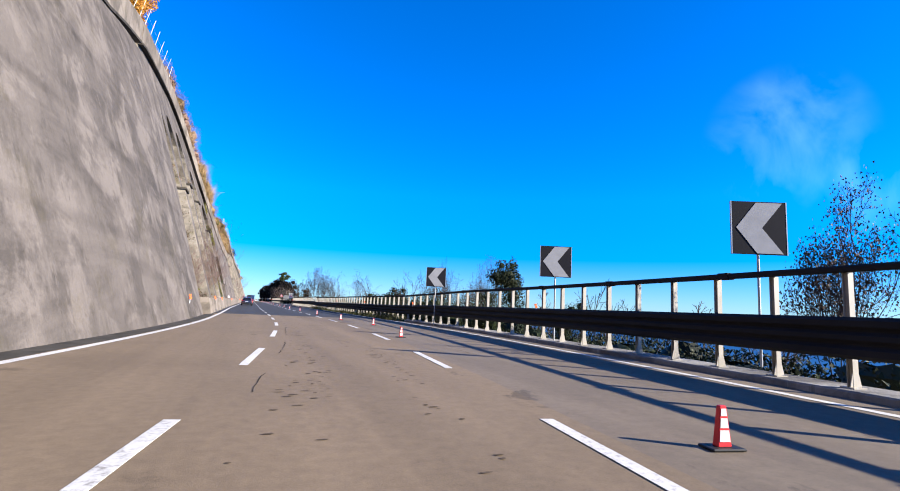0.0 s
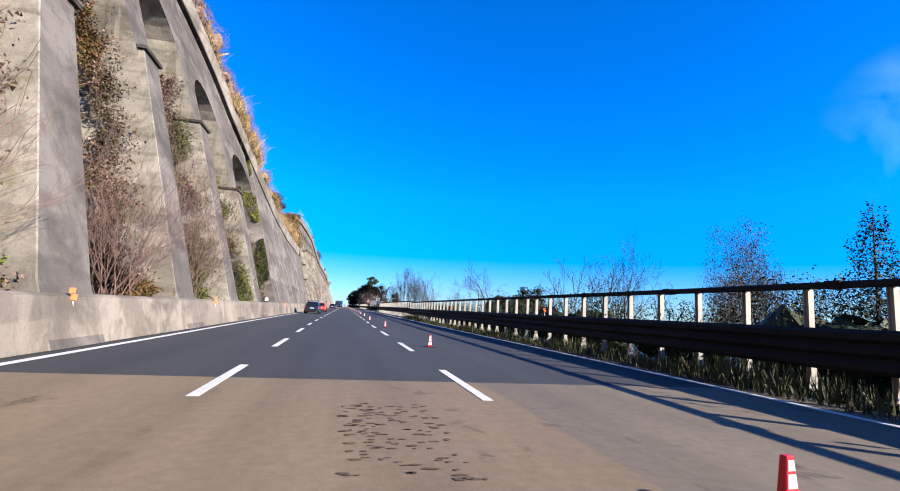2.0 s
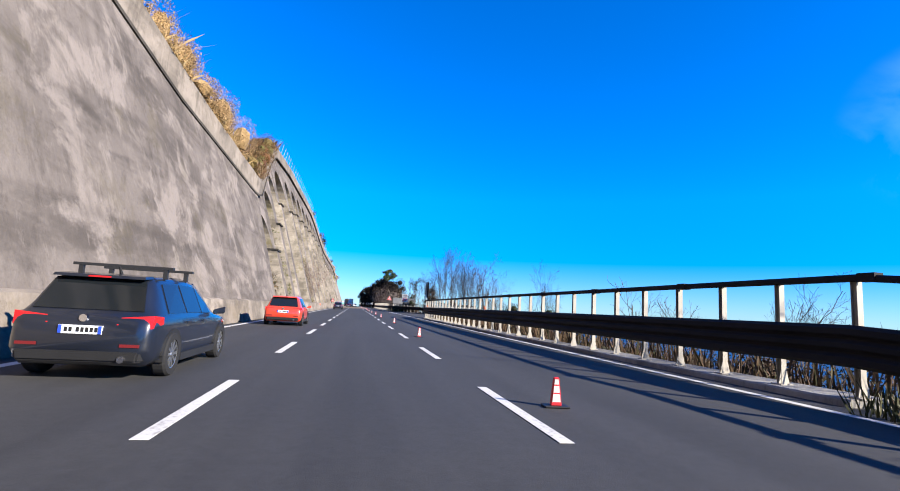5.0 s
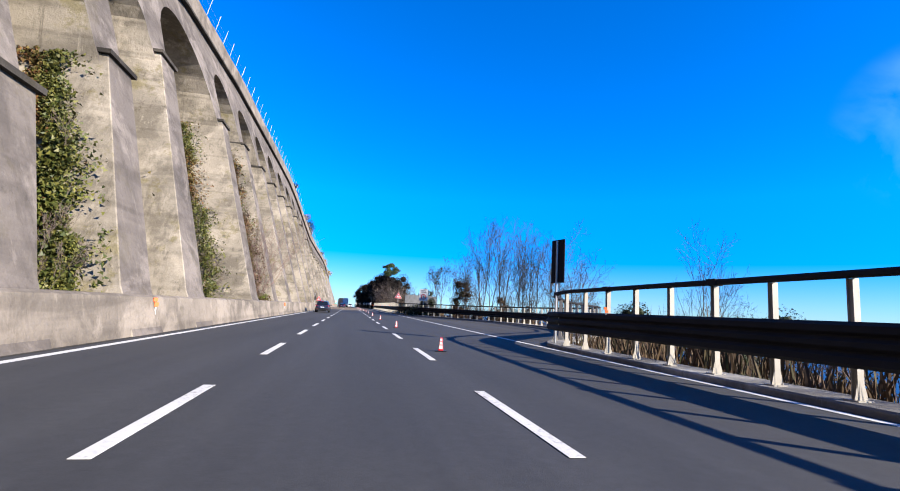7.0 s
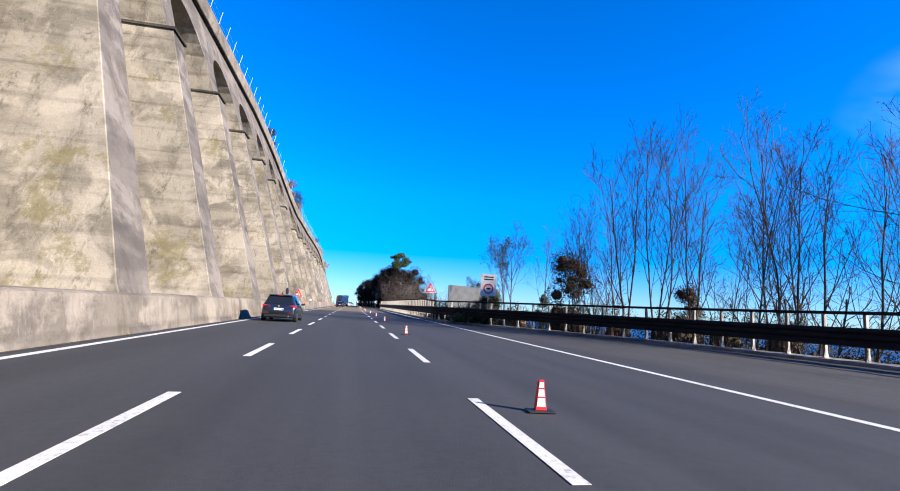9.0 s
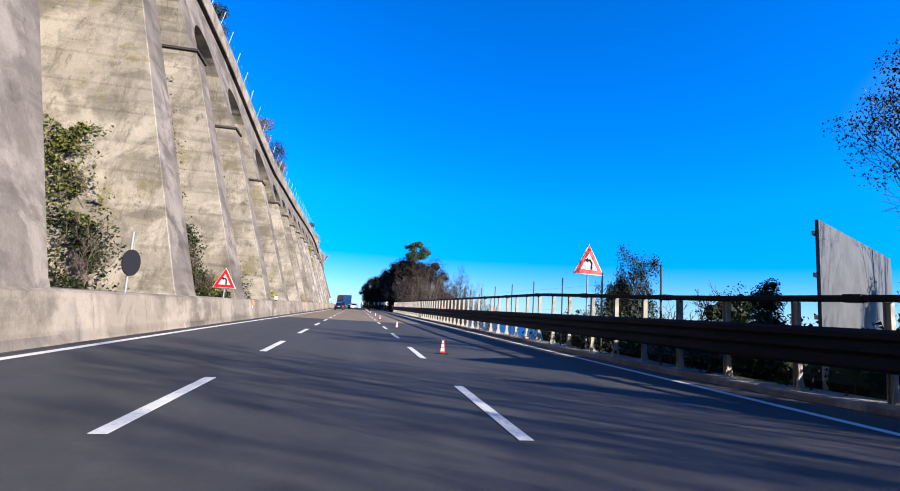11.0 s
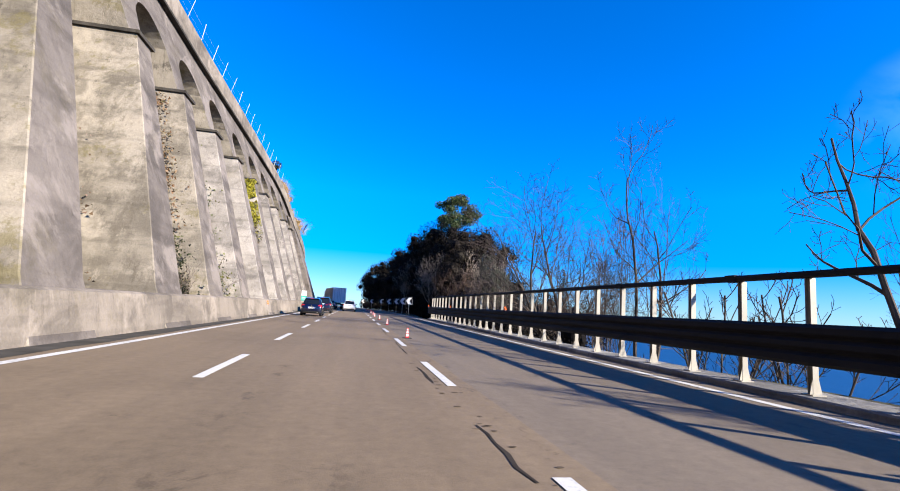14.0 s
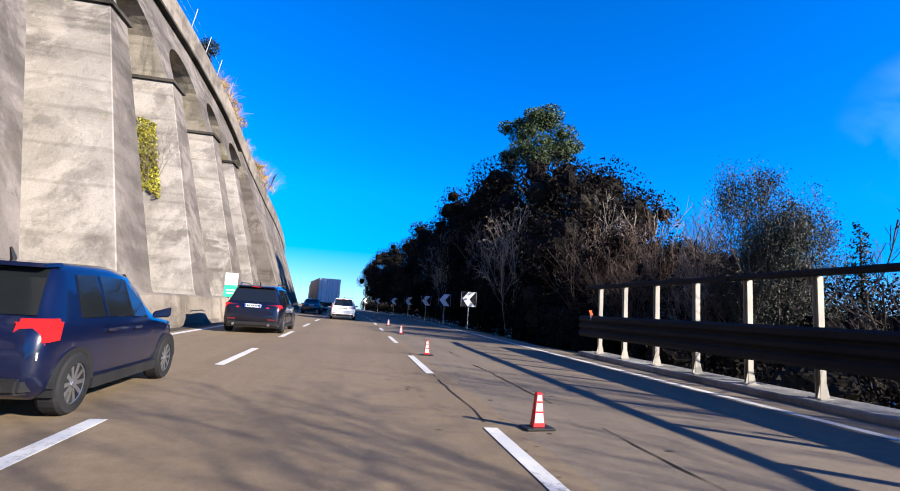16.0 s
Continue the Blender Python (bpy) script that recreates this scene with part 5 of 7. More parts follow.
# ---- plants on the wall ----
M_STALK = plain("creeper_stalks", (0.11, 0.085, 0.07), 0.9, 0, 0.2, 0.3, 2.0, 25, 0.4)
L_GREEN = leaf_material("fresh_green_leaves", [(0.10, 0.13, 0.02), (0.18, 0.2, 0.03), (0.06, 0.09, 0.02)], 0.6, 0.2)
L_RUST = leaf_material("rusty_creeper", [(0.09, 0.04, 0.02), (0.16, 0.075, 0.03), (0.07, 0.075, 0.02), (0.2, 0.13, 0.05)], 0.7, 0.15)
def climbing(name, label, y, zlo, zhi, depth0, depth1, count, size, mat, seed, bulge=0.5, bare=-0.12, slant=0.0, taper=0):
    """A mat of leaves that hangs against a buttress side at y, between two depths behind the front."""
    r = random.Random(seed)
    bm = bmesh.new()
    n = 0
    while n < count:
        z = r.uniform(zlo, zhi)
        d = r.uniform(depth0, depth1)
        u = (z - zlo) / max(0.1, zhi - zlo)
        reach = depth0 + (depth1 - depth0) * (0.78 + 0.45 * noise.noise((z * 0.5, seed, 2)) + 0.2 * noise.noise((z * 1.7, seed, 7)))
        if taper > 0:      # widest at its foot
            reach = depth0 + (reach - depth0) * (1.15 - u)
            if z < zlo + 2.6 * (1 - d / depth1) + 0.6 * noise.noise((d * 2.1, seed, 9)):
                n += 0.25
                continue
        if taper < 0:      # hanging, ragged below
            reach = depth0 + (reach - depth0) * (0.25 + 0.9 * u + 0.5 * noise.noise((z * 1.3, d * 1.3, seed)))
        lip = 0.12 * noise.noise((d * 1.6, seed, 5)) + 0.05
        if d > reach or u < lip or u > 0.95 + lip or noise.noise((d * 0.9, z * 0.45, seed * 0.37)) + 0.35 * (1 - (z - zlo) / max(0.1, zhi - zlo)) < bare:
            n += 0.25
            continue
        b = bulge * (0.4 + 0.8 * max(0, noise.noise((d * 0.6, z * 0.4, seed)) + 0.4))
        p = face(y + slant * (z - 6.6) - r.random() ** 0.7 * b, z, -d)
        leaf(bm, p, size * r.uniform(0.6, 1.3), r, mat=r.randrange(len(mat)) if isinstance(mat, tuple) else 0)
        n += 1
    base = tagged(new(name), label, "climbing plant")
    part("foliage", bm, mat, base)
    bm = bmesh.new()
    for k in range(9):
        d = r.uniform(depth0, depth0 + (depth1 - depth0) * 0.7)
        z = zlo + (zhi - zlo) * r.uniform(0.0, 0.4)
        limb(bm, face(y + slant * (z - 6.6) - 0.04, z, -d), (r.gauss(0, 0.15), 0, 1), (zhi - zlo) * 0.3, 0.014, 1, r, 0.4)
    part("stem", bm, M_STALK, base, "thin brown climbing stems")
    return base


def twiggy_bush(y, off, z, h, seed, mat=None, label="leafless tangled bush on the plinth ledge"):
    r = random.Random(seed)
    base = tagged(new("bush"), label, "bush")
    bm = bmesh.new()
    for k in range(26):
        w = Vector((r.gauss(0, 0.45), r.gauss(0, 0.45), 1)).normalized()
        limb(bm, (r.gauss(0, 0.3), r.gauss(0, 0.3), -0.1), w, h * r.uniform(0.45, 0.8), 0.018, 2, r, 0.6)
    part("branchwork", bm, mat or M_TWIG, base)
    base.matrix_basis = Matrix.Translation(face(y, z, off))
    return base


def bay_shrub(y, off, h, w, seed, mat, count=1600, size=0.11, label="dark green shrub growing between the buttresses", z=1.1):
    r = random.Random(seed)
    base = tagged(new("shrub"), label, "shrub")
    bm = bmesh.new()
    limb(bm, (0, 0, -0.1), (0, 0, 1), h * 0.6, 0.05, 2, r, 0.7)
    part("stem", bm, M_BARK, base)
    bm = bmesh.new()
    lobes = [(Vector((r.uniform(-w, w) * 0.5, r.uniform(-w, w) * 0.5, h * u)), Vector((w * 0.6, w * 0.6, h * 0.2))) for u in (0.15, 0.3, 0.45, 0.6, 0.75, 0.86)]
    crown(bm, lobes, count, size, r, hollow=0.3)
    part("foliage", bm, mat, base)
    base.matrix_basis = Matrix.Translation(face(y, z, off))
    return base


def bay_fill(name, label, yf, ledge, zlo, zhi, d_lo, d_hi, count, size, mats, seed, bulge=1.3, deep=4.4, tall=0.0):
    """Creeper that fills the back of a bay against the near side of the buttress whose far edge stands at yf."""
    r = random.Random(seed)
    base = tagged(new(name), label, "climbing plant")

    def side(z):
        return pier_edges(yf, ledge, z)[0]

    def edge(z):
        u = (z - zlo) / (zhi - zlo)
        return d_lo + (d_hi - d_lo) * u + 0.75 * noise.noise((z * 0.55, seed * 1.7, 0)) + 0.5 * noise.noise((z * 1.9, seed, 4))
    bm = bmesh.new()
    for i in range(int(count * 1.6)):
        z = zlo + (zhi - zlo) * r.random() ** 1.15
        e = edge(z)
        d = e + abs(r.gauss(0, 0.45)) if r.random() < 0.6 else r.uniform(e, deep)
        if r.random() < 0.1:       # stray sprays beyond the edge
            d = max(0.05, e - abs(r.gauss(0, 0.4)))
        if noise.noise((d * 1.1, z * 0.8, seed + 3)) < -0.28:      # gaps
            continue
        thick = bulge * (0.35 + 0.65 * max(0, 0.5 + noise.noise((d * 0.7, z * 0.5, seed)))) * (1.15 - 0.75 * (z - zlo) / (zhi - zlo))
        p = face(side(z) - 0.05 - thick * r.random() ** 0.6, z, -min(d, deep))
        k = noise.noise((d * 0.5, z * 0.28, seed + 9)) * 1.3 + (z - zlo) / (zhi - zlo) + r.gauss(0, 0.18)
        leaf(bm, p, size * r.uniform(0.5, 1.3), r, mat=min(len(mats) - 1, max(0, int(k * len(mats)))))
    part("foliage", bm, mats, base)
    bm = bmesh.new()
    for i in range(26):
        z0 = zlo + (zhi - zlo) * r.random() ** 2 * 0.6
        d = edge(z0) + r.uniform(-0.1, 1.2)
        p = face(side(z0) - r.uniform(0.1, bulge), z0, -d)
        limb(bm, p, (r.gauss(0.15, 0.3), r.gauss(-0.1, 0.3), 1), r.uniform(0.3, 0.8) + tall * 0.5, 0.010, 2, r, 0.5)
    tagged(part("branchwork", bm, M_STALK, base, "bare twigs"), kind="stuff")
    return base


FILLS = ((1.0, 1.5, 16.5, (L_SCRUB, L_REED, L_RUST)), (1.5, 1.7, 15.5, (L_SCRUB, L_REED, L_RUST)), (0.75, 1.25, 15.5, (L_IVY, L_SCRUB, L_SCRUB, L_REED, L_REED)), (0.1, 2.3, 15.0, (L_IVY, L_IVY, L_RUST, L_SCRUB)))
for i, (yf, zl, cr) in enumerate(FIRST):
    d0, d1, top, mats = FILLS[i]
    bay_fill("creeper", ("dense brown creeper and twigs between two buttresses", "pinkish bare creeper and twigs between two buttresses", "rusty and pinkish creeper between two buttresses", "dense green and rusty shrubby creeper beside a buttress")[i], yf, zl, 1.05, top, d0, d1, (12000, 11000, 12000, 18000)[i], 0.075, mats, 200 + i, (1.5, 1.6, 1.6, 2.6)[i], tall=(0.4, 1.2, 1.6, 0.6)[i])
bay_shrub(-84.6, -1.2, 0.8, 0.7, 240, L_GREEN, 1600, 0.06, "low bright green tuft on the plinth ledge")
bay_shrub(-86.0, -1.4, 0.7, 0.8, 241, L_RUST, 1300, 0.06, "low rusty dry tuft on the plinth ledge")
bay_shrub(-75.2, -1.2, 0.7, 0.8, 244, L_GREEN, 1500, 0.06, "low yellow-green tuft on the plinth ledge")
bay_shrub(-76.6, -1.3, 0.7, 1.0, 245, L_RUST, 1500, 0.06, "low rusty dry tuft on the plinth ledge")
bay_shrub(-66.4, -1.6, 0.7, 0.8, 246, L_GREEN, 1100, 0.06, "low green tuft on the plinth ledge")
M_PINKTWIG = plain("pinkish_twig_bark", (0.16, 0.10, 0.085), 0.9, 0, 0.2, 0.3, 2.0, 25, 0.4)
for k, (y, off, h) in enumerate(((-68.6, -1.5, 6.6), (-77.6, -1.5, 4.2), (38.6, -1.2, 5.6), (-86.8, -1.4, 3.6))):
    twiggy_bush(y, off, 1.12, h, 600 + k, M_PINKTWIG)
# the end of the first arcade: ivy on the slanting end of the plain wall
climbing("ivy", "dark green ivy climbing the end of the plain wall", -44.4, 1.2, 7.6, 0.0, 2.2, 12000, 0.07, (L_DARK, L_IVY), 250, 0.6, -0.4, 0.44, 1)
climbing("ivy", "yellow-green ivy hanging from the arch at the wall's end", -44.4, 9.0, 16.5, 0.0, 2.8, 12000, 0.07, (L_IVY, L_IVY, L_YELLOW), 253, 0.6, -0.3, 0.44, -1)
bay_fill("creeper", "rusty creeper between buttress and plain wall", -44.4 + 4.5, 40, 1.05, 12.5, 1.4, 1.4, 22000, 0.07, (L_IVY, L_RUST, L_RUST, L_IVY), 251, 1.6)

# second arcade
IV = (L_IVY, L_IVY, L_RUST)
for k, (yf, zl, top, d0, d1, n, mats, lab) in enumerate((
        (9.0, 5.9, 5.4, 0.5, 2.2, 5200, IV, "dark ivy hanging in the first bay of the arcade"),
        (16.2, 9.5, 9.3, 0.7, 1.6, 10000, IV, "tall olive-green ivy in a bay of the arcade"),
        (23.3, 13.1, 8.0, 2.5, 2.6, 3500, (L_IVY, L_IVY, L_RUST, L_RUST), "tall olive-green ivy between the buttresses"),
        (36.6, 14.5, 14.0, 1.9, 2.3, 6000, IV, "dense olive-green ivy deep between the buttresses"),
        (46.0, 15.7, 15.0, 0.7, 1.3, 12000, (L_SCRUB, L_RUST, L_IVY, L_BROWN), "rusty brown reeds and creeper between the buttresses"),
        (96.8, 17.6, 8.0, 2.0, 3.0, 3600, (L_DARK, L_IVY), "dark green creeper between the buttresses"),
        (106.0, 17.4, 5.2, 1.1, 2.6, 9000, (L_DARK, L_IVY, L_DARK), "dense dark green bush spilling out of a bay"),
        (106.0, 17.4, 15.0, 2.4, 2.6, 8000, (L_DARK, L_IVY, L_SCRUB, L_SCRUB), "tall brown and green creeper deep in a bay"),
        (115.9, 15.6, 5.0, 1.6, 2.8, 5000, (L_DARK, L_IVY, L_SCRUB), "dark green and brown shrubby creeper in a bay"),
        (115.9, 15.6, 13.0, 2.4, 2.6, 5000, (L_DARK, L_IVY, L_SCRUB), "tall dark green creeper deep in a bay"),
        (125.8, 13.5, 13.0, 2.4, 2.5, 6500, (L_IVY, L_SCRUB, L_RUST), "brown and green creeper in a narrow bay"),
        (137.3, 13.5, 5.0, 2.6, 3.0, 2500, (L_SCRUB, L_IVY, L_SCRUB), "brown and green creeper in a narrow bay"),
        (145.5, 13.3, 4.6, 1.5, 2.6, 3600, (L_DARK, L_SCRUB, L_RUST), "low dark creeper between the buttresses"),
        (152.5, 13.0, 9.0, 2.8, 3.2, 2400, (L_SCRUB, L_REED), "thin dry creeper between the buttresses"),
        (158.7, 12.8, 12.6, 1.0, 1.6, 6000, (L_DARK, L_IVY, L_SCRUB, L_BROWN), "dry creeper hanging between the buttresses"),
        (165.2, 12.7, 12.0, 0.8, 2.4, 7000, (L_IVY, L_IVY, L_SCRUB, L_IVY), "green and brown creeper between the buttresses"),
        (178.8, 12.6, 12.6, 2.0, 0.0, 20000, (L_SCRUB, L_IVY, L_YELLOW, L_YELLOW), "yellow-green ivy hanging down a bay from its ledge"))):
    bay_fill("creeper", lab, yf, zl, 1.05, top, d0, d1, n, 0.085, mats, 260 + k, 1.0, tall=0.5 if yf == 46.0 else 0.0)
bay_shrub(118.0, -1.2, 0.9, 0.8, 272, L_YELLOW, 1500, 0.06, "bright yellow-green tuft on the plinth ledge")
bay_shrub(39.0, -1.0, 0.6, 0.9, 267, L_GREEN, 1100, 0.06, "low green tuft on the plinth ledge")
bay_hang = pier_edges(192.2, 12.4, 7.5)[0]
climbing("ivy", "yellow-green ivy hanging beside a buttress", bay_hang - 0.5 * 0.9, 5.4, 9.8, 0.9, 1.9, 2200, 0.07, L_YELLOW, 279, 0.4, -0.3, 0.5)



# ---- plants above the coping ----
def top_plants(name, label, y0, y1, clumps, per, mat, seed, hmin, hmax, back=3.0, blade=0.012, spread=0.55, droop=0.25):
    """Tussocks and shrubs on the slope above the coping; each one a burst of fine bent stalks."""
    r = random.Random(seed)
    bm = bmesh.new()
    for i in range(clumps):
        y = r.uniform(y0, y1)
        t = lerp_table(COPING, y)
        d = r.uniform(0.4, back)
        c = face(y, t, -d) + Vector((0, 0, 1.6 + 0.5 * max(0, d - 1)))
        size = r.uniform(hmin, hmax) * (0.35 + 1.1 * max(0, 0.45 + noise.noise((y * 0.21, d * 0.5, seed))))
        for k in range(per):
            p = c + Vector((r.gauss(0, 0.25), r.gauss(0, 0.3), 0)) * size + Vector((0, 0, -0.05))
            way = Vector((r.gauss(0.12, spread), r.gauss(0, spread), 1)).normalized()
            h = size * r.uniform(0.4, 1.0)
            side = way.cross(Vector((r.gauss(0, 1), r.gauss(0, 1), r.gauss(0, 1)))).normalized() * blade * r.uniform(0.5, 1.5)
            q = p + way * h * 0.6
            tip = p + way * h + Vector((way.x, way.y, -abs(r.gauss(0, 0.4)))) * h * droop
            bm.faces.new([bm.verts.new(v) for v in (p - side, p + side, q + side, tip, q - side)])
    return tagged(part(name, bm, mat), label, name.replace("_", " "), kind="stuff")


top_plants("dry_reeds", "tan dry reeds on the slope above the coping", -19, -1, 130, 110, L_DRY, 301, 0.6, 1.4, 2.4, 0.009)
top_plants("dry_reeds", "tan dry reeds among shrubs above the coping", -66, -25, 90, 110, L_DRY, 306, 0.6, 1.9, 2.2, 0.008)
top_plants("dry_reeds", "tall pale plumed reeds leaning over the coping", -47, -36, 60, 150, L_DRY, 308, 2.0, 4.2, 1.0, 0.014, 0.4, 0.3)
top_plants("shrubs", "pinkish bare shrubs on the slope above the coping", -70, -24, 90, 120, L_REED, 302, 0.5, 1.4, 2.2, 0.007, 0.7, 0.05)
top_plants("shrubs", "rusty low shrubs above the coping", -64, -20, 60, 150, L_BROWN, 307, 0.5, 1.3, 3.0, 0.02, 0.8, 0.1)
top_plants("dry_grass", "thin dry grass along the coping", 0, 212, 220, 22, L_DRY, 303, 0.2, 0.7, 2.5, 0.012)
top_plants("dry_grass", "thin dry grass along the coping", -150, -66, 90, 20, L_DRY, 304, 0.2, 0.7, 2.5, 0.012)
top_plants("dry_reeds", "pale reeds leaning over the end of the wall", 204, 222, 60, 130, L_DRY, 309, 0.9, 2.4, 1.6, 0.010, 0.5, 0.3)
top_plants("shrubs", "rusty brown shrubs above the plain wall", 0, 27, 110, 150, L_BROWN, 305, 0.7, 1.9, 2.4, 0.010, 0.6)

L_TAN = leaf_material("tan_dry_leaves", [(0.3, 0.19, 0.085), (0.4, 0.27, 0.13), (0.2, 0.12, 0.06)], 0.7, 0.1)


def top_scrub(label, y0, y1, step, mat, seed, hmin, hmax, count):
    r = random.Random(seed)
    spots = []
    for y in steps(y0, y1, step):
        d = r.uniform(0.2, 1.6)
        p = face(y, lerp_table(COPING, y), -d)
        spots.append((p.x, p.y + r.uniform(-0.5, 0.5), p.z + 1.5 + 0.4 * d, r.uniform(0.6, 1.3), r.uniform(hmin, hmax)))
    return thicket("shrubs", label, spots, count, 0.05, mat, seed)


top_scrub("pinkish brown bare scrub above the coping", -68, -40, 0.9, L_REED, 331, 1.5, 3.2, 28000)
top_scrub("rusty and green scrub above the coping", -60, -22, 1.5, L_RUST, 332, 1.2, 2.9, 24000)
top_scrub("tan dry reed mass above the coping", -18, -4, 0.8, L_TAN, 333, 1.4, 3.0, 24000)
top_scrub("rusty scrub and dry shrubs above the coping", 1, 24, 1.1, L_RUST, 335, 0.8, 2.2, 14000)
top_scrub("tan dry scrub above the coping", -46, -37, 1.2, L_TAN, 334, 2.6, 4.6, 14000)
top_scrub("tan dry scrub above the coping", -38, -20, 1.5, L_TAN, 336, 1.4, 2.8, 14000)
for k, (y, h, w, mat, lab) in enumerate(((-62, 2.2, 1.2, L_TAN, "tan dry bush above the coping"), (-58.5, 2.6, 1.3, L_REED, "pinkish bare bush above the coping"), (-55, 2.0, 1.2, L_TAN, "tan dry bush above the coping"), (-48, 1.6, 1.1, L_REED, "pinkish bare bush above the coping"), (-97, 3.4, 1.0, L_ORANGE, "orange autumn bush above the coping"), (-91, 3.2, 1.1, L_ORANGE, "orange autumn bush above the coping"), (-86, 3.0, 1.0, L_ORANGE, "orange autumn bush above the coping"),
                                   (-24, 2.6, 1.5, L_DARK, "dark green bush above the coping"), (-20, 2.4, 1.4, L_DARK, "dark green bush above the coping"), (-43, 1.6, 1.2, L_BROWN, "rusty bush above the coping"), (-51, 1.8, 1.2, L_BROWN, "rusty bush above the coping"), (-37, 1.5, 1.0, L_DARK, "dark green bush above the coping"),
                                   (5, 2.4, 1.4, L_BROWN, "rusty bush above the coping"),
                                   (119, 3.0, 1.4, L_DARK, "dark bush behind the fence"), (139, 3.8, 1.6, L_BROWN, "brown-green tree behind the fence"), (150, 4.6, 1.9, L_DARK, "dark green tree behind the fence"),
                                   (157, 4.0, 1.6, L_BROWN, "brown-green tree behind the fence"), (205, 3.0, 1.2, L_DARK, "dark green bush above the wall"), (211, 2.6, 1.4, L_TAN, "tan dry bush above the wall"))):
    bay_shrub(y, -0.55 if mat is L_ORANGE else -1.1, h + 0.6, w + 0.3, 320 + k, mat, 6500, 0.075, lab, lerp_table(COPING, y) + 1.5)


# ---- fence along the coping ----
M_FENCE = plain("pale_fence_metal", (0.36, 0.36, 0.34), 0.5, 0.2, 0.4, 0.1)


def top_fence(y0, y1, gap=3.0):
    base = tagged(new("fence"), "thin pale metal fence of posts and wires on the coping", "fence", kind="structure")
    r = random.Random(int(y0))
    for y in steps(y0, y1, gap):
        bm = bmesh.new()
        p = face(y, lerp_table(COPING, y), -0.25)
        q = p + Vector((0.35 + r.gauss(0, 0.05), r.gauss(0, 0.05), 3.2))
        tube(bm, [p + Vector((0, 0, 1.5)), q], 0.022, 5, caps=True)
        part("fence_post", bm, M_FENCE, base)
    for z in (0.9, 1.6):
        bm = bmesh.new()
        tube(bm, [face(y, lerp_table(COPING, y), -0.25) + Vector((0, 0, z + 1.4)) for y in steps(y0, y1, gap)], 0.004, 3)
        part("wire", bm, M_FENCE, base)


top_fence(-140, -70)
top_fence(34, 207)

# antenna on the hill
bm = bmesh.new()
tube(bm, [(0, 0, -1), (0, 0, 3.2)], 0.06, 6)
box(bm, -0.25, 0.25, -0.12, 0.12, 2.0, 3.3)
box(bm, 0.3, 0.5, -0.12, 0.12, 1.6, 2.7)
ant = tagged(part("antenna", bm, plain("white_plastic", (0.8, 0.8, 0.78), 0.4)), "small white antenna mast on the hill above the wall", "antenna")
ant.matrix_basis = Matrix.Translation(face(-24, lerp_table(COPING, -24), -3.0) + Vector((0, 0, 1.0)))

# ---- signs ----
M_WHITE = plain("white_reflective", (0.5, 0.5, 0.49), 0.4, 0, 0.4, 0.05)
M_BLACK = plain("black_plate", (0.014, 0.014, 0.018), 0.8, 0, 0.08, 0.1)
# Greyer film for the large chevrons; M_FILM is the brighter one at the bend.
M_ARROW = plain("grey_white_film", (0.26, 0.26, 0.27), 0.7, 0, 0.15, 0.1)
M_FILM = plain("white_film", (0.7, 0.7, 0.7), 0.5, 0, 0.3, 0.08)
M_RED = plain("red_reflective", (0.5, 0.012, 0.02), 0.45, 0, 0.4, 0.08)
# Board grey, darkened in its colour for the tree shade across it.
M_BOARDBACK = plain("shade_darkened_board", (0.055, 0.058, 0.066), 0.65, 0.1, 0.4, 0.3, 2.0)
M_GREEN = plain("green_reflective", (0.02, 0.3, 0.22), 0.45, 0, 0.4, 0.08)
M_ORANGE = plain("orange_plastic", (0.7, 0.11, 0.015), 0.5, 0, 0.4, 0.1)
M_TRIM = plain("black_trim", (0.015, 0.015, 0.016), 0.55, 0, 0.3, 0.1)
M_POLE = plain("sign_pole_steel", (0.34, 0.35, 0.36), 0.45, 0.5, 0.5, 0.1)


def plate(pts, thick, y=0.0):
    """A flat plate from (x, z) points, facing -y."""
    bm = bmesh.new()
    f = [bm.verts.new((x, y - thick / 2, z)) for x, z in pts]
    b = [bm.verts.new((x, y + thick / 2, z)) for x, z in pts]
    bm.faces.new(f)
    bm.faces.new(b[::-1])
    n = len(pts)
    for i in range(n):
        bm.faces.new((f[i], b[i], b[(i + 1) % n], f[(i + 1) % n]))
    return bm


def pole(parent, z0, z1, r=0.03, y=0.06, x=0.0):
    bm = bmesh.new()
    tube(bm, [(x, y, z0), (x, y, z1)], r, 8, caps=True)
    return part("pole", bm, M_POLE, parent)


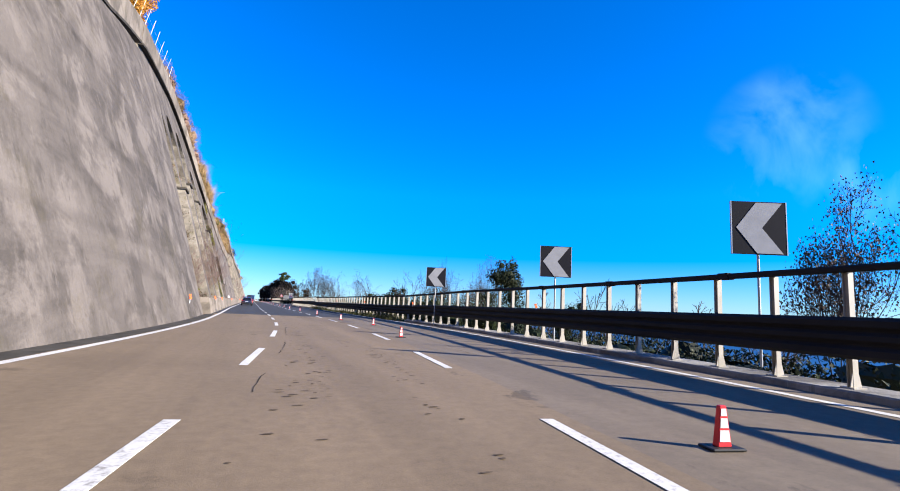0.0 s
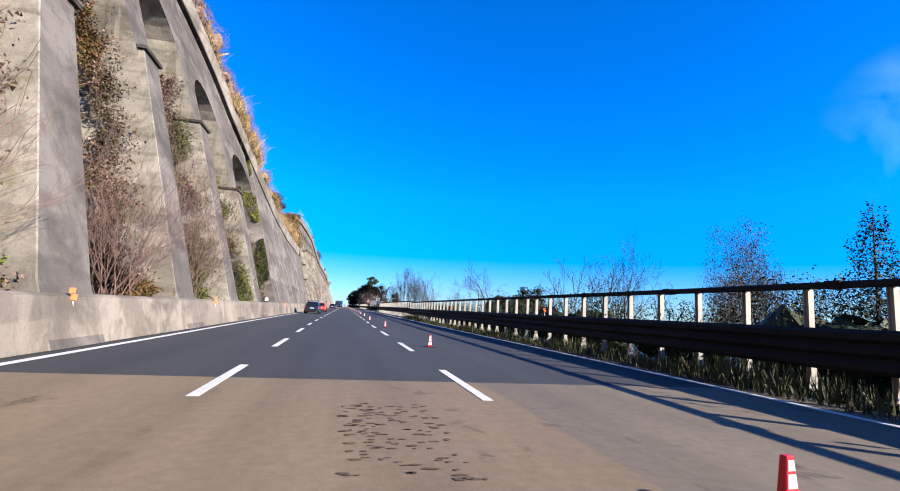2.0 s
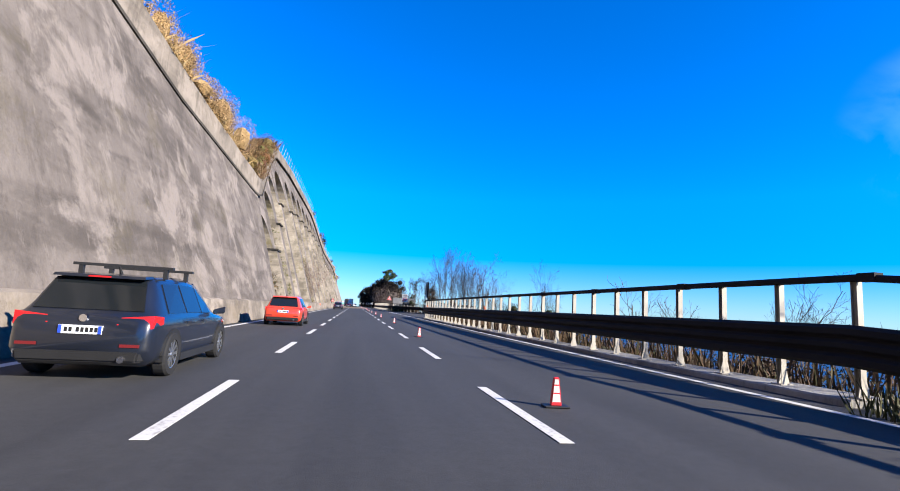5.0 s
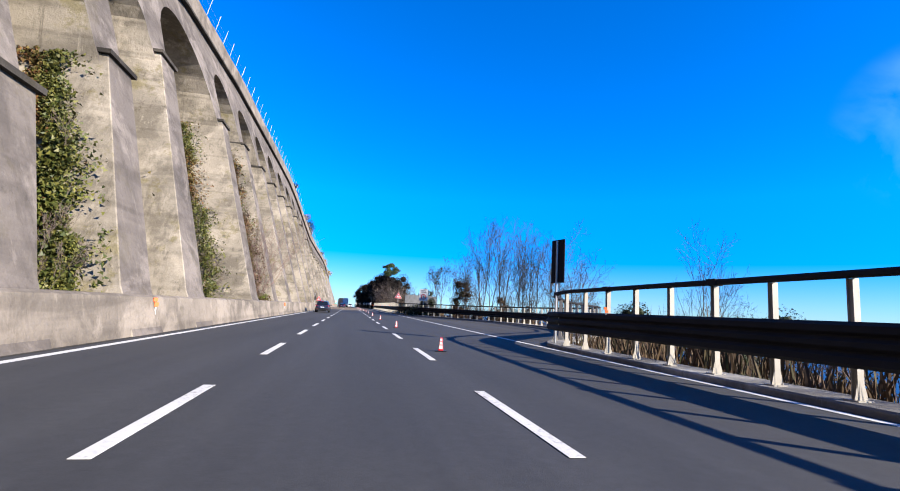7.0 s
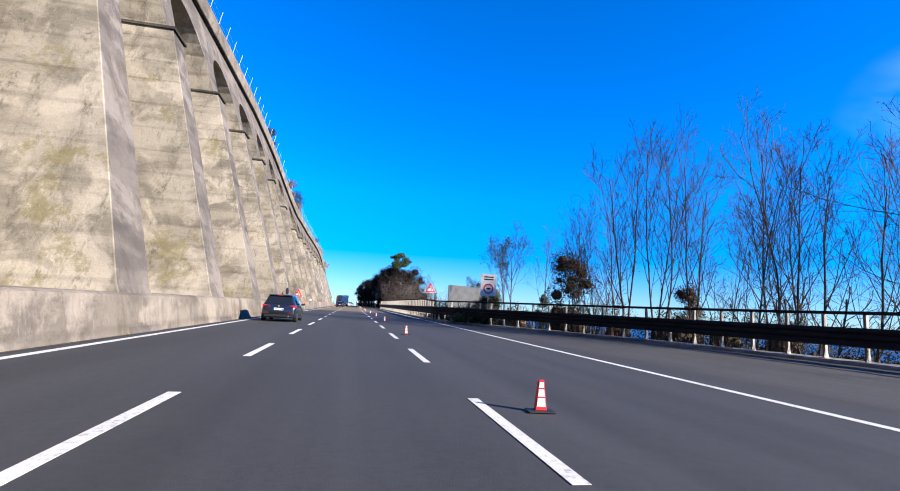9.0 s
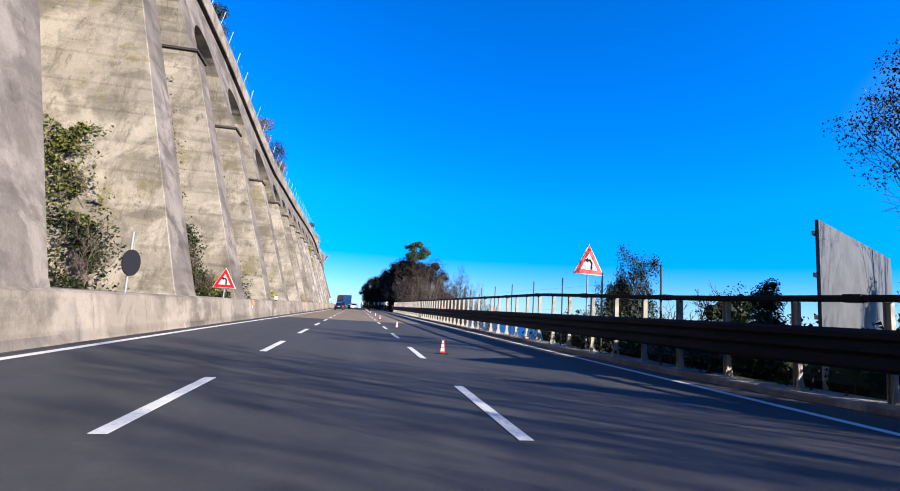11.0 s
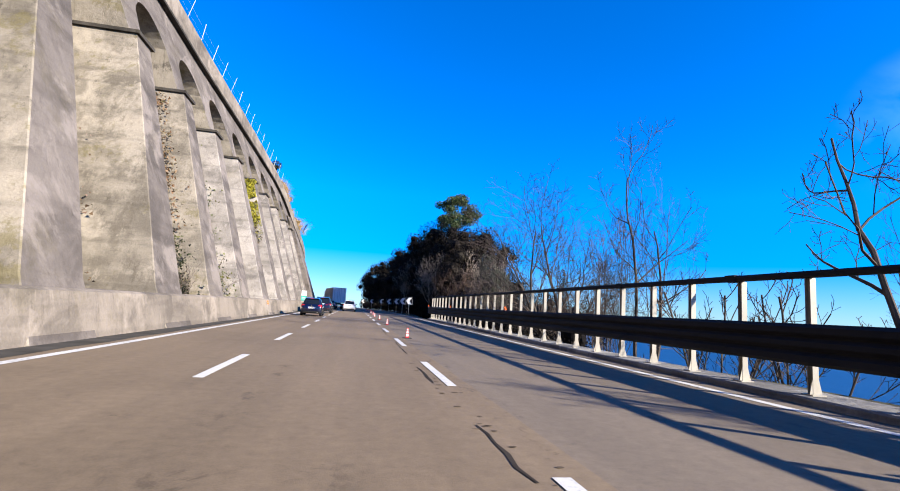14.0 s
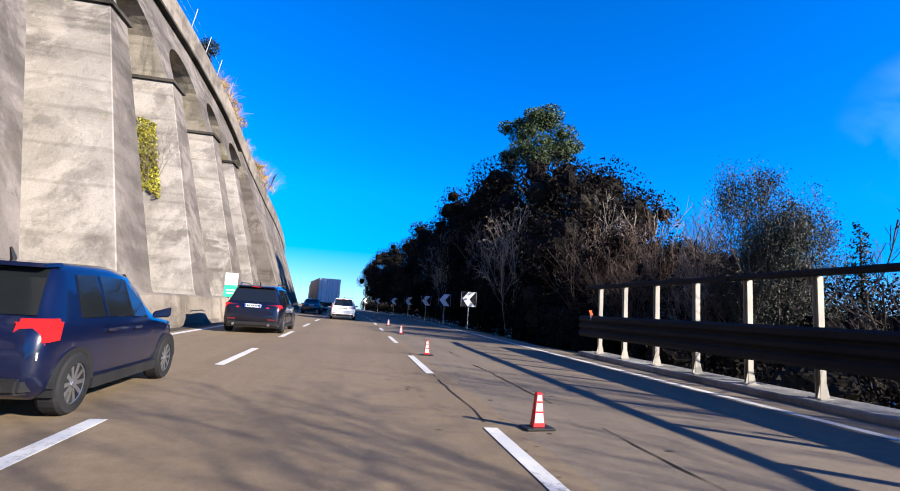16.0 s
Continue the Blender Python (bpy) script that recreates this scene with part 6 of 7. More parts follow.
def chevron_sign(size=1.0, zlow=2.2, zfoot=0.1, film=None):
    s = size
    base = tagged(new("chevron_sign"), "square black chevron sign with a white arrow on a pole", "road sign", "chevron signs")
    part("panel", plate([(-s / 2, zlow), (s / 2, zlow), (s / 2, zlow + s), (-s / 2, zlow + s)], 0.03), M_BLACK, base)
    m = zlow + s / 2
    arrow = bmesh.new()
    for e in (-1, 1):
        q = [(-0.42 * s, m), (0.05 * s, m), (0.43 * s, m + 0.48 * s * e), (-0.05 * s, m + 0.48 * s * e)]
        lo = [(x, -0.025, z) for x, z in q]
        hexa(arrow, lo if e > 0 else lo[::-1], [(x, -0.018, z) for x, z in (q if e > 0 else q[::-1])])
    part("arrow", arrow, film or M_ARROW, base)
    for x0, x1, z0, z1 in ((-s / 2 - 0.015, -s / 2 + 0.005, zlow, zlow + s), (s / 2 - 0.005, s / 2 + 0.015, zlow, zlow + s)):
        bm = bmesh.new()
        box(bm, x0, x1, -0.02, 0.025, z0, z1)
        part("edge", bm, M_POLE, base)
    pole(base, zfoot, zlow + s * 0.9)
    return base


chev = chevron_sign(1.2, 2.55)
for i, (x, y, z, turn) in enumerate(((7.8, -113.4, 0.0, -20), (7.4, -122.0, 0.12, -24), (7.6, -100.5, -0.08, -18))):
    m = Matrix.Translation((x, y, z)) @ pose(0, 0, 0, 0, 0, turn)
    if i == 0:
        chev.matrix_basis = m
    else:
        copy_thing(chev, m)
small = chevron_sign(0.95, 1.5, film=M_FILM)
for i, (x, y) in enumerate(((7.5, 193.5), (7.4, 201.5), (7.3, 211), (6.8, 222), (6.0, 234), (4.4, 247), (2.6, 262))):
    m = Matrix.Translation((x, y, 0)) @ pose(0, 0, 0, 0, 0, -14 + i * 2)
    if i == 0:
        small.matrix_basis = m
    else:
        copy_thing(small, m)


def warning_sign(side=1.15, zlow=2.62, label="red-bordered white triangular sign warning of a bend"):
    base = tagged(new("warning_sign"), label, "road sign", "bend warning signs")
    h = side * 0.866
    c = zlow + h / 3

    def tri(k):
        return [(-side / 2 * k, c - h / 3 * k), (side / 2 * k, c - h / 3 * k), (0, c + h * 2 / 3 * k)]
    part("panel", plate(tri(1.0), 0.03), M_WHITE, base)
    part("border", plate(tri(0.93), 0.006, -0.0195), M_RED, base, "red border")
    part("face", plate(tri(0.54), 0.006, -0.0265), M_WHITE, base, "white face")
    bm = bmesh.new()
    k = side
    pts = [(0.08 * k, c - 0.14 * k), (0.08 * k, c + 0.04 * k), (0.03 * k, c + 0.11 * k), (-0.05 * k, c + 0.11 * k)]
    for (x0, z0), (x1, z1) in zip(pts, pts[1:]):
        d = Vector((x1 - x0, z1 - z0)).normalized() * 0.01
        w = Vector((-d.y, d.x)).normalized() * 0.03 * k
        hexa(bm, ((x0 - w.x - d.x, -0.036, z0 - w.y - d.y), (x0 + w.x - d.x, -0.036, z0 + w.y - d.y), (x0 + w.x - d.x, -0.031, z0 + w.y - d.y), (x0 - w.x - d.x, -0.031, z0 - w.y - d.y)),
             ((x1 - w.x + d.x, -0.036, z1 - w.y + d.y), (x1 + w.x + d.x, -0.036, z1 + w.y + d.y), (x1 + w.x + d.x, -0.031, z1 + w.y + d.y), (x1 - w.x + d.x, -0.031, z1 - w.y + d.y)))
    a = plate([(-0.14 * k, c + 0.11 * k), (-0.04 * k, c + 0.04 * k), (-0.04 * k, c + 0.18 * k)], 0.006, -0.034)
    me = bpy.data.meshes.new("tmp")
    a.to_mesh(me)
    a.free()
    bm.from_mesh(me)
    part("arrow", bm, M_BLACK, base)
    pole(base, 0.1, zlow + h * 0.6)
    return base


ws = warning_sign(1.3, 2.8)
ws.matrix_basis = pose(8.3, 86.6, 0, 0, 0, 8)
warning_sign().matrix_basis = pose(-6.3, 96.0, -1.0, 0, 0, -10)

# round sign seen edge-on, on the plinth
base = tagged(new("round_sign"), "round sign turned edge-on on a pole by the wall", "road sign")
part("panel", plate([(0.38 * math.cos(k * math.tau / 24), 2.0 + 0.38 * math.sin(k * math.tau / 24)) for k in range(24)], 0.03), M_BLACK, base)
pole(base, 1.0, 2.9)
base.matrix_basis = pose(-6.3, 85.6, 0, 0, 0, 76)

# tall narrow sign seen from its dark back, at the barrier's turn
base = tagged(new("road_sign"), "tall dark sign plate on a pole behind the barrier", "road sign")
part("panel", plate([(-0.4, 2.45), (0.4, 2.45), (0.4, 4.15), (-0.4, 4.15)], 0.03), M_BLACK, base)
pole(base, 0.1, 4.1, 0.04, -0.06)
base.matrix_basis = pose(7.75, 13.8, 0, 0, 0, -76)

# big grey board after the lay-by
base = tagged(new("sign_board"), "large plain grey sign board turned from the road behind the barrier", "sign board")
part("panel", plate([(-3.3, 1.25), (3.3, 1.25), (3.3, 3.35), (-3.3, 3.35)], 0.06), M_BOARDBACK, base)
for z in (1.5, 2.3, 3.1):
    bm = bmesh.new()
    box(bm, -3.3, 3.3, 0.032, 0.09, z - 0.04, z + 0.04)
    part("rail", bm, M_POLE, base)
for x in (-2.4, 0.0, 2.4):
    pole(base, -1.6, 3.3, 0.06, 0.16, x)
base.matrix_basis = pose(11.5, 79.4, 0, 0, 0, 29)

# board with a round limit sign at the end of the lay-by
base = tagged(new("speed_sign"), "white sign board with a round red-ringed sign", "road sign")
part("panel", plate([(-0.65, 2.4), (0.65, 2.4), (0.65, 4.2), (-0.65, 4.2)], 0.04), M_WHITE, base)


def ring(r0, r1, z, y, n=28):
    bm = bmesh.new()
    a = [[bm.verts.new((r * math.cos(k * math.tau / n), yy, z + r * math.sin(k * math.tau / n))) for k in range(n)] for r, yy in ((r0, y), (r1, y), (r1, y + 0.012), (r0, y + 0.012))]
    for i in range(4):
        for k in range(n):
            bm.faces.new((a[i][k], a[i][(k + 1) % n], a[(i + 1) % 4][(k + 1) % n], a[(i + 1) % 4][k]))
    return bm


part("red_ring", ring(0.3, 0.42, 3.0, -0.036), M_RED, base)
for z, w, t in ((3.95, 0.4, 0.05), (3.75, 0.4, 0.05), (3.0, 0.16, 0.07)):
    bm = bmesh.new()
    box(bm, -w, w, -0.03, -0.022, z - t, z + t)
    part("text_bar", bm, M_BLACK, base, "black text bar")
pole(base, -0.6, 4.1, 0.05)
base.matrix_basis = pose(11.0, 73.0, 0, 0, 0, -6)

# green and white notice on the wall
base = tagged(new("notice_sign"), "upright white and green notice plate on the plinth", "road sign")
part("white_half", plate([(-0.3, 1.75), (0.3, 1.75), (0.3, 2.35), (-0.3, 2.35)], 0.03), M_WHITE, base)
part("green_half", plate([(-0.3, 1.15), (0.3, 1.15), (0.3, 1.745), (-0.3, 1.745)], 0.03), M_GREEN, base)
for z in (1.5, 1.35):
    bm = bmesh.new()
    box(bm, -0.2, 0.2, -0.022, -0.016, z - 0.03, z + 0.03)
    part("text_bar", bm, M_WHITE, base, "white text bar")
pole(base, 1.0, 2.3)
base.matrix_basis = pose(-5.75, 189.2, 0, 0, 0, 12)


# small markers on the plinth and barrier
def marker(orange):
    base = tagged(new("marker"), "small orange reflector marker on the wall" if orange else "small white box fixed to the wall", "reflector" if orange else "wall box", "orange reflectors" if orange else "white wall boxes")
    bm = bmesh.new()
    if orange:
        box(bm, -0.06, 0.06, -0.05, 0.0, 0.0, 0.13)
        box(bm, -0.10, 0.02, -0.05, 0.0, 0.15, 0.27)
        part("reflector", bm, M_ORANGE, base)
        bm = bmesh.new()
        box(bm, -0.02, 0.02, 0.002, 0.025, -0.25, 0.24)
        part("bracket", bm, M_POLE, base)
    else:
        box(bm, -0.11, 0.11, -0.16, 0.0, 0.0, 0.26)
        part("case", bm, M_WHITE, base)
        bm = bmesh.new()
        box(bm, -0.09, 0.09, -0.14, 0.01, -0.08, -0.002)
        part("foot", bm, M_BLACK, base)
    return base


mk = marker(True)
first = True
for y, z in ((-99, 1.0), (-84.5, 1.0), (-71.6, 0.95), (-42.3, 0.88), (12.4, 0.8), (42.8, 0.75), (101.7, 0.8), (133, 0.75), (164.3, 0.75)):
    p = on(y, lerp_table(WALL_FOOT, y) - lerp_table(LEAN, y) * z + (0.45 if y > -91 else 0.08), z)
    m = Matrix.Translation(p) @ pose(0, 0, 0, 0, 0, 35)
    if first:
        mk.matrix_basis = m
        first = False
    else:
        copy_thing(mk, m)
for y in (-112, -94.5, -78.2, -61, -14, 9, 96.5, 112.5, 128.5, 151, 166, 177.6):
    copy_thing(mk, Matrix.Translation(on(y, lerp_table(RAIL_OFF, y) - 0.36, 1.34)) @ pose(0, 0, 0, 0, 0, -8) @ Matrix.Diagonal((0.75, 0.75, 0.6, 1)))
bx = marker(False)
bx.matrix_basis = Matrix.Translation(on(-56, -5.95, 1.22)) @ pose(0, 0, 0, 0, 0, 20)
copy_thing(bx, Matrix.Translation(on(109.9, -5.95, 1.22)) @ pose(0, 0, 0, 0, 0, 20))


# ---- traffic cones ----
def traffic_cone(h=0.39):
    """A flat-faced tapered lane marker with white panels, on a dark foot plate."""
    base = tagged(new("traffic_cone"), "small flat red lane marker with white panels", "traffic cone", "traffic cones")
    bm = bmesh.new()
    box(bm, -0.17, 0.17, -0.11, 0.11, 0.006, 0.028)
    bmesh.ops.bevel(bm, geom=bm.edges[:], offset=0.008, segments=1, affect="EDGES")
    part("foot", bm, M_TRIM, base)

    def half(z):
        return 0.072 - 0.038 * (z - 0.028) / (h - 0.028)
    bm = bmesh.new()
    lo, hi = half(0.028), half(h)
    hexa(bm, ((-lo, -0.04, 0.028), (lo, -0.04, 0.028), (lo, 0.04, 0.028), (-lo, 0.04, 0.028)), ((-hi, -0.025, h), (hi, -0.025, h), (hi, 0.025, h), (-hi, 0.025, h)))
    bmesh.ops.bevel(bm, geom=bm.edges[:], offset=0.006, segments=1, affect="EDGES")
    part("body", bm, M_RED, base)
    for z0, z1 in ((0.075, 0.175), (0.195, 0.280), (0.300, 0.365)):
        for s in (-1, 1):
            bm = bmesh.new()
            a, b = half(z0) - 0.012, half(z1) - 0.012
            ya, yb = (0.04 - 0.015 * (z - 0.028) / (h - 0.028) for z in (z0, z1))
            hexa(bm, ((-a, s * ya, z0), (a, s * ya, z0), (a, s * (ya + 0.004), z0), (-a, s * (ya + 0.004), z0)), ((-b, s * yb, z1), (b, s * yb, z1), (b, s * (yb + 0.004), z1), (-b, s * (yb + 0.004), z1)))
            part("panel", bm, M_WHITE, base, "white reflective panel")
    return base


cone = traffic_cone()
cone_spots = [(-125.75, 3.05), (-111.4, 2.6), (-101.4, 3.4), (-94.2, 2.7), (-81, 2.69), (-66.5, 2.55), (-52.4, 2.33), (-36, 2.5), (-21.6, 2.5), (-6.3, 2.64), (9.7, 2.5), (24.5, 2.56), (39.7, 2.53), (55, 2.5), (70, 2.55), (83.7, 2.6),
              (99.2, 2.58), (115.2, 2.36), (129.1, 2.47), (146, 2.35), (157.9, 2.37), (168, 2.4), (175.8, 2.33), (185.2, 2.54), (194.3, 2.6), (203, 2.5), (211, 2.5)]
for i, (y, o) in enumerate(cone_spots):
    m = Matrix.Translation(on(y, o)) @ pose(0, 0, 0, 0, 0, (37 * i) % 23 - 11)
    if i == 0:
        cone.matrix_basis = m
    else:
        copy_thing(cone, m)
# ---- vehicles ----
M_GLASS = Mat("dark_car_glass", 0.06, 0.0, 0.6).color((0.008, 0.010, 0.012)).m
M_TYRE = plain("tyre_rubber", (0.016, 0.016, 0.017), 0.85, 0, 0.2, 0.2)
M_RIM = plain("alloy_rim", (0.42, 0.43, 0.45), 0.3, 0.9, 0.5, 0.08)
M_LAMP = Mat("red_lamp_glass", 0.12, 0.0, 0.6).color((0.42, 0.012, 0.015)).m
M_REFLEX = plain("dull_red_reflector", (0.12, 0.01, 0.012), 0.4, 0, 0.4, 0.05)
M_CLEAR = Mat("clear_lamp_glass", 0.1, 0.0, 0.6).color((0.6, 0.6, 0.58)).m
M_PLATE = plain("plate_white", (0.72, 0.73, 0.74), 0.4, 0, 0.4, 0.03)
M_CHROME = plain("chrome", (0.7, 0.7, 0.72), 0.12, 1.0, 0.5, 0.03)
M_BLUEBAND = plain("plate_blue", (0.02, 0.06, 0.4), 0.4, 0, 0.4, 0.05)


def car_paint(name, c, flake=0.3):
    m = Mat(name, 0.28, flake, 0.5).color(c)
    m.b.inputs["Coat Weight"].default_value = 0.8
    m.b.inputs["Coat Roughness"].default_value = 0.05
    return m.m


def wheel(parent, x, y, r, w, side):
    """A wheel with tyre and spoked rim; side +1 faces +x."""
    bm = bmesh.new()
    n = 28
    prof = [(r * 0.66, -w / 2), (r * 0.93, -w / 2), (r, -w * 0.32), (r, w * 0.32), (r * 0.93, w / 2), (r * 0.66, w / 2)]
    rings = [[bm.verts.new((x + u, y + q * math.cos(k * math.tau / n), r + q * math.sin(k * math.tau / n))) for q, u in prof] for k in range(n)]
    for a, b in zip(rings, rings[1:] + rings[:1]):
        for i in range(len(prof)):
            bm.faces.new((a[i], a[(i + 1) % len(prof)], b[(i + 1) % len(prof)], b[i]))
    tyre = part("tyre", bm, M_TYRE, parent, smooth=False)
    bm = bmesh.new()
    f = x + side * w * 0.40
    hub = r * 0.14
    tube(bm, [(f - side * 0.06, y, r), (f + side * 0.012, y, r)], hub, 10, caps=True)
    for k in range(10):
        a = k * math.tau / 10
        d, e = Vector((0, math.cos(a), math.sin(a))), Vector((0, -math.sin(a), math.cos(a)))
        c = Vector((f, y, r))
        w0, w1 = r * 0.055, r * 0.075
        lo = [c + d * hub * 0.8 - e * w0, c + d * hub * 0.8 + e * w0, c + d * hub * 0.8 + e * w0 - Vector((side * 0.03, 0, 0)), c + d * hub * 0.8 - e * w0 - Vector((side * 0.03, 0, 0))]
        hi = [c + d * r * 0.64 - e * w1, c + d * r * 0.64 + e * w1, c + d * r * 0.64 + e * w1 - Vector((side * 0.03, 0, 0)), c + d * r * 0.64 - e * w1 - Vector((side * 0.03, 0, 0))]
        hexa(bm, lo, hi)
    rim_r = [r * 0.62, r * 0.68]
    rr = [[bm.verts.new((f + o, y + q * math.cos(k * math.tau / n), r + q * math.sin(k * math.tau / n))) for q, o in ((rim_r[0], 0), (rim_r[1], side * 0.008), (rim_r[1], -side * 0.05))] for k in range(n)]
    for a, b in zip(rr, rr[1:] + rr[:1]):
        for i in range(2):
            bm.faces.new((a[i], a[i + 1], b[i + 1], b[i]))
    part("rim", bm, M_RIM, tyre, "light alloy spoked rim")
    bm = bmesh.new()
    tube(bm, [(f - side * 0.07, y, r), (f - side * 0.05, y, r)], r * 0.6, 20, caps=True)
    part("brake_disc", bm, M_TRIM, tyre)


def car(name, label, paint, L, W, H, wb, r, kind="hatch", rack=False, plate_z=0.62, lamp="side", category="car", glass_low=None):
    """A car whose rear end stands at y = 0 and that points along +y."""
    base = tagged(new(name), label, category)
    hw = W / 2
    belt = H * 0.60 if glass_low is None else glass_low
    sill = 0.20
    hood = H * 0.60
    ro = L - (L - wb) * 0.53 - wb          # rear overhang
    # stations: y, half width, belt height, roof height, roof half width
    if kind == "saloon":
        S = [(0.0, hw * 0.80, 0.62, 0.74, hw * 0.70), (0.06, hw * 0.90, belt * 0.92, belt * 1.0, hw * 0.76), (0.45, hw * 0.97, belt, belt * 1.06, hw * 0.74), (1.15, hw, belt, H * 0.96, hw * 0.66)]
    else:
        S = [(0.0, hw * 0.82, 0.58, 0.66, hw * 0.76), (0.05, hw * 0.92, belt * 0.86, belt * 0.93, hw * 0.80), (0.16, hw * 0.965, belt * 0.99, belt * 1.04, hw * 0.78), (0.30, hw * 0.98, belt, H * 0.80, hw * 0.72), (0.46, hw * 0.99, belt, H * 0.955, hw * 0.67), (0.75, hw, belt, H * 0.985, hw * 0.67)]
    S += [(L * 0.42, hw, belt, H, hw * 0.69), (L * 0.56, hw, belt * 0.99, H * 0.975, hw * 0.67), (L * 0.64, hw, belt * 0.98, H * 0.84, hw * 0.72), (L * 0.745, hw * 0.99, belt * 0.95, hood * 1.03, hw * 0.80),
          (L * 0.88, hw * 0.96, hood * 0.90, hood * 0.95, hw * 0.78), (L * 0.965, hw * 0.86, hood * 0.74, hood * 0.82, hw * 0.72), (L, hw * 0.70, 0.52, 0.58, hw * 0.60)]
    arch_y = (ro, ro + wb)
    bm = bmesh.new()
    rings = []
    for y, w, b, t, rw in S:
        lift = 0.10 if y < 0.1 or y > L * 0.95 else 0.0
        half = [(0.0, sill + lift), (w * 0.86, sill + lift), (w * 0.965, sill + 0.08 + lift), (w, 0.42 + 0.0), (w * 1.0, b * 0.74), (w * 0.985, b * 0.93), (w * 0.955, b), (rw + (w * 0.955 - rw) * 0.12, b + (t - b) * 0.86), (rw * 0.86, b + (t - b) * 0.985), (0.0, t)]
        ring = [bm.verts.new((x, y, z)) for x, z in half] + [bm.verts.new((-x, y, z)) for x, z in half[-2:0:-1]]
        rings.append(ring)
    n = len(rings[0])
    for a, b in zip(rings, rings[1:]):
        for i in range(n):
            bm.faces.new((a[i], b[i], b[(i + 1) % n], a[(i + 1) % n]))
    bm.faces.new(rings[0])
    bm.faces.new(rings[-1][::-1])
    bmesh.ops.subdivide_edges(bm, edges=bm.edges[:], cuts=1, smooth=0.6, use_grid_fill=True)
    body = part("body", bm, paint, base, smooth=True)

    def at(y, u, side=1):
        """A point of the glasshouse side at y, u from belt 0 to roof 1."""
        for p, q in zip(S, S[1:]):
            if y <= q[0]:
                k = (y - p[0]) / (q[0] - p[0])
                w, b, t, rw = (p[i] + (q[i] - p[i]) * k for i in range(1, 5))
                break
        x0, x1 = w * 0.955, rw + (w * 0.955 - rw) * 0.12
        return Vector((side * (x0 + (x1 - x0) * u + 0.012), y, b + (t - b) * 0.86 * u))

    def pane(pts, name, mat=M_GLASS, lab=""):
        bm = bmesh.new()
        c = sum(pts, Vector()) / len(pts)
        f = [bm.verts.new(p) for p in pts]
        nrm = (pts[1] - pts[0]).cross(pts[2] - pts[0]).normalized()
        out = Vector((c.x, c.y - L / 2, c.z - H * 0.5))
        if nrm.dot(out) < 0:
            nrm = -nrm
        g = [bm.verts.new(p - nrm * 0.03) for p in pts]
        k = len(pts)
        bm.faces.new(f)
        bm.faces.new(g[::-1])
        for i in range(k):
            bm.faces.new((f[i], g[i], g[(i + 1) % k], f[(i + 1) % k]))
        return part(name, bm, mat, base, lab)

    yr = 0.62 if kind != "saloon" else 1.25
    for s in (-1, 1):
        ys = [yr, L * 0.30 + 0.05, L * 0.315 + 0.08, L * 0.505, L * 0.515, L * 0.63]
        for a, b in ((0, 1), (2, 3), (4, 5)):
            ya, yb = ys[a], ys[b]
            top = 0.93 if b < 5 else 0.55
            pane([at(ya, 0.06, s), at(yb, 0.06, s), at(yb, top, s), at(ya + (0.12 if a == 0 else 0), 0.93, s)], "side_window")
    # rear and front screens
    if kind == "saloon":
        z0, z1, y0, y1, w0, w1 = belt * 1.08, H * 0.93, 0.50, 1.10, hw * 0.70, hw * 0.62
    else:
        z0, z1, y0, y1, w0, w1 = belt * 1.06, H * 0.925, 0.155, 0.405, hw * 0.76, hw * 0.64
    pane([Vector((-w0, y0, z0)), Vector((w0, y0, z0)), Vector((w1, y1, z1)), Vector((-w1, y1, z1))], "rear_window")
    pane([Vector((-hw * 0.74, L * 0.738, hood * 1.07)), Vector((hw * 0.74, L * 0.738, hood * 1.07)), Vector((hw * 0.62, L * 0.585, H * 0.955)), Vector((-hw * 0.62, L * 0.585, H * 0.955))], "windscreen")
    # spoiler at the roof's rear edge
    bm = bmesh.new()
    hexa(bm, ((-hw * 0.66, y1 - 0.10, z1 + 0.01), (hw * 0.66, y1 - 0.10, z1 + 0.01), (hw * 0.66, y1 + 0.2, z1 + 0.04), (-hw * 0.66, y1 + 0.2, z1 + 0.04)),
         ((-hw * 0.64, y1 - 0.08, z1 + 0.05), (hw * 0.64, y1 - 0.08, z1 + 0.05), (hw * 0.64, y1 + 0.2, z1 + 0.075), (-hw * 0.64, y1 + 0.2, z1 + 0.075)))
    part("spoiler", bm, paint, base)
    # lamps
    lz = belt * 0.90
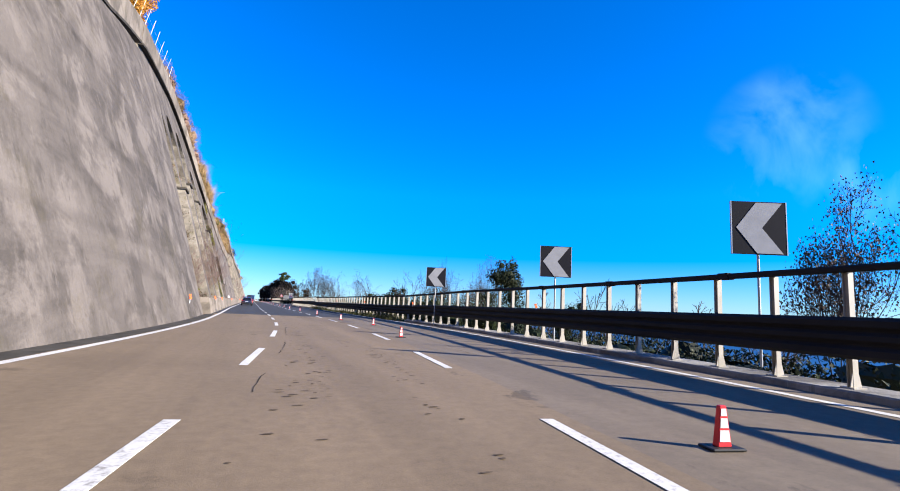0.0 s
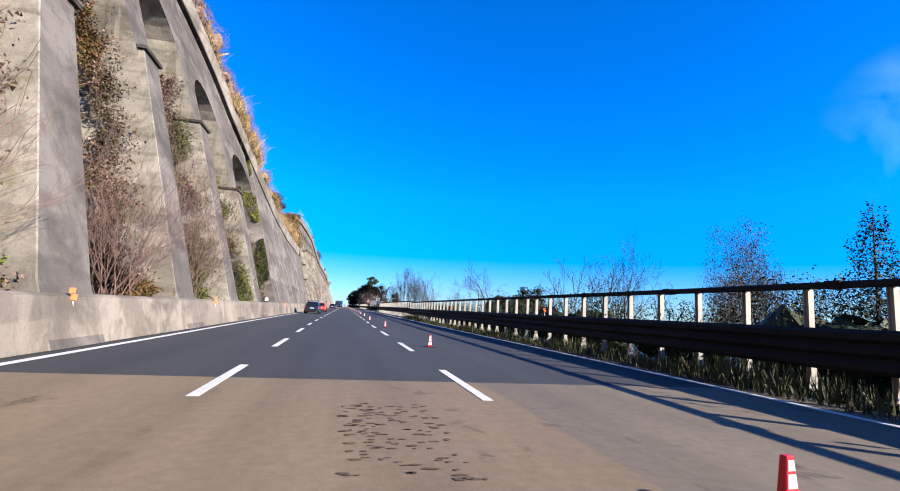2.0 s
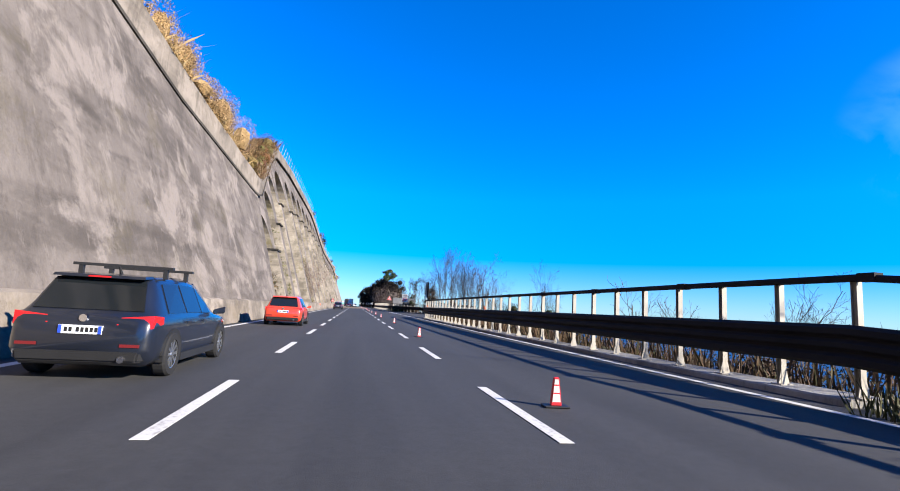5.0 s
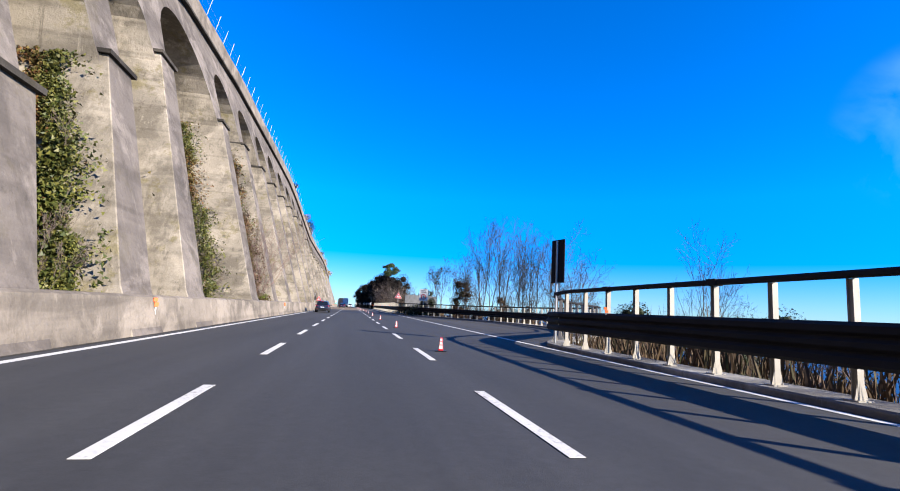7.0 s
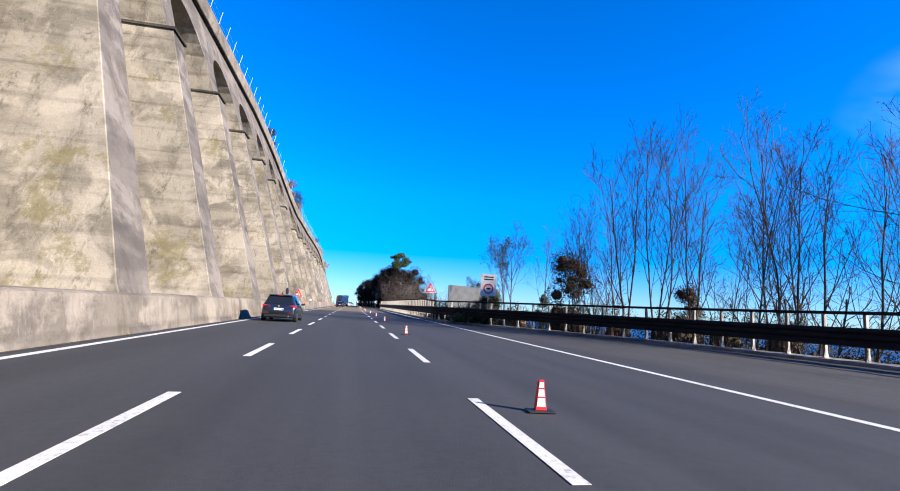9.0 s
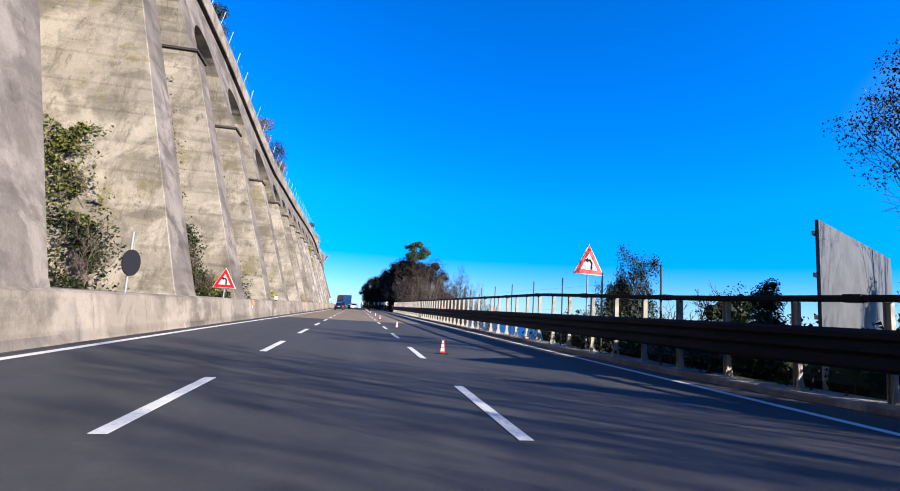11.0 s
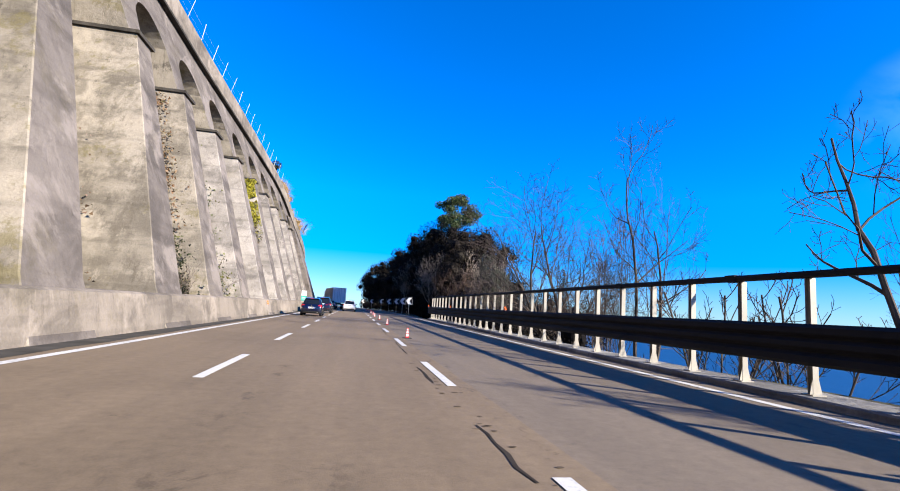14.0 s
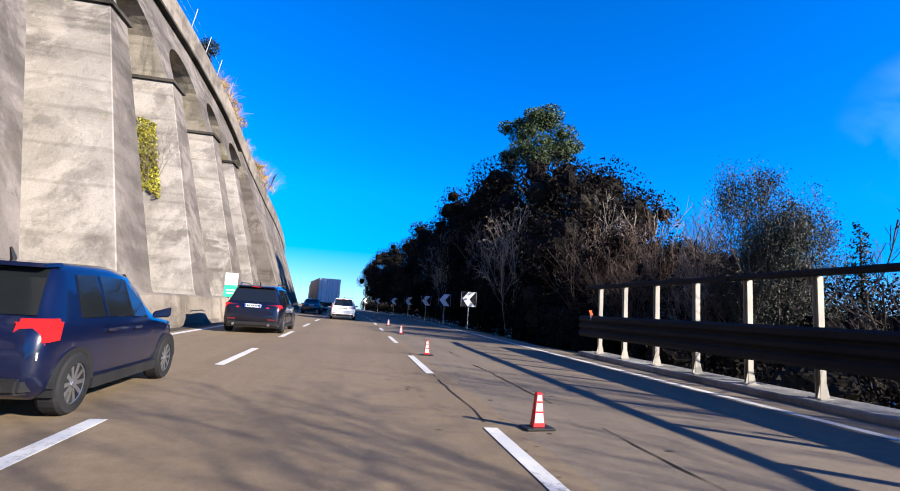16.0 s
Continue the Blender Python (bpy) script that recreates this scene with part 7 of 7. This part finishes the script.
    for s in (-1, 1):
        bm = bmesh.new()
        if lamp == "tall":
            hexa(bm, ((s * hw * 0.60, 0.015, lz - 0.12), (s * hw * 0.96, 0.06, lz - 0.12), (s * hw * 1.0, 0.24, lz - 0.10), (s * hw * 0.62, 0.18, lz - 0.12)),
                 ((s * hw * 0.62, 0.055, lz + 0.11), (s * hw * 0.96, 0.10, lz + 0.12), (s * hw * 1.0, 0.27, lz + 0.12), (s * hw * 0.64, 0.22, lz + 0.11)))
            bmesh.ops.bevel(bm, geom=bm.edges[:], offset=0.03, segments=2, affect="EDGES")
        else:
            hexa(bm, ((s * hw * 0.46, 0.025, lz - 0.05), (s * hw * 0.93, 0.065, lz - 0.09), (s * hw * 0.985, 0.36, lz - 0.03), (s * hw * 0.46, 0.15, lz - 0.05)),
                 ((s * hw * 0.50, 0.07, lz + 0.05), (s * hw * 0.95, 0.10, lz + 0.09), (s * hw * 0.985, 0.34, lz + 0.07), (s * hw * 0.50, 0.2, lz + 0.05)))
        part("tail_lamp", bm, M_LAMP, base, "red tail lamp")
        if lamp == "tall":
            bm = bmesh.new()
            box(bm, min(s * hw * 0.63, s * hw * 0.91), max(s * hw * 0.63, s * hw * 0.91), 0.04, 0.2, lz - 0.24, lz - 0.17)
            part("reversing_lamp", bm, M_CLEAR, base, "clear reversing lamp")
        bm = bmesh.new()
        box(bm, min(s * hw * 0.55, s * hw * 0.82), max(s * hw * 0.55, s * hw * 0.82), -0.012, 0.05, 0.46, 0.50)
        if lamp == "tall":
            bm.free()
        else:
            part("reflector", bm, M_REFLEX, base)
        bm = bmesh.new()
        hexa(bm, ((s * hw * 0.5, L - 0.06, hood * 0.68), (s * hw * 0.84, L - 0.16, hood * 0.68), (s * hw * 0.84, L - 0.3, hood * 0.68), (s * hw * 0.5, L - 0.25, hood * 0.68)),
             ((s * hw * 0.5, L - 0.10, hood * 0.8), (s * hw * 0.88, L - 0.22, hood * 0.8), (s * hw * 0.88, L - 0.36, hood * 0.8), (s * hw * 0.5, L - 0.3, hood * 0.8)))
        part("headlamp", bm, M_CLEAR, base)
        # mirror
        bm = bmesh.new()
        my = L * 0.655
        hexa(bm, ((s * (hw - 0.02), my, belt - 0.02), (s * (hw + 0.19), my + 0.02, belt), (s * (hw + 0.17), my + 0.12, belt + 0.01), (s * (hw - 0.02), my + 0.1, belt)),
             ((s * (hw - 0.02), my, belt + 0.06), (s * (hw + 0.2), my + 0.02, belt + 0.14), (s * (hw + 0.16), my + 0.13, belt + 0.13), (s * (hw - 0.02), my + 0.08, belt + 0.07)))
        bmesh.ops.bevel(bm, geom=bm.edges[:], offset=0.02, segments=1, affect="EDGES")
        part("mirror", bm, paint if kind != "suv" else M_TRIM, base)
        for hy in (L * 0.30, L * 0.49):
            bm = bmesh.new()
            box(bm, min(s * (hw - 0.01), s * (hw + 0.028)), max(s * (hw - 0.01), s * (hw + 0.028)), hy, hy + 0.19, belt * 0.86, belt * 0.86 + 0.03)
            part("door_handle", bm, M_CHROME if kind != "hatch" else paint, base)
        # wheel arches
        for wy in arch_y:
            bm = bmesh.new()
            k = 18
            a = [[bm.verts.new((s * (hw + o), wy + q * math.cos(t * math.pi / k), r + q * math.sin(t * math.pi / k))) for q, o in ((r * 1.02, 0.004), (r * 1.17, 0.012), (r * 1.17, -0.16))] for t in range(k + 1)]
            for p, q in zip(a, a[1:]):
                for i in range(2):
                    bm.faces.new((p[i], q[i], q[i + 1], p[i + 1]))
            part("wheel_arch", bm, M_TRIM, base)
            bm = bmesh.new()
            v = [bm.verts.new((s * (hw + 0.002), wy + r * 1.1 * math.cos(t * math.tau / 24), r + r * 1.1 * math.sin(t * math.tau / 24))) for t in range(24) if r + r * 1.1 * math.sin(t * math.tau / 24) > 0.16]
            u = [bm.verts.new((s * (hw - 0.2), q.co.y, q.co.z)) for q in v]
            bm.faces.new(v)
            for i in range(len(v)):
                bm.faces.new((v[i], u[i], u[(i + 1) % len(v)], v[(i + 1) % len(v)]))
            part("wheel_housing", bm, M_TRIM, base)
            wheel(base, s * (hw - 0.075), wy, r, 0.2, s)
        bm = bmesh.new()
        box(bm, min(s * hw * 0.9, s * (hw + 0.012)), max(s * hw * 0.9, s * (hw + 0.012)), ro + r * 1.2, ro + wb - r * 1.2, 0.19, 0.30)
        part("sill", bm, M_TRIM, base)
    # bumper, plate, badge
    bm = bmesh.new()
    hexa(bm, ((-hw * 0.80, -0.02, 0.26), (hw * 0.80, -0.02, 0.26), (hw * 0.93, 0.3, 0.24), (-hw * 0.93, 0.3, 0.24)),
         ((-hw * 0.82, -0.035, 0.40), (hw * 0.82, -0.035, 0.40), (hw * 0.95, 0.3, 0.40), (-hw * 0.95, 0.3, 0.40)))
    bmesh.ops.bevel(bm, geom=bm.edges[:], offset=0.025, segments=2, affect="EDGES")
    part("bumper", bm, M_TRIM, base)
    pl = []
    py = 0.035 if plate_z > 0.6 else -0.02
    bm = bmesh.new()
    box(bm, -0.26, 0.26, py - 0.05, py + 0.03, plate_z, plate_z + 0.11)
    plate_ob = part("number_plate", bm, M_PLATE, base, "white number plate")
    for k in range(7):
        bm = bmesh.new()
        x = -0.185 + k * 0.055 + (0.03 if k > 1 else 0)
        box(bm, x, x + 0.036, py - 0.055, py - 0.0505, plate_z + 0.025, plate_z + 0.085)
        part("plate_bar", bm, M_TRIM, plate_ob)
    bm = bmesh.new()
    for x in (-0.258, 0.218):
        box(bm, x, x + 0.04, py - 0.055, py - 0.0505, plate_z + 0.002, plate_z + 0.108)
    part("plate_band", bm, M_BLUEBAND, plate_ob)
    bm = bmesh.new()
    tube(bm, [(0, 0.02, belt * 0.93), (0, 0.10, belt * 0.93)], 0.05, 14, caps=True)
    part("badge", bm, M_CHROME, base)
    bm = bmesh.new()
    box(bm, -0.14, 0.14, y1 - 0.11, y1 - 0.09, z1 + 0.012, z1 + 0.035)
    part("brake_lamp", bm, M_LAMP, base, "small high red brake lamp")
    for s in ((-1, 1) if kind == "suv" else (1,)):
        bm = bmesh.new()
        tube(bm, [(s * hw * 0.6, -0.045, 0.30), (s * hw * 0.6, 0.1, 0.30)], 0.045, 12, caps=True)
        part("exhaust", bm, M_CHROME, base)
    bm = bmesh.new()
    tube(bm, [(0, L * 0.22, H - 0.02), (0, L * 0.2, H + 0.09)], [0.03, 0.012], 6, caps=True)
    part("aerial", bm, M_TRIM, base)
    if kind == "suv":
        for s in (-1, 1):
            bm = bmesh.new()
            tube(bm, [(s * hw * 0.66, 0.8, H * 0.985), (s * hw * 0.67, 0.95, H + 0.035), (s * hw * 0.68, L * 0.5, H + 0.045), (s * hw * 0.67, L * 0.57, H * 0.985)], 0.02, 6, caps=True)
            part("roof_rail", bm, M_CHROME, base)
    if rack:
        for y in (L * 0.24, L * 0.46):
            bm = bmesh.new()
            box(bm, -hw * 0.78, hw * 0.78, y - 0.04, y + 0.04, H + 0.09, H + 0.13)
            for s in (-1, 1):
                box(bm, s * hw * 0.66 - 0.03, s * hw * 0.66 + 0.03, y - 0.03, y + 0.03, H - 0.06, H + 0.09)
            part("roof_bar", bm, M_TRIM, base, "black roof bar")
    return base


P_GREY = car_paint("slate_grey_paint", (0.010, 0.013, 0.022), 0.2)
P_RED = car_paint("red_paint", (0.55, 0.045, 0.02), 0.1)
P_WHITE = car_paint("white_paint", (0.72, 0.72, 0.72), 0.0)
P_NAVY = car_paint("navy_paint", (0.004, 0.005, 0.014), 0.15)
P_BLUE = car_paint("dark_blue_paint", (0.0015, 0.004, 0.022), 0.0)

c = car("hatchback", "slate grey hatchback with a black roof rack in the overtaking lane", P_GREY, 4.25, 1.79, 1.48, 2.62, 0.32, "hatch", True)
c.matrix_basis = pose(-3.75, -35.0, 0)
c = car("hatchback", "bright red hatchback in the overtaking lane", P_RED, 4.05, 1.76, 1.45, 2.55, 0.31, "hatch")
c.matrix_basis = pose(-3.6, -17.4, 0)
c = car("hatchback", "dark grey hatchback in the overtaking lane", P_GREY, 4.2, 1.78, 1.5, 2.6, 0.32, "hatch")
c.matrix_basis = pose(-3.65, 61.5, 0)
c = car("sport_utility_car", "dark navy sport utility car with chrome roof rails", P_NAVY, 4.7, 1.89, 1.68, 2.86, 0.37, "suv", False, 0.88)
c.matrix_basis = pose(-3.0, 180.6, 0)
c = car("small_hatchback", "small dark blue city car with tall red tail lamps", P_BLUE, 3.47, 1.62, 1.46, 2.34, 0.29, "hatch", False, 0.6, "tall")
c.matrix_basis = pose(-3.03, 167.65, 0)
c = car("crossover_car", "white crossover car with dark windows in the middle lane", P_WHITE, 4.35, 1.82, 1.6, 2.6, 0.34, "suv", False, 0.8)
c.matrix_basis = pose(-0.35, 200.2, 0, 0, 0, 1)
c = car("saloon_car", "dark saloon car near the bend", P_NAVY, 4.6, 1.8, 1.45, 2.7, 0.32, "saloon", False, 0.8)
c.matrix_basis = Matrix.Translation(on(212, -3.4)) @ pose(0, 0, 0, 0, 0, 3)


def truck():
    base = tagged(new("lorry"), "white box lorry with twin rear doors near the bend", "lorry")
    mw = plain("lorry_white", (0.74, 0.75, 0.75), 0.45, 0, 0.4, 0.06, 0.8)
    mg = plain("lorry_grey_curtain", (0.30, 0.31, 0.33), 0.6, 0, 0.3, 0.12, 0.8)
    bm = bmesh.new()
    box(bm, -1.25, 1.25, 0.05, 13.2, 1.15, 3.95)
    bmesh.ops.bevel(bm, geom=bm.edges[:], offset=0.04, segments=1, affect="EDGES")
    part("box_body", bm, mg, base, "grey curtain-sided body")
    for s in (-1, 1):
        bm = bmesh.new()
        box(bm, min(s * 0.02, s * 1.2), max(s * 0.02, s * 1.2), 0.0, 0.055, 1.2, 3.9)
        door = part("rear_door", bm, mw, base, "white rear door")
        for x in (0.3, 0.9):
            bm = bmesh.new()
            tube(bm, [(s * x, -0.02, 1.2), (s * x, -0.02, 3.88)], 0.02, 6, caps=True)
            part("lock_bar", bm, M_POLE, door)
        bm = bmesh.new()
        box(bm, min(s * 0.75, s * 1.15), max(s * 0.75, s * 1.15), -0.02, 0.06, 0.80, 0.95)
        part("tail_lamp", bm, M_LAMP, base, "red tail lamp")
        for y in (1.6, 2.9, 4.2, 11.6, 15.0):
            wheel(base, s * 1.08, y, 0.5, 0.3, s)
    bm = bmesh.new()
    box(bm, -1.2, 1.2, 0.02, 0.14, 0.5, 0.66)
    part("underrun_bar", bm, M_POLE, base)
    bm = bmesh.new()
    box(bm, -0.5, 0.5, 0.3, 15.6, 0.75, 1.14)
    part("chassis", bm, M_TRIM, base)
    bm = bmesh.new()
    hexa(bm, ((-1.22, 13.7, 0.6), (1.22, 13.7, 0.6), (1.22, 16.0, 0.6), (-1.22, 16.0, 0.6)), ((-1.2, 13.7, 3.6), (1.2, 13.7, 3.6), (1.2, 15.6, 3.6), (-1.2, 15.6, 3.6)))
    bmesh.ops.bevel(bm, geom=bm.edges[:], offset=0.1, segments=2, affect="EDGES")
    part("cab", bm, mw, base, "white driver's cab")
    return base


truck().matrix_basis = Matrix.Translation(on(222.5, -2.0)) @ pose(0, 0, 0, 0, 0, 9)
